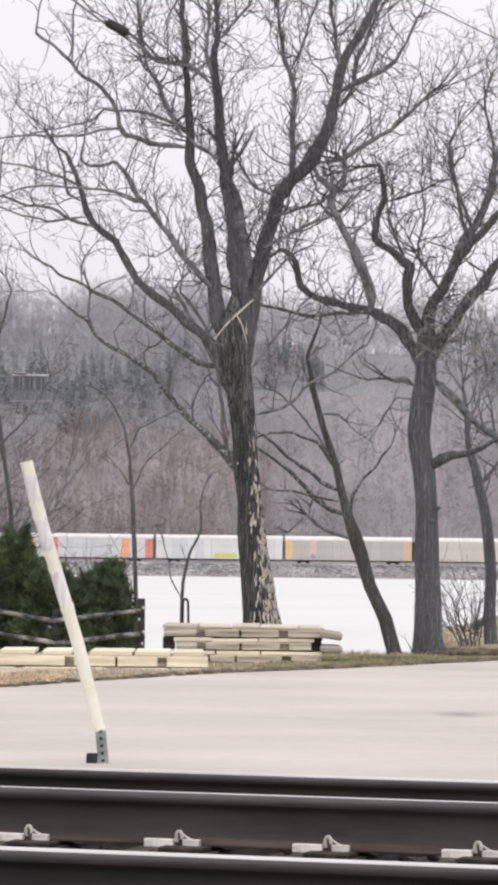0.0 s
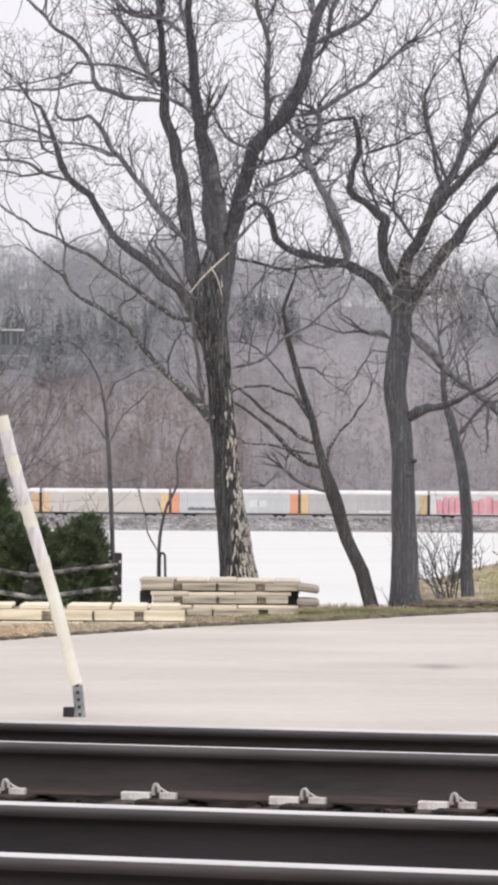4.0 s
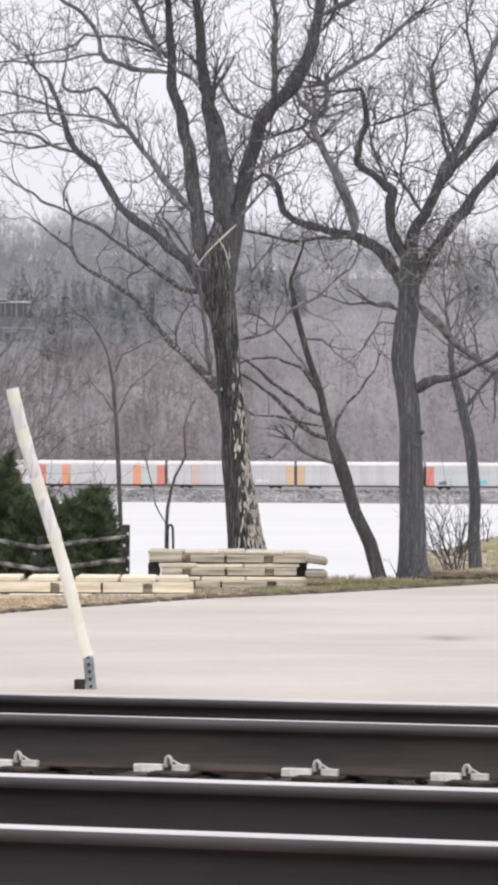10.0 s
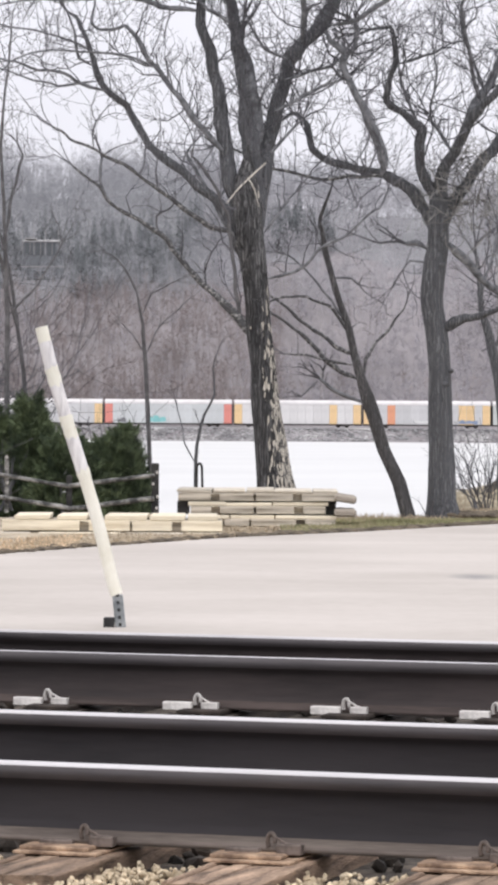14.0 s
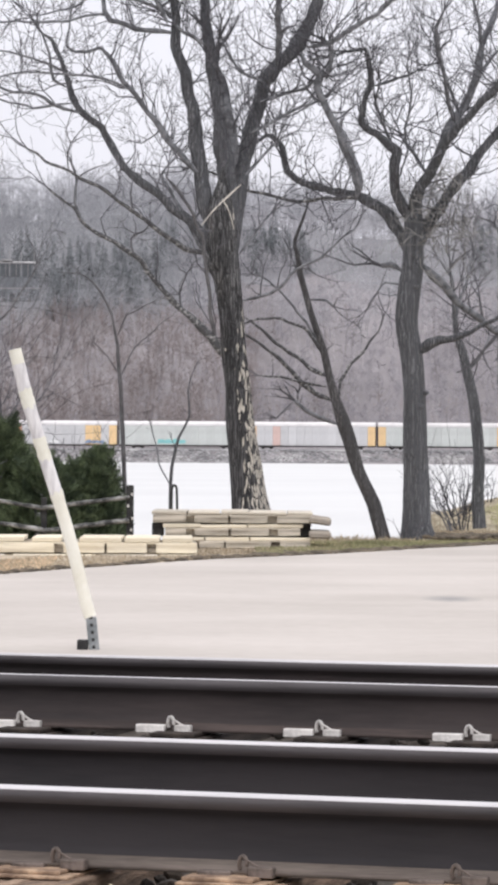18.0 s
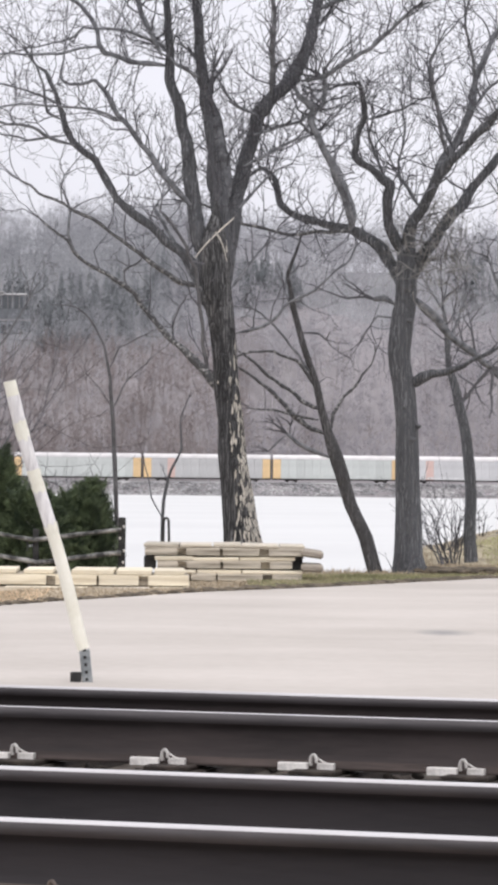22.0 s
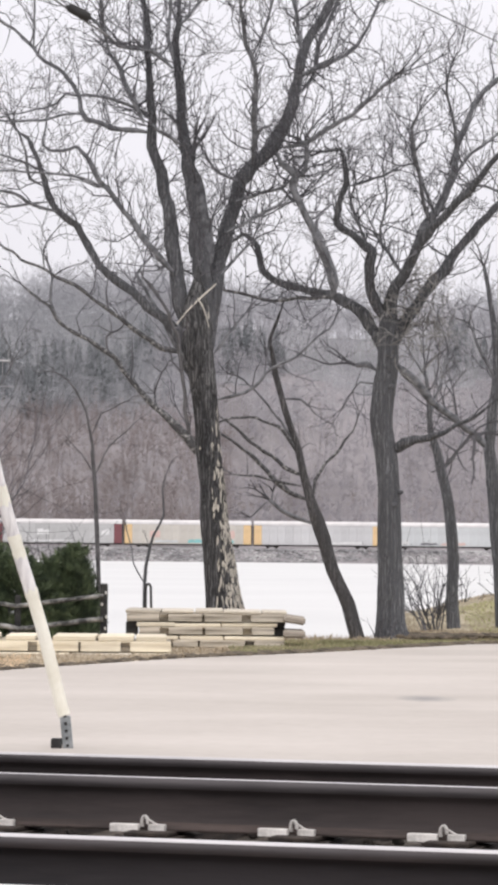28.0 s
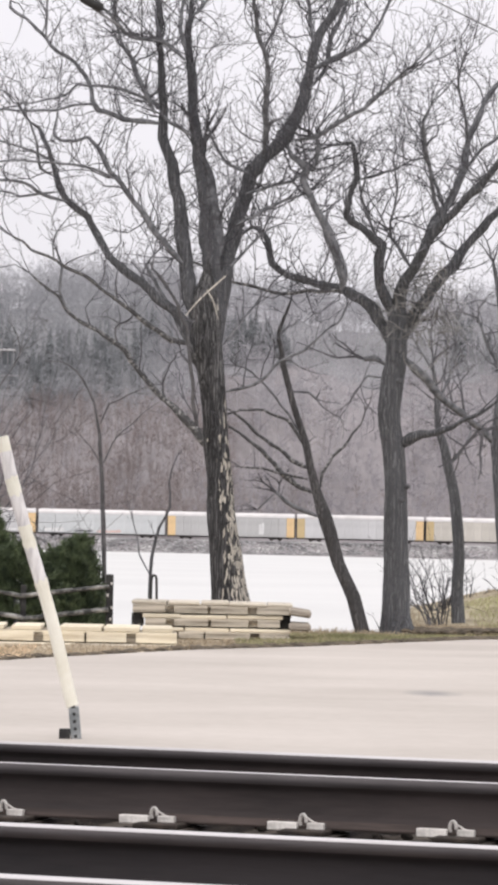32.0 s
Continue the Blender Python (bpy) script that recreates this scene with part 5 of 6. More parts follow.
bush(-2.66, 39.4, -0.16, 0.46, 0.5, 1.14, 13000, 9, "dark green evergreen bush behind the fence", 0.5)
bush(-1.25, 39.3, -0.16, 0.24, 0.40, 0.93, 11000, 5, "rounded dark green evergreen bush by the fence post")
bush(-1.50, 39.2, -0.16, 0.26, 0.40, 0.82, 10000, 11, "rounded dark green evergreen bush behind the fence")
bush(-1.84, 39.0, -0.14, 0.42, 0.4, 0.88, 7500, 8, "low sparse dark green evergreen bush behind the fence")


# ---- fence ----
def fence():
    base = new("fence")
    base.location = (0, 0, 0)

    def post(x, y, w, h, mat, lab):
        bm = box_bm(w, w, h, bevel=w * 0.12)
        ob = part("post", bm, mat, base, lab)
        ob.location = (x, y, 0.0)

    post(-0.845, 37.55, 0.075, 0.53, M_FENCE, "dark weathered square post")
    post(-1.74, 37.6, 0.06, 0.40, M_FENCE, "")
    post(-2.40, 37.75, 0.045, 0.58, M_RAILWOOD, "slim grey post")
    for a, b, r in (((-0.85, 37.5, 0.405), (-1.75, 37.55, 0.29), 0.024), ((-0.85, 37.5, 0.165), (-1.75, 37.55, 0.05), 0.026),
                    ((-1.72, 37.55, 0.28), (-2.9, 37.8, 0.47), 0.022), ((-1.72, 37.55, 0.055), (-2.9, 37.8, 0.23), 0.024)):
        v, f = [], []
        pts = [Vector(a).lerp(Vector(b), k / 10) + Vector((0, 0, 0.012 * noise.noise(Vector((k, r * 90, 0))))) for k in range(11)]
        tube(v, f, pts, [r] * 11, 7, 0.3)
        mesh_object("fence_rail", v, f, M_RAILWOOD, base, smooth=True)
    # small pale spots on the post faces
    spot_mesh = slab_mesh("pale_spot", 0.022, 0.012, 0.03, 0.004, M_CLIP)
    for x, y, z in ((-0.825, 37.505, 0.42), (-0.82, 37.505, 0.17), (-0.865, 37.505, 0.30), (-0.83, 37.505, 0.05), (-2.40, 37.72, 0.57), (-2.39, 37.72, 0.30)):
        shared("pale_spot", spot_mesh, base, pose(x, y, z))
    tagged(base, "dark weathered post and rail fence before the bushes", "fence")


fence()

# small dark loop standing at the water edge
loop = new("mooring_hoop")
loop.location = (-0.40, 38.7, 0.0)
v, f = [], []
pts = [Vector((-0.028, 0, 0)), Vector((-0.028, 0, 0.42))] + [Vector((0.028 * -math.cos(a), 0, 0.46 + 0.06 * math.sin(a))) for a in (0.3, 0.9, 1.57, 2.2, 2.8)] + [Vector((0.028, 0, 0.42)), Vector((0.04, 0, 0))]
tube(v, f, pts, [0.014] * len(pts), 7)
mesh_object("hoop", v, f, M_FENCE, loop, smooth=True)
part("plate", box_bm(0.1, 0.06, 0.03, bevel=0.006), M_FENCE, loop)
tagged(loop, "small dark iron hoop at the water edge", "hoop")


# ---- pallets ----
def stringer_mesh(length, height, name, mat, windows):
    """A board on edge; windows are (from, to) openings cut through it."""
    bm = bmesh.new()
    x = 0.0
    for a, c in list(windows) + [(length, length)]:
        box_bm(a - x, 0.04, height, ((a + x) / 2 - length / 2, 0, 0), 0.003, bm)
        if c > a:
            box_bm(c - a, 0.036, height * 0.14, ((a + c) / 2 - length / 2, 0, height * 0.86), 0, bm)
        x = c
    me = bpy.data.meshes.new(name)
    bm.to_mesh(me)
    bm.free()
    me.materials.append(mat)
    return me


def pallet(x, y, z, turn, length, depth, mat, label, group, windows, tall=0.082, overhang=0.0, boards=None, deck=0.022, top_mat=None):
    """Stringers, deck boards above and lead boards below; x is the middle of the stringers."""
    base = new("pallet")
    base.matrix_basis = pose(x, y, z, 0, 0, turn)
    front = stringer_mesh(length, tall - 0.009, "stringer", mat, windows)
    plain = stringer_mesh(length - 0.02, tall - 0.011, "stringer", M_PALLET_OLD, ())
    rng = random.Random(int(length * 1000) + int(z * 100))
    shared("stringer", front, base, pose(0, -depth / 2, 0.029))
    for k in (0.08, 0.5, 1.0):
        shared("stringer", plain, base, pose(0, -depth / 2 + depth * k, 0.029))
    for a, c in ((-length / 2, -0.008), (0.008, length / 2)):
        lead = slab_mesh("lead_board", c - a, 0.1, 0.027, 0.003, M_PALLET_OLD)
        shared("lead_board", lead, base, pose((a + c) / 2, -depth / 2 + 0.17, 0.0))
    full = length + 2 * overhang
    if boards is None:
        n = max(5, int(full / 0.15))
        boards = [(-full / 2 + full * k / n, -full / 2 + full * (k + 1) / n - 0.008) for k in range(n)]
    for a, c in boards:
        top = slab_mesh("deck_board", c - a, depth + 0.03 + rng.uniform(0, 0.02), deck * rng.uniform(0.85, 1.1), 0.006, top_mat or mat)
        shared("deck_board", top, base, pose((a + c) / 2, rng.uniform(-.012, .012), 0.02 + tall + rng.uniform(0, 0.004), 0, rng.uniform(-0.8, 0.8), rng.uniform(-0.8, 0.8)))
    return tagged(base, label, "pallet", group=group)


pallet(0.30, 33.7, -0.022, 0.0, 1.22, 1.0, M_PALLET_OLD, "weathered wooden pallet at the bottom of a stack", "stacked pallets", ((0.12, 0.20), (0.43, 0.445), (0.86, 0.945)), 0.075, 0.02, [(-0.63, -0.36), (-0.355, 0.05), (0.058, 0.62)], 0.036, M_PALLET)
pallet(0.195, 33.7, 0.091, 0.5, 1.24, 1.0, M_PALLET_OLD, "weathered wooden pallet in the middle of a stack", "stacked pallets", ((0.19, 0.27), (0.58, 0.605), (0.95, 1.035)), 0.078, 0.03, [(-0.65, -0.30), (-0.292, 0.13), (0.137, 0.65)], 0.036, M_PALLET)
pallet(0.20, 33.7, 0.209, -0.7, 1.46, 1.0, M_PALLET_OLD, "pale wooden pallet on top of a stack", "stacked pallets", ((0.30, 0.38), (0.69, 0.715), (1.055, 1.14)), 0.08, 0.01, [(-0.74, -0.42), (-0.41, -0.12), (-0.105, 0.15), (0.157, 0.5), (0.51, 0.74)], 0.03)
for x, z, tip in ((1.0, 0.262, 8), (1.0, 0.133, 2)):
    ob = new("loose_board")
    ob.matrix_basis = pose(x, 33.3, z, 0, tip, 0)
    part("board", box_bm(0.2, 0.5, 0.075, (0, 0, -0.035), 0.018), M_BOARD_GREY, ob)
    tagged(ob, "short weathered board end jutting from the pallet stack", "board")
# added dark blocks: the shade in the cavities at the pallet ends
for x in (-0.49, 0.86):
    ob = new("cavity_shade")
    ob.matrix_basis = pose(x, 33.42, 0.11)
    part("block", box_bm(0.11, 0.3, 0.12, bevel=0.008), M_FENCE, ob)
    tagged(ob, "dark block standing in for shade between stacked pallets", "block")
pallet(-1.06, 31.3, -0.005, 0.3, 1.88, 0.9, M_PALLET, "long pale new wooden pallet lying on the verge", "pallets on the verge",
       ((0.66, 0.74), (1.09, 1.11), (1.45, 1.53)), 0.1, 0.02, [(-0.84, -0.54), (-0.47, -0.22), (-0.06, 0.30), (0.32, 0.62), (0.64, 0.9)], 0.038)
for k, (x0, x1) in enumerate(((-2.3, -1.75), (-1.68, -0.98), (-0.95, -0.45), (-0.43, -0.1))):
    ob = new("timber_board")
    ob.matrix_basis = pose((x0 + x1) / 2, 30.68 + 0.03 * k, -0.018, 0, 0, random.uniform(-2, 2))
    part("board", box_bm(x1 - x0, 0.14, 0.032, bevel=0.006), M_PALLET if k % 2 else M_PALLET_OLD, ob)
    tagged(ob, "tan timber board lying on straw under a pallet", "board", group="boards under the pallet")


# ---- bent delineator post ----
def delineator():
    base = new("marker_post")
    base.location = (-0.535, 16.7, 0.0)
    path = smooth_path([(-0.012, 0, 0.15, 0.028), (-0.026, 0, 0.19, 0.028), (-0.068, 0, 0.353, 0.028), (-0.112, 0, 0.52, 0.028), (-0.162, 0, 0.684, 0.028), (-0.216, 0, 0.851, 0.028), (-0.268, 0, 1.016, 0.028), (-0.317, 0, 1.18, 0.028), (-0.369, 0, 1.385, 0.028)], 0.02)
    pts = [Vector(q[:3]) for q in path]
    cuts = ((0.0, 0.46, M_TUBE, "tube", ""), (0.46, 0.60, M_BAND, "band", "clouded reflective band"), (0.60, 0.67, M_TUBE, "tube", ""), (0.67, 0.80, M_BAND, "band", "clouded reflective band"),
            (0.80, 0.845, M_TUBE, "tube", ""), (0.845, 0.945, M_BAND, "band", "clouded reflective band"), (0.945, 1.0, M_TUBE, "tube", ""))
    n = len(pts) - 1
    for a, b, mat, name, lab in cuts:
        i, j = int(a * n), int(b * n)
        v, f = [], []
        tube(v, f, pts[i:j + 1], [0.0295 if name == "tube" else 0.0302] * (j + 1 - i), 16)
        f.append(tuple(range(15, -1, -1)))
        mesh_object(name, v, f, mat, base, lab, smooth=False)
    # ragged ends of the torn sleeve
    rng = random.Random(15)
    for at in (0.46, 0.60, 0.665, 0.80, 0.845):
        v, f = [], []
        i = int(at * n)
        way = (pts[i + 1] - pts[i - 1]).normalized()
        side = way.cross(Vector((0, 1, 0))).normalized()
        for k in range(18):
            a = 2 * math.pi * k / 18
            out = side * math.cos(a) + Vector((0, 1, 0)) * math.sin(a)
            v += [pts[i] + out * 0.0305 + way * rng.uniform(-0.035, -0.006), pts[i] + out * (0.0318 + rng.uniform(0, 0.004)) + way * rng.uniform(0.006, 0.03)]
        for k in range(18):
            q = (k + 1) % 18
            f.append((2 * k, 2 * q, 2 * q + 1, 2 * k + 1))
        mesh_object("torn_edge", v, f, M_TUBE, base, "torn white sleeve edge")
    stub = part("steel_stub", box_bm(0.048, 0.048, 0.178, (0.006, 0, -0.03), 0.004), M_GALV, base, "perforated galvanised steel stub", False)
    stub.rotation_euler = (0, radians(-6), 0)
    # black squares on the face: the dark inside the punched openings, as colour
    hole_mark = slab_mesh("hole_mark", 0.014, 0.006, 0.014, 0.002, M_BLACK)
    for k in range(5):
        shared("hole_mark", hole_mark, stub, pose(0.006, -0.0255, 0.005 + 0.034 * k))
    part("foot_block", box_bm(0.05, 0.06, 0.055, (-0.048, 0, -0.01), 0.004), M_BLACK, base, "black rubber block")
    tagged(base, "bent white plastic marker post on a steel stub", "marker post")


delineator()


# ---- verge grass ----
def blades(name, count, place, height, mat, label, seed):
    rng = random.Random(seed)
    v, f = [], []
    for _ in range(count):
        x, y = place(rng)
        z = ground_z(x, y) - 0.01
        h = rng.uniform(*height)
        a = rng.uniform(0, 6.28)
        lean = Vector((rng.gauss(0, 0.5), rng.gauss(0, 0.5), 1)).normalized()
        s = Vector((math.cos(a), math.sin(a), 0)) * rng.uniform(0.003, 0.006)
        c = Vector((x, y, z))
        n = len(v)
        v += [c - s, c + s, c + lean * h * 0.6 + s * 0.7, c + lean * h + Vector((lean.x, lean.y, -0.2)) * h * 0.2, c + lean * h * 0.6 - s * 0.7]
        f.append((n, n + 1, n + 2, n + 3, n + 4))
    ob = mesh_object(name, v, f, mat)
    return tagged(ob, label, "grass", kind="stuff")


def verge_place(x0, x1, deep):
    def place(rng):
        x = rng.uniform(x0, x1)
        return x, lot_edge(x) + 0.12 + 0.1 * noise.noise(Vector((x * 6, 0, 0))) + rng.uniform(0.02, 1) ** 1.3 * deep
    return place


blades("grass", 19000, verge_place(0.4, 3.6, 3.6), (0.015, 0.06), M_GRASS, "short patchy green grass along the pavement edge", 21)
blades("straw", 5500, verge_place(-3.8, -1.25, 3.0), (0.02, 0.06), M_STRAW, "dry orange-brown straw along the pavement edge", 22)
blades("straw", 8000, verge_place(-1.7, 1.3, 3.2), (0.015, 0.05), M_STRAW_GREY, "matted grey-tan straw under the stacked pallets", 28)
blades("grass", 20000, lambda r: (r.uniform(3.45, 6.0), r.uniform(40.5, 46.0)), (0.02, 0.05), M_GRASS_FRESH, "short green grass on the low rise", 23)
blades("straw", 7000, lambda r: (r.uniform(2.2, 5.2), r.uniform(39.0, 47.0)), (0.02, 0.08), M_STRAW_GREY, "grey-brown dry straw on the low rise", 24)


blades("grass", 9000, lambda r: (r.uniform(0.8, 2.5), r.uniform(35.5, 38.9)), (0.01, 0.03), M_GRASS, "short tufted grass at the brink of the bank", 25)
blades("straw", 900, lambda r: (r.uniform(1.0, 2.5), r.uniform(37.5, 38.9)), (0.03, 0.09), M_STRAW_GREY, "thin dry stalks at the brink of the bank", 26)


blades("straw", 9000, lambda r: (r.uniform(2.2, 4.8), r.uniform(37.0, 42.5)), (0.02, 0.07), M_STRAW_GREY, "matted grey-tan straw behind the gnarled tree", 29)
blades("grass", 6000, lambda r: (r.uniform(2.0, 4.8), r.uniform(35.6, 40.0)), (0.012, 0.045), M_GRASS, "short patchy grass behind the gnarled tree", 30)


def clods():
    rng = random.Random(77)
    base = bmesh.new()
    bmesh.ops.create_icosphere(base, subdivisions=1, radius=1.0)
    bv = [q.co.copy() for q in base.verts]
    bf = [[q.index for q in g.verts] for g in base.faces]
    base.free()
    v, f = [], []
    # soil lumps; the dense row also stands in for shade under the grass lip
    for _ in range(1750):
        x = rng.choice((rng.uniform(0.5, 4.0), rng.uniform(2.2, 4.2), rng.uniform(-2.6, 4.0)))
        y = lot_edge(x) + abs(rng.gauss(0.05, 0.18))
        if rng.random() < 0.08:
            x, y = rng.gauss(2.55, 0.18), rng.uniform(37.4, 38.8)
        elif rng.random() < 0.2:
            x, y = rng.uniform(2.4, 4.6), rng.uniform(38.3, 39.3)
        elif rng.random() < 0.05:
            x = rng.gauss(0.47, 0.07)
            y = lot_edge(x) + rng.uniform(0.05, 0.5)
        s = rng.uniform(0.008, 0.04)
        n = len(v)
        v += [Vector((x, y, max(0.0, ground_z(x, y)))) + Vector((q.x * 1.8, q.y, q.z * 0.7)) * s * rng.uniform(0.8, 1.2) for q in bv]
        f += [[i + n for i in g] for g in bf]
    tagged(mesh_object("soil_clods", v, f, M_CLOD), "dark lumps of soil along the pavement edge", "soil", kind="stuff")


clods()


# ---- bare shrubs ----
def shrub(x, y, z, stems, height, seed, label, spread=0.55):
    base = new("bare_shrub")
    base.location = (x, y, z)
    rng = random.Random(seed)
    v, f = [], []
    for _ in range(stems):
        d = Vector((rng.gauss(0, spread), rng.gauss(0, 0.4), 1)).normalized()
        grow(v, f, Vector((rng.gauss(0, 0.05), rng.gauss(0, 0.05), 0)), d, height * rng.uniform(0.6, 1.1), 0.011, rng, 1, 0.05, 0.14)
    ob = mesh_object("crown", v, f, M_TWIG, base)
    ob["kind"] = "stuff"
    return tagged(base, label, "shrub")


shrub(2.84, 43.0, -0.07, 8, 1.0, 51, "bare leafless shrub beside the young tree", 0.25)
shrub(3.02, 43.2, -0.07, 7, 0.95, 52, "bare leafless shrub beside the young tree", 0.28)
shrub(3.55, 46.6, 0.1, 12, 0.42, 61, "low dense brown brush on top of the rise", 0.9)
shrub(4.1, 46.8, 0.25, 12, 0.45, 62, "low dense brown brush on top of the rise", 0.9)
shrub(3.05, 45.6, 0.0, 10, 0.35, 63, "low dense brown brush on top of the rise", 0.9)
shrub(2.1, 38.5, -0.06, 7, 0.28, 33, "small bare shoots at the foot of the leaning tree")


shrub(-1.45, 40.4, -0.1, 7, 1.2, 44, "thin bare brown shrub behind the evergreen bushes")

shrub(-2.72, 40.3, -0.1, 11, 2.4, 36, "tall thin bare stems among the evergreen bushes")
shrub(-2.9, 40.2, -0.1, 10, 2.7, 39, "tall thin bare stems among the evergreen bushes", 0.2)
shrub(-2.45, 38.6, 0.0, 8, 0.8, 37, "bare brush before the evergreen bushes")


# ---- far shore ----
def rocks(name, count, xr, yr, size, mat, label):
    rng = np.random.default_rng(17)
    base = bmesh.new()
    bmesh.ops.create_icosphere(base, subdivisions=1, radius=1.0)
    bv = np.array([q.co for q in base.verts])
    bf = np.array([[q.index for q in g.verts] for g in base.faces])
    base.free()
    vs, fs = [], []
    for i in range(count):
        x, y = rng.uniform(*xr), rng.uniform(*yr)
        q = bv * rng.uniform(0.6, 1.2, (len(bv), 1)) * np.array([1.5, 1, 0.7]) * rng.uniform(*size)
        vs.append(q + np.array([x, y, ground_z(x, y)]))
        fs.append(bf + len(bv) * i)
    ob = mesh_object(name, np.concatenate(vs).tolist(), np.concatenate(fs).tolist(), mat)
    return tagged(ob, label, "rocks", kind="stuff")


rocks("riprap", 9000, (-95, 105), (776, 786), (0.12, 0.36), M_RIPRAP, "grey broken rocks along the far shore")


def wood_proto(rng, h, twiggy):
    """One bare far tree as triangles."""
    v, f = [], []

    def stick(a, b, r0, r1):
        d = (b - a).normalized()
        s = d.orthogonal().normalized()
        u = d.cross(s)
        n = len(v)
        for p, r in ((a, r0), (b, r1)):
            for k in range(3):
                t = 2 * math.pi * k / 3
                v.append(p + (s * math.cos(t) + u * math.sin(t)) * r)
        for k in range(3):
            f.append((n + k, n + (k + 1) % 3, n + 3 + (k + 1) % 3))
            f.append((n + k, n + 3 + (k + 1) % 3, n + 3 + k))

    top = Vector((rng.gauss(0, 0.05) * h, rng.gauss(0, 0.05) * h, h))
    mid = top * 0.5 + Vector((rng.gauss(0, 0.05) * h, rng.gauss(0, 0.05) * h, 0))
    r = h * rng.uniform(0.004, 0.007)
    stick(Vector((0, 0, -1)), mid, r, r * 0.7)
    stick(mid, top, r * 0.7, r * 0.15)
    for _ in range(rng.randint(11, 16)):
        t = rng.uniform(0.28, 0.95)
        a = mid * (t * 2) if t < 0.5 else mid.lerp(top, t * 2 - 1)
        way = Vector((rng.gauss(0, 1), rng.gauss(0, 1), rng.uniform(0.3, 1.3))).normalized()
        ln = h * (1.05 - t) * rng.uniform(0.3, 0.55)
        b = a + way * ln
        stick(a, b, r * 0.35, r * 0.12)
        for _ in range(twiggy):
            q = a.lerp(b, rng.uniform(0.25, 1))
            w = (way + Vector((rng.gauss(0, .7), rng.gauss(0, .7), rng.gauss(0.3, .6)))).normalized()
            e = q + w * ln * rng.uniform(0.25, 0.6)
            s = w.orthogonal().normalized() * 0.03
            n = len(v)
            v.extend((q - s, q + s, e))
            f.append((n, n + 1, n + 2))
    return np.array([tuple(q) for q in v]), np.array(f)


def woodland(count, xr, yr, height, mat, seed, label, twiggy=5):
    rng = random.Random(seed)
    protos = [wood_proto(rng, 1.0 * rng.uniform(*height), twiggy) for _ in range(7)]
    vs, fs, n = [], [], 0
    for _ in range(count):
        y = rng.uniform(*yr)
        spread = y / 1000
        x = rng.uniform(xr[0] * spread, xr[1] * spread)
        if y > 880:
            y += 38 * noise.noise(Vector((x * 0.045, seed, 0)))
        if -63 < x < -46 and 920 < y < 1003 and rng.random() < (0.0 if y < 950 else 0.3 if y < 966 else 0.82 if y < 992 else 1.0):
            continue
        pv, pf = rng.choice(protos)
        a = rng.uniform(0, 6.28)
        k = rng.uniform(0.75, 1.15)
        rot = np.array([[math.cos(a), -math.sin(a), 0], [math.sin(a), math.cos(a), 0], [0, 0, 1]])
        vs.append(pv @ rot.T * k + np.array([x, y, ground_z(x, y)]))
        fs.append(pf + n)
        n += len(pv)
    V, Fc = np.concatenate(vs), np.concatenate(fs)
    me = bpy.data.meshes.new("woodland")
    me.vertices.add(len(V))
    me.vertices.foreach_set("co", V.astype(np.float32).ravel())
    me.loops.add(Fc.size)
    me.loops.foreach_set("vertex_index", Fc.astype(np.int32).ravel())
    me.polygons.add(len(Fc))
    me.polygons.foreach_set("loop_start", np.arange(0, Fc.size, 3, dtype=np.int32))
    me.update(calc_edges=True)
    me.materials.append(mat)
    return tagged(new("woodland", me), label, "woodland", kind="stuff")


SPAN = (-88, 108)
woodland(1080, (-88, 12), (804, 940), (6, 12), M_WOOD_A, 41, "bare brown woodland on the far slope", 8)
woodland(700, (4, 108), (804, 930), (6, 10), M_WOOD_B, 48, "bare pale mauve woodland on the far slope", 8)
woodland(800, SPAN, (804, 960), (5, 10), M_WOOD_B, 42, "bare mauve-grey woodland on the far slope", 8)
woodland(600, SPAN, (800, 870), (3, 6), M_WOOD_C, 43, "bare tan scrub along the far shore", 8)
woodland(95, SPAN, (806, 940), (7, 13), M_WOOD_G, 49, "darker bare trees scattered over the far slope", 6)
woodland(75, SPAN, (804, 950), (7, 11), M_WOOD_E, 46, "pale bare birches on the far slope", 3)
# upper slope and ridge use the barks with most haze in their colour
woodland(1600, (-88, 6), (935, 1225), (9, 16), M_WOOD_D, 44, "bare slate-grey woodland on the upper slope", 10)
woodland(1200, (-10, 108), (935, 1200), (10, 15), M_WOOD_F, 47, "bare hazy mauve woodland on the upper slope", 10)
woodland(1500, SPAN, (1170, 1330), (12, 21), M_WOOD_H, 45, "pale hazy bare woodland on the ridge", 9)


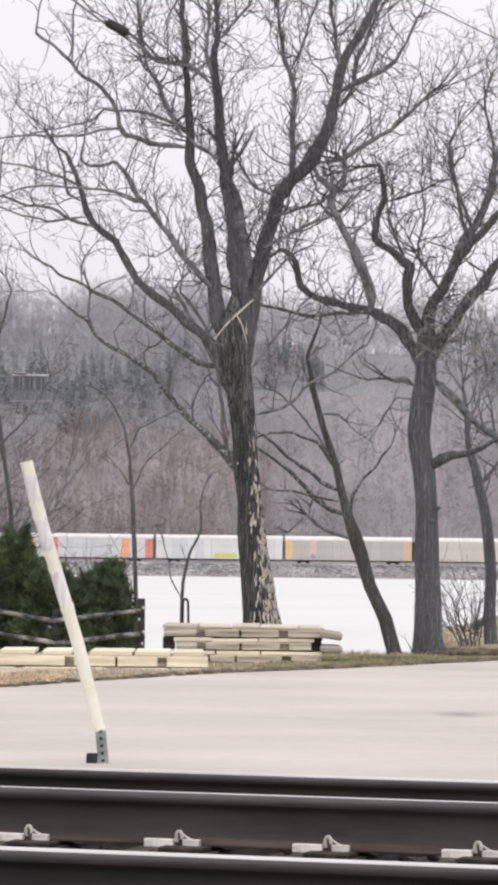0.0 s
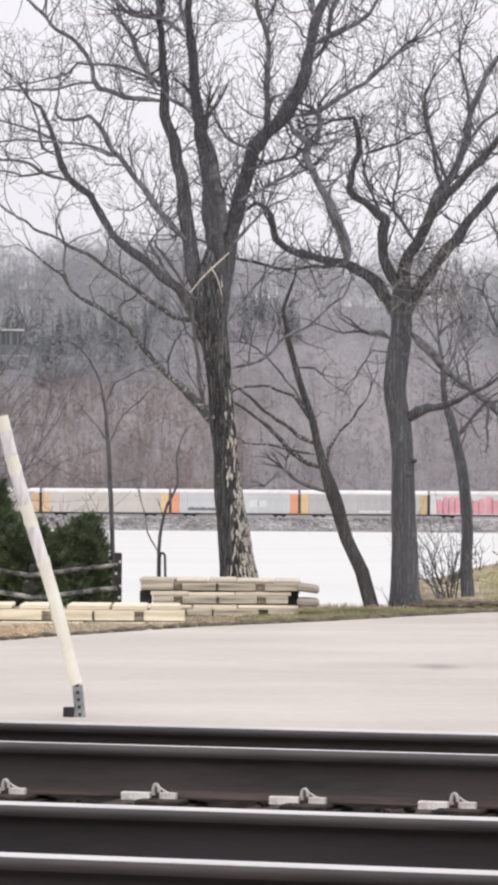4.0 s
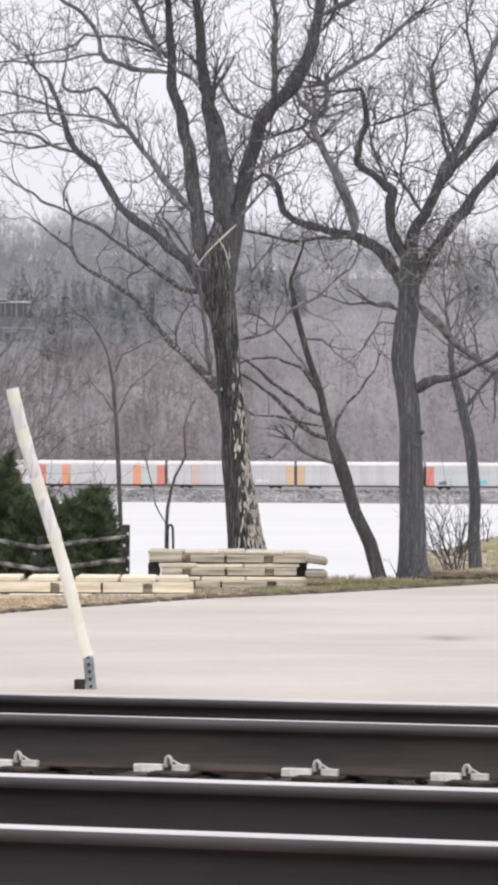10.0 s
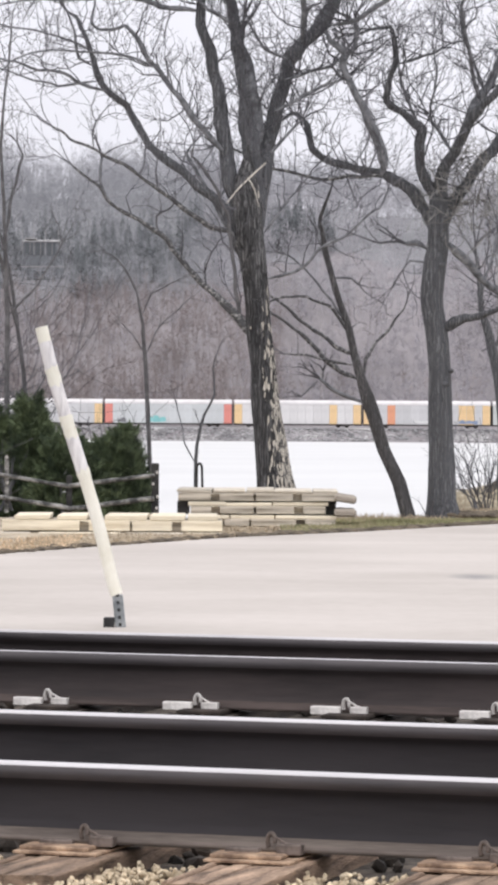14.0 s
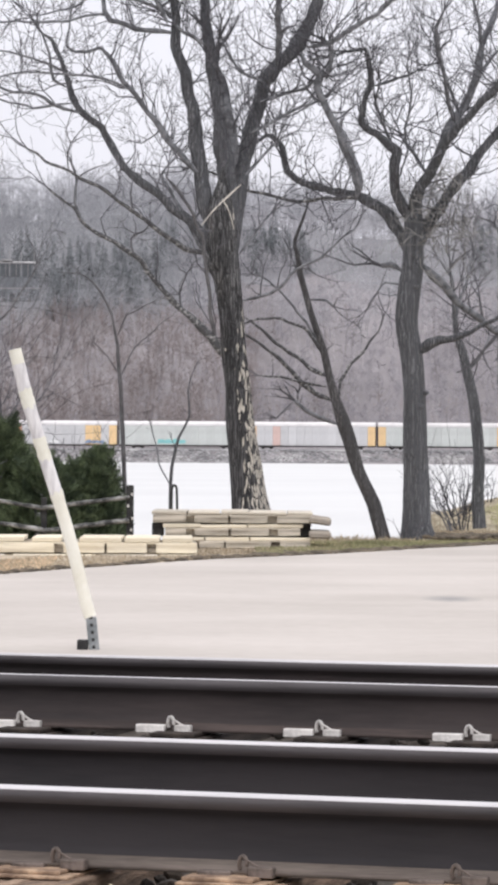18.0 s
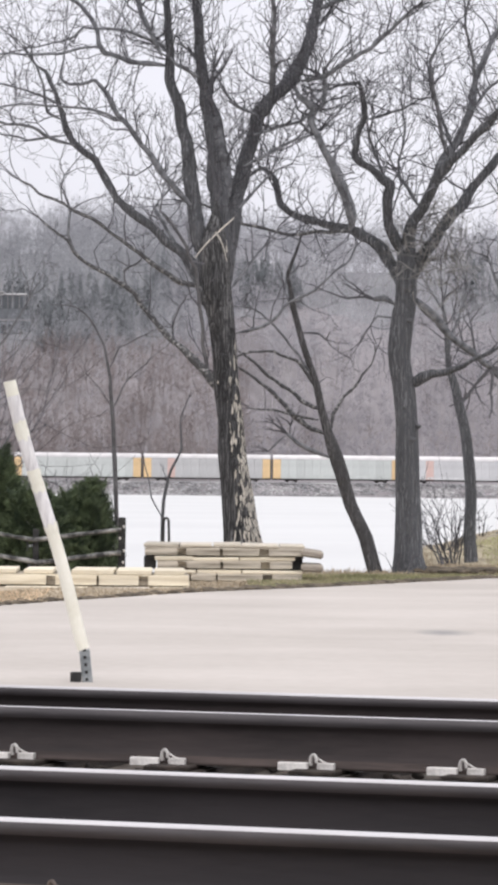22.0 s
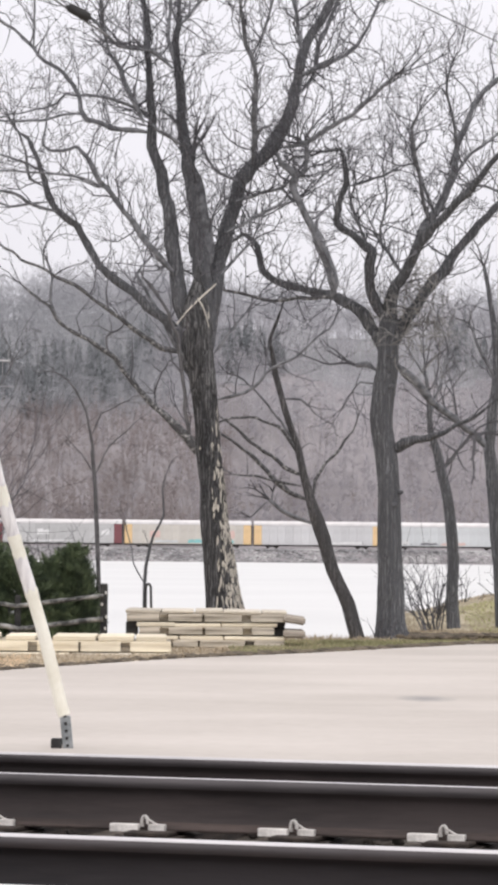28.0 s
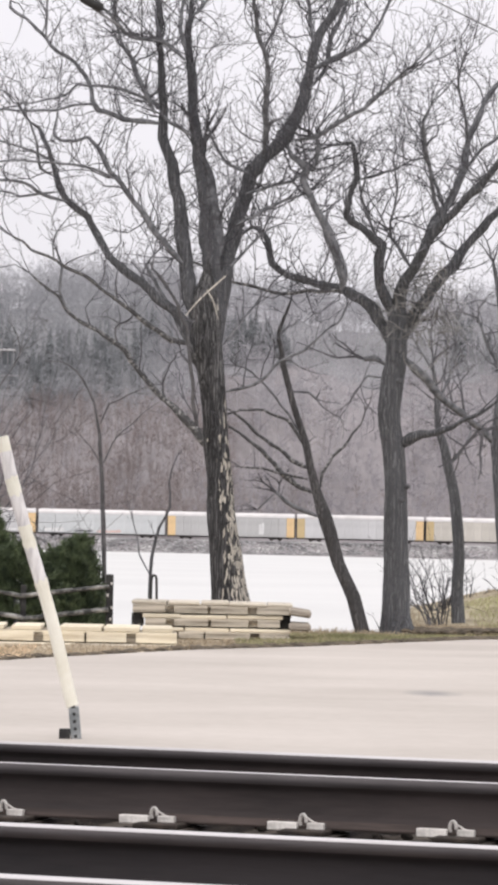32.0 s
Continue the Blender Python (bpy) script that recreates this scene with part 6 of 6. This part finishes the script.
def conifers(count, xr, yr, seed):
    """Ragged far conifers made of drooping sprays."""
    rng = random.Random(seed)
    v, f = [], []
    for _ in range(count):
        x, y = rng.uniform(*xr), rng.uniform(*yr)
        y += 45 * noise.noise(Vector((x * 0.06, seed, 4)))
        if -64 < x < -45 and y < 1004:
            continue
        z, h = ground_z(x, y), rng.uniform(6, 15)
        for _ in range(240):
            t = rng.uniform(0.12, 1)
            r = h * 0.2 * (1.04 - t) * rng.uniform(0.5, 1.15)
            a = rng.uniform(0, 6.28)
            c = Vector((x, y, z + h * t))
            e = c + Vector((math.cos(a) * r, math.sin(a) * r, -0.25 * r))
            s = Vector((-math.sin(a), math.cos(a), 0)) * 0.17 * r
            n = len(v)
            v += [c, e - s, e + Vector((0, 0, -0.5)), e + s]
            f.append((n, n + 1, n + 2, n + 3))
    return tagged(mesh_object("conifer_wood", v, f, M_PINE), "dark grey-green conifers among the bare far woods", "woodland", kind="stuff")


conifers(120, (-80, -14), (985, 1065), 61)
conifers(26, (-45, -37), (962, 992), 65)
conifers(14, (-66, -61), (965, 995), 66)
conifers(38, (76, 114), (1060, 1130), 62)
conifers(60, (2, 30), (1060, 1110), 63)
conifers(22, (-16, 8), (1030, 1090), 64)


# ---- house on the far slope ----
def house():
    base = new("house")
    base.location = (-54.5, 1000, 37.3)
    part("wall", box_bm(9.4, 7, 13.5), M_HOUSE, base)
    part("lower_storey", box_bm(11.6, 3, 6.2, (0.6, -4.6, 3.1), 0.05), M_HOUSE, base)
    part("balcony", box_bm(11.9, 2.2, 0.35, (0.6, -5.2, 6.4), 0.04), M_ROOF, base, "pale balcony edge")

    def slab(name, x0, x1, y0, y1, z0, rise, label):
        bm = bmesh.new()
        prof = [(y0, z0), (y1, z0), (y1, z0 + 0.25), (y0 + 4.5, z0 + rise), (y0, z0 + 0.3)]
        vs = [bm.verts.new((x, y, z)) for x in (x0, x1) for y, z in prof]
        bm.faces.new(vs[:5])
        bm.faces.new(list(reversed(vs[5:])))
        for k in range(5):
            bm.faces.new((vs[k], vs[5 + k], vs[5 + (k + 1) % 5], vs[(k + 1) % 5]))
        bmesh.ops.recalc_face_normals(bm, faces=bm.faces)
        part(name, bm, M_ROOF, base, label)

    slab("roof", -5.1, 5.1, -3.9, 3.9, 13.5, 0.8, "pale roof edge")
    slab("dormer_roof", -4.3, -1.4, -3.7, 3.0, 14.3, 0.6, "pale raised roof piece")
    tall = slab_mesh("window", 2.3, 0.12, 3.4, 0.03, M_GLASS)
    low = slab_mesh("window", 1.5, 0.12, 2.2, 0.03, M_GLASS)
    frame_bar = slab_mesh("window_bar", 0.12, 0.14, 3.4, 0.01, M_ROOF)
    for x in (-3.2, -0.3, 2.9):
        shared("window", tall, base, pose(x, -3.53, 9.9))
        shared("window_bar", frame_bar, base, pose(x + 0.25, -3.58, 9.9))
    for x in (-3.7, -0.9, 1.0, 4.6):
        shared("window", low, base, pose(x, -6.13, 3.3))
    post = slab_mesh("post", 0.16, 0.16, 6.9, 0.01, M_ROOF)
    for x in (-4.9, -1.8, 1.4, 4.9):
        shared("post", post, base, pose(x, -5.9, 10.0))
    tagged(base, "slate-grey house with a pale roof among the far trees", "house")


house()

# ---- freight train ----
CAR, PITCH_M, TRAIN_Y = 27.65, 28.226, 790.0


def paint(name, c, rough=0.65):
    return material(name, tuple(q * 0.92 for q in c), tuple(min(0.85, q * 1.06) for q in c), rough, scale=0.5, fine=5, bump=0.08, per_object=0.06)


# train paints are lightened: distance haze is mixed into the colours
WHITE, PALE, GREY, TAN = paint("white_car", (0.70, 0.69, 0.69)), paint("pale_grey_car", (0.60, 0.60, 0.61)), paint("galvanised_car", (0.50, 0.50, 0.50)), paint("tan_grey_car", (0.50, 0.48, 0.455))
BLUE, TEAL, CREAM = paint("blue_grey_car", (0.60, 0.622, 0.632)), paint("sea_grey_car", (0.575, 0.602, 0.585)), paint("cream_car", (0.60, 0.57, 0.52))
AMBER, YELLOW, ORANGE, RED, MAROON, SAND = paint("amber_end", (0.72, 0.51, 0.33)), paint("hazed_yellow_end", (0.78, 0.56, 0.31)), paint("orange_end", (0.78, 0.36, 0.22)), paint("red_end", (0.70, 0.26, 0.22)), paint("maroon_end", (0.20, 0.07, 0.08)), paint("sand_end", (0.58, 0.45, 0.25))
PINK, LIME, CYAN, NAVY, CHALK = paint("pink_spray", (0.75, 0.36, 0.40)), paint("lime_spray", (0.60, 0.62, 0.2)), paint("cyan_spray", (0.25, 0.55, 0.55)), paint("blue_spray", (0.27, 0.35, 0.5)), paint("white_spray", (0.74, 0.74, 0.74))
INK, ROSE, ROOFING = paint("hazed_dark_spray", (0.2, 0.2, 0.215)), paint("rose_panel", (0.68, 0.50, 0.455)), paint("white_car_roof", (0.67, 0.65, 0.65))
SILL = material("dark_car_underframe", (0.03, 0.028, 0.028), (0.07, 0.06, 0.058), 0.8, scale=1, fine=8, bump=0.1)
# side colour; end colours left and right; extra panels (from, to, colour); spray (from, to, low, high, colour)
CARS = {
    -3: (PALE, YELLOW, SAND, [], []),
    -2: (PALE, ORANGE, RED, [(0.19, 0.24, RED), (0.73, 0.79, ORANGE)], []),
    -1: (WHITE, WHITE, WHITE, [(0.12, 0.22, BLUE), (0.33, 0.37, BLUE)], [(0.46, 0.64, 0.02, 0.36, LIME)]),
    0: (TAN, YELLOW, AMBER, [(0.17, 0.23, ROSE)], [(0.2, 0.24, 0.03, 0.3, NAVY)]),
    1: (CREAM, AMBER, YELLOW, [], []),
    2: (BLUE, ORANGE, ORANGE, [], [(0.13, 0.36, 0.1, 0.3, INK), (0.62, 0.75, 0.3, 0.7, CHALK)]),
    3: (GREY, YELLOW, SAND, [], [(0.46, 0.7, 0.04, 0.2, CHALK)]),
    4: (WHITE, WHITE, WHITE, [], [(0.05, 0.43, 0.02, 0.97, PINK), (0.44, 0.89, 0.02, 0.95, PINK)]),
    5: (PALE, RED, RED, [(0.17, 0.24, ORANGE), (0.73, 0.8, ORANGE), (0.81, 0.89, TEAL)], []),
    6: (PALE, WHITE, AMBER, [(0.16, 0.22, ROSE)], [(0.7, 0.8, 0.1, 0.3, CHALK)]),
    7: (PALE, AMBER, YELLOW, [], []),
    8: (BLUE, RED, RED, [], [(0.33, 0.48, 0.03, 0.4, CYAN), (0.1, 0.16, 0.02, 0.25, INK)]),
    9: (WHITE, YELLOW, YELLOW, [(0.17, 0.24, YELLOW), (0.75, 0.82, YELLOW)], []),
    10: (PALE, YELLOW, YELLOW, [(0.21, 0.28, ORANGE), (0.75, 0.86, YELLOW)], [(0.4, 0.54, 0.03, 0.2, CHALK), (0.75, 0.9, 0.02, 0.24, NAVY)]),
    11: (TEAL, TEAL, TEAL, [], [(0.3, 0.52, 0.04, 0.3, CYAN)]),
    12: (PALE, AMBER, YELLOW, [(0.18, 0.25, ROSE)], []),
    13: (TEAL, YELLOW, YELLOW, [], []),
    14: (GREY, YELLOW, YELLOW, [(0.2, 0.26, ROSE)], []),
    15: (TEAL, YELLOW, YELLOW, [], [(0.3, 0.75, 0.02, 0.2, TEAL)]),
    16: (PALE, YELLOW, YELLOW, [(0.18, 0.25, ROSE)], [(0.2, 0.55, 0.02, 0.14, CHALK)]),
    17: (GREY, MAROON, MAROON, [], [(0.33, 0.43, 0.4, 0.75, CHALK), (0.84, 0.9, 0.4, 0.7, CHALK), (0.3, 0.6, 0.03, 0.16, CHALK)]),
    18: (CREAM, YELLOW, YELLOW, [], [(0.2, 0.28, 0.3, 0.75, ROSE), (0.8, 0.87, 0.25, 0.8, ROSE), (0.5, 0.86, 0.03, 0.25, CYAN), (0.24, 0.42, 0.03, 0.2, BLUE)]),
    19: (PALE, YELLOW, YELLOW, [], [(0.5, 0.85, 0.03, 0.18, CHALK)]),
    20: (BLUE, BLUE, BLUE, [], [(0.3, 0.43, 0.02, 0.18, INK), (0.46, 0.65, 0.02, 0.18, ROSE), (0.05, 0.2, 0.04, 0.25, CHALK)]),
    21: (GREY, YELLOW, YELLOW, [(0.3, 0.34, PALE)], [(0.72, 0.76, 0.1, 0.8, CHALK)]),
    22: (PALE, SAND, YELLOW, [], []),
    23: (CREAM, SAND, YELLOW, [], []),
}


def car_meshes():
    """Shared shapes of the cars: core, roof, sill, truck, wheel."""
    core = slab_mesh("body", CAR - 0.3, 2.7, 4.55, 0.04, PALE)
    bm = bmesh.new()
    prof = [(-1.56, 0.0), (-1.5, 0.45), (-1.15, 0.8), (-0.5, 0.98), (0.5, 0.98), (1.15, 0.8), (1.5, 0.45), (1.56, 0.0)]
    a = [bm.verts.new((-CAR / 2, y, z)) for y, z in prof]
    b = [bm.verts.new((CAR / 2, y, z)) for y, z in prof]
    bm.faces.new(a)
    bm.faces.new(list(reversed(b)))
    for k in range(8):
        bm.faces.new((a[k], b[k], b[(k + 1) % 8], a[(k + 1) % 8]))
    bmesh.ops.recalc_face_normals(bm, faces=bm.faces)
    roof = bpy.data.meshes.new("roof")
    bm.to_mesh(roof)
    bm.free()
    roof.materials.append(ROOFING)
    sill = slab_mesh("underframe", CAR + 0.3, 2.4, 0.45, 0.03, SILL)
    truck = slab_mesh("truck_frame", 2.9, 2.2, 0.35, 0.08, SILL)
    bm = bmesh.new()
    bmesh.ops.create_cone(bm, cap_ends=True, segments=16, radius1=0.42, radius2=0.42, depth=0.13, matrix=Matrix.Rotation(radians(90), 4, 'X'))
    wheel = bpy.data.meshes.new("wheel")
    bm.to_mesh(wheel)
    bm.free()
    wheel.materials.append(SILL)
    return core, roof, sill, truck, wheel


CORE, ROOF_ME, SILL_ME, TRUCK, WHEEL = car_meshes()
# added dark block, stands in for the shade in the gap between cars
GAP_SHADE = slab_mesh("end_gap_shade", 0.2, 2.5, 4.1, 0.03, SILL)
PANELS = {}


def panel_mesh(width, mat):
    key = (round(width, 2), mat.name)
    if key not in PANELS:
        PANELS[key] = slab_mesh("side_panel", width, 0.08, 4.25, 0.02, mat)
    return PANELS[key]


def autorack(k, spec):
    side, left, right, panels, sprays = spec
    base = new("autorack_car")
    shared("body", CORE, base, pose(0, 0, 0.85))
    shared("roof", ROOF_ME, base, pose(0, 0, 5.0))
    shared("underframe", SILL_ME, base, pose(0, 0, 0.5))
    # both ends get the block that darkens the coupling gap
    for ex in (-CAR / 2 - 0.11, CAR / 2 + 0.11):
        shared("end_gap_shade", GAP_SHADE, base, pose(ex, 0, 0.9))
    for tx in (-9.8, 9.8):
        tr = new("truck", TRUCK)
        tr.parent = base
        tr.matrix_basis = pose(tx, 0, 0.3)
        for wx0 in (-0.9, 0.9):
            for wy0 in (-0.75, 0.75):
                shared("wheel", WHEEL, tr, pose(wx0, wy0, 0.12))
    n = 16
    w = CAR / n
    for i in range(n):
        u = (i + 0.5) / n
        mat = side
        if i == 0:
            mat = left
        if i == n - 1:
            mat = right
        for a, b, c in panels:
            if a <= u <= b or abs((a + b) / 2 - u) <= 0.5 / n:
                mat = c
        shared("side_panel", panel_mesh(w - 0.06, mat), base, pose(-CAR / 2 + w * (i + 0.5), -1.42, 0.8))
    rng = random.Random(k)
    for a, b, lo, hi, c in sprays:
        # letters of a spray piece as uneven lozenges
        m = max(2, int((b - a) * 22))
        for j in range(m):
            cx = -CAR / 2 + CAR * (a + (b - a) * (j + 0.5) / m)
            hw = CAR * (b - a) / m * 0.57
            z0, z1 = 0.9 + 4.2 * lo, 0.9 + 4.2 * (lo + (hi - lo) * rng.uniform(0.75, 1.0))
            bm = bmesh.new()
            ring = [(cx - hw * rng.uniform(.8, 1), z0), (cx + hw * rng.uniform(.8, 1), z0 + rng.uniform(0, .15)), (cx + hw, (z0 + z1) / 2), (cx + hw * rng.uniform(.5, 1), z1), (cx - hw * rng.uniform(.5, 1), z1 - rng.uniform(0, .2)), (cx - hw * rng.uniform(.7, 1), (z0 + z1) / 2)]
            fr = [bm.verts.new((x, -1.475, z)) for x, z in ring]
            bk = [bm.verts.new((x, -1.455, z)) for x, z in ring]
            bm.faces.new(fr)
            for q in range(6):
                bm.faces.new((fr[q], bk[q], bk[(q + 1) % 6], fr[(q + 1) % 6]))
            bmesh.ops.recalc_face_normals(bm, faces=bm.faces)
            part("spray_paint", bm, c, base)
            if c is PINK and j < m - 1:
                part("spray_outline", box_bm(0.18, 0.02, (z1 - z0) * 0.9, (cx + hw, -1.49, z0)), INK, base)
    words = {AMBER: "amber", ORANGE: "orange", YELLOW: "yellow", RED: "red", MAROON: "maroon", SAND: "sand-coloured", WHITE: "white", TEAL: "sea-grey", BLUE: "blue-grey"}
    tones = {WHITE: "white", PALE: "pale grey", GREY: "galvanised grey", TAN: "tan-grey", BLUE: "blue-grey", TEAL: "sea-grey", CREAM: "cream"}
    extra = ", sprayed paint below" if sprays else ""
    tagged(base, f"{tones[side]} car-carrier wagon with {words[left]} ends{extra}", "freight car", group="cars of the passing train")
    return base


TRAIN = {k: autorack(k, spec) for k, spec in CARS.items()}
bed = mesh_object("rail_bed", [(x, y, z) for x in (-2000, 2000) for y, z in ((785.6, 0.0), (787.4, 0.28), (792.6, 0.28), (794.5, 0.0))], [(0, 4, 5, 1), (1, 5, 6, 2), (2, 6, 7, 3)], M_RIPRAP)
tagged(bed, "dark stony bed of the far railway line", "track bed", kind="structure")


def motions():
    """The train runs to the left along the far shore."""
    drift = ((0, -0.4), (3, -0.12), (7, -0.45), (10, -0.4), (13, -0.4), (16, -0.1), (19, -0.12), (22, -0.87), (25, -0.5), (26.5, 0.2), (29, 0.6), (32, 1.1))
    for k, car in TRAIN.items():
        rows = []
        for t, off in drift:
            x = 13.149 + PITCH_M * (k + 0.5) - 19.131 * t + off
            rows.append((t, pose(x, TRAIN_Y, 0.28)))
        walk(car, rows)


motions()
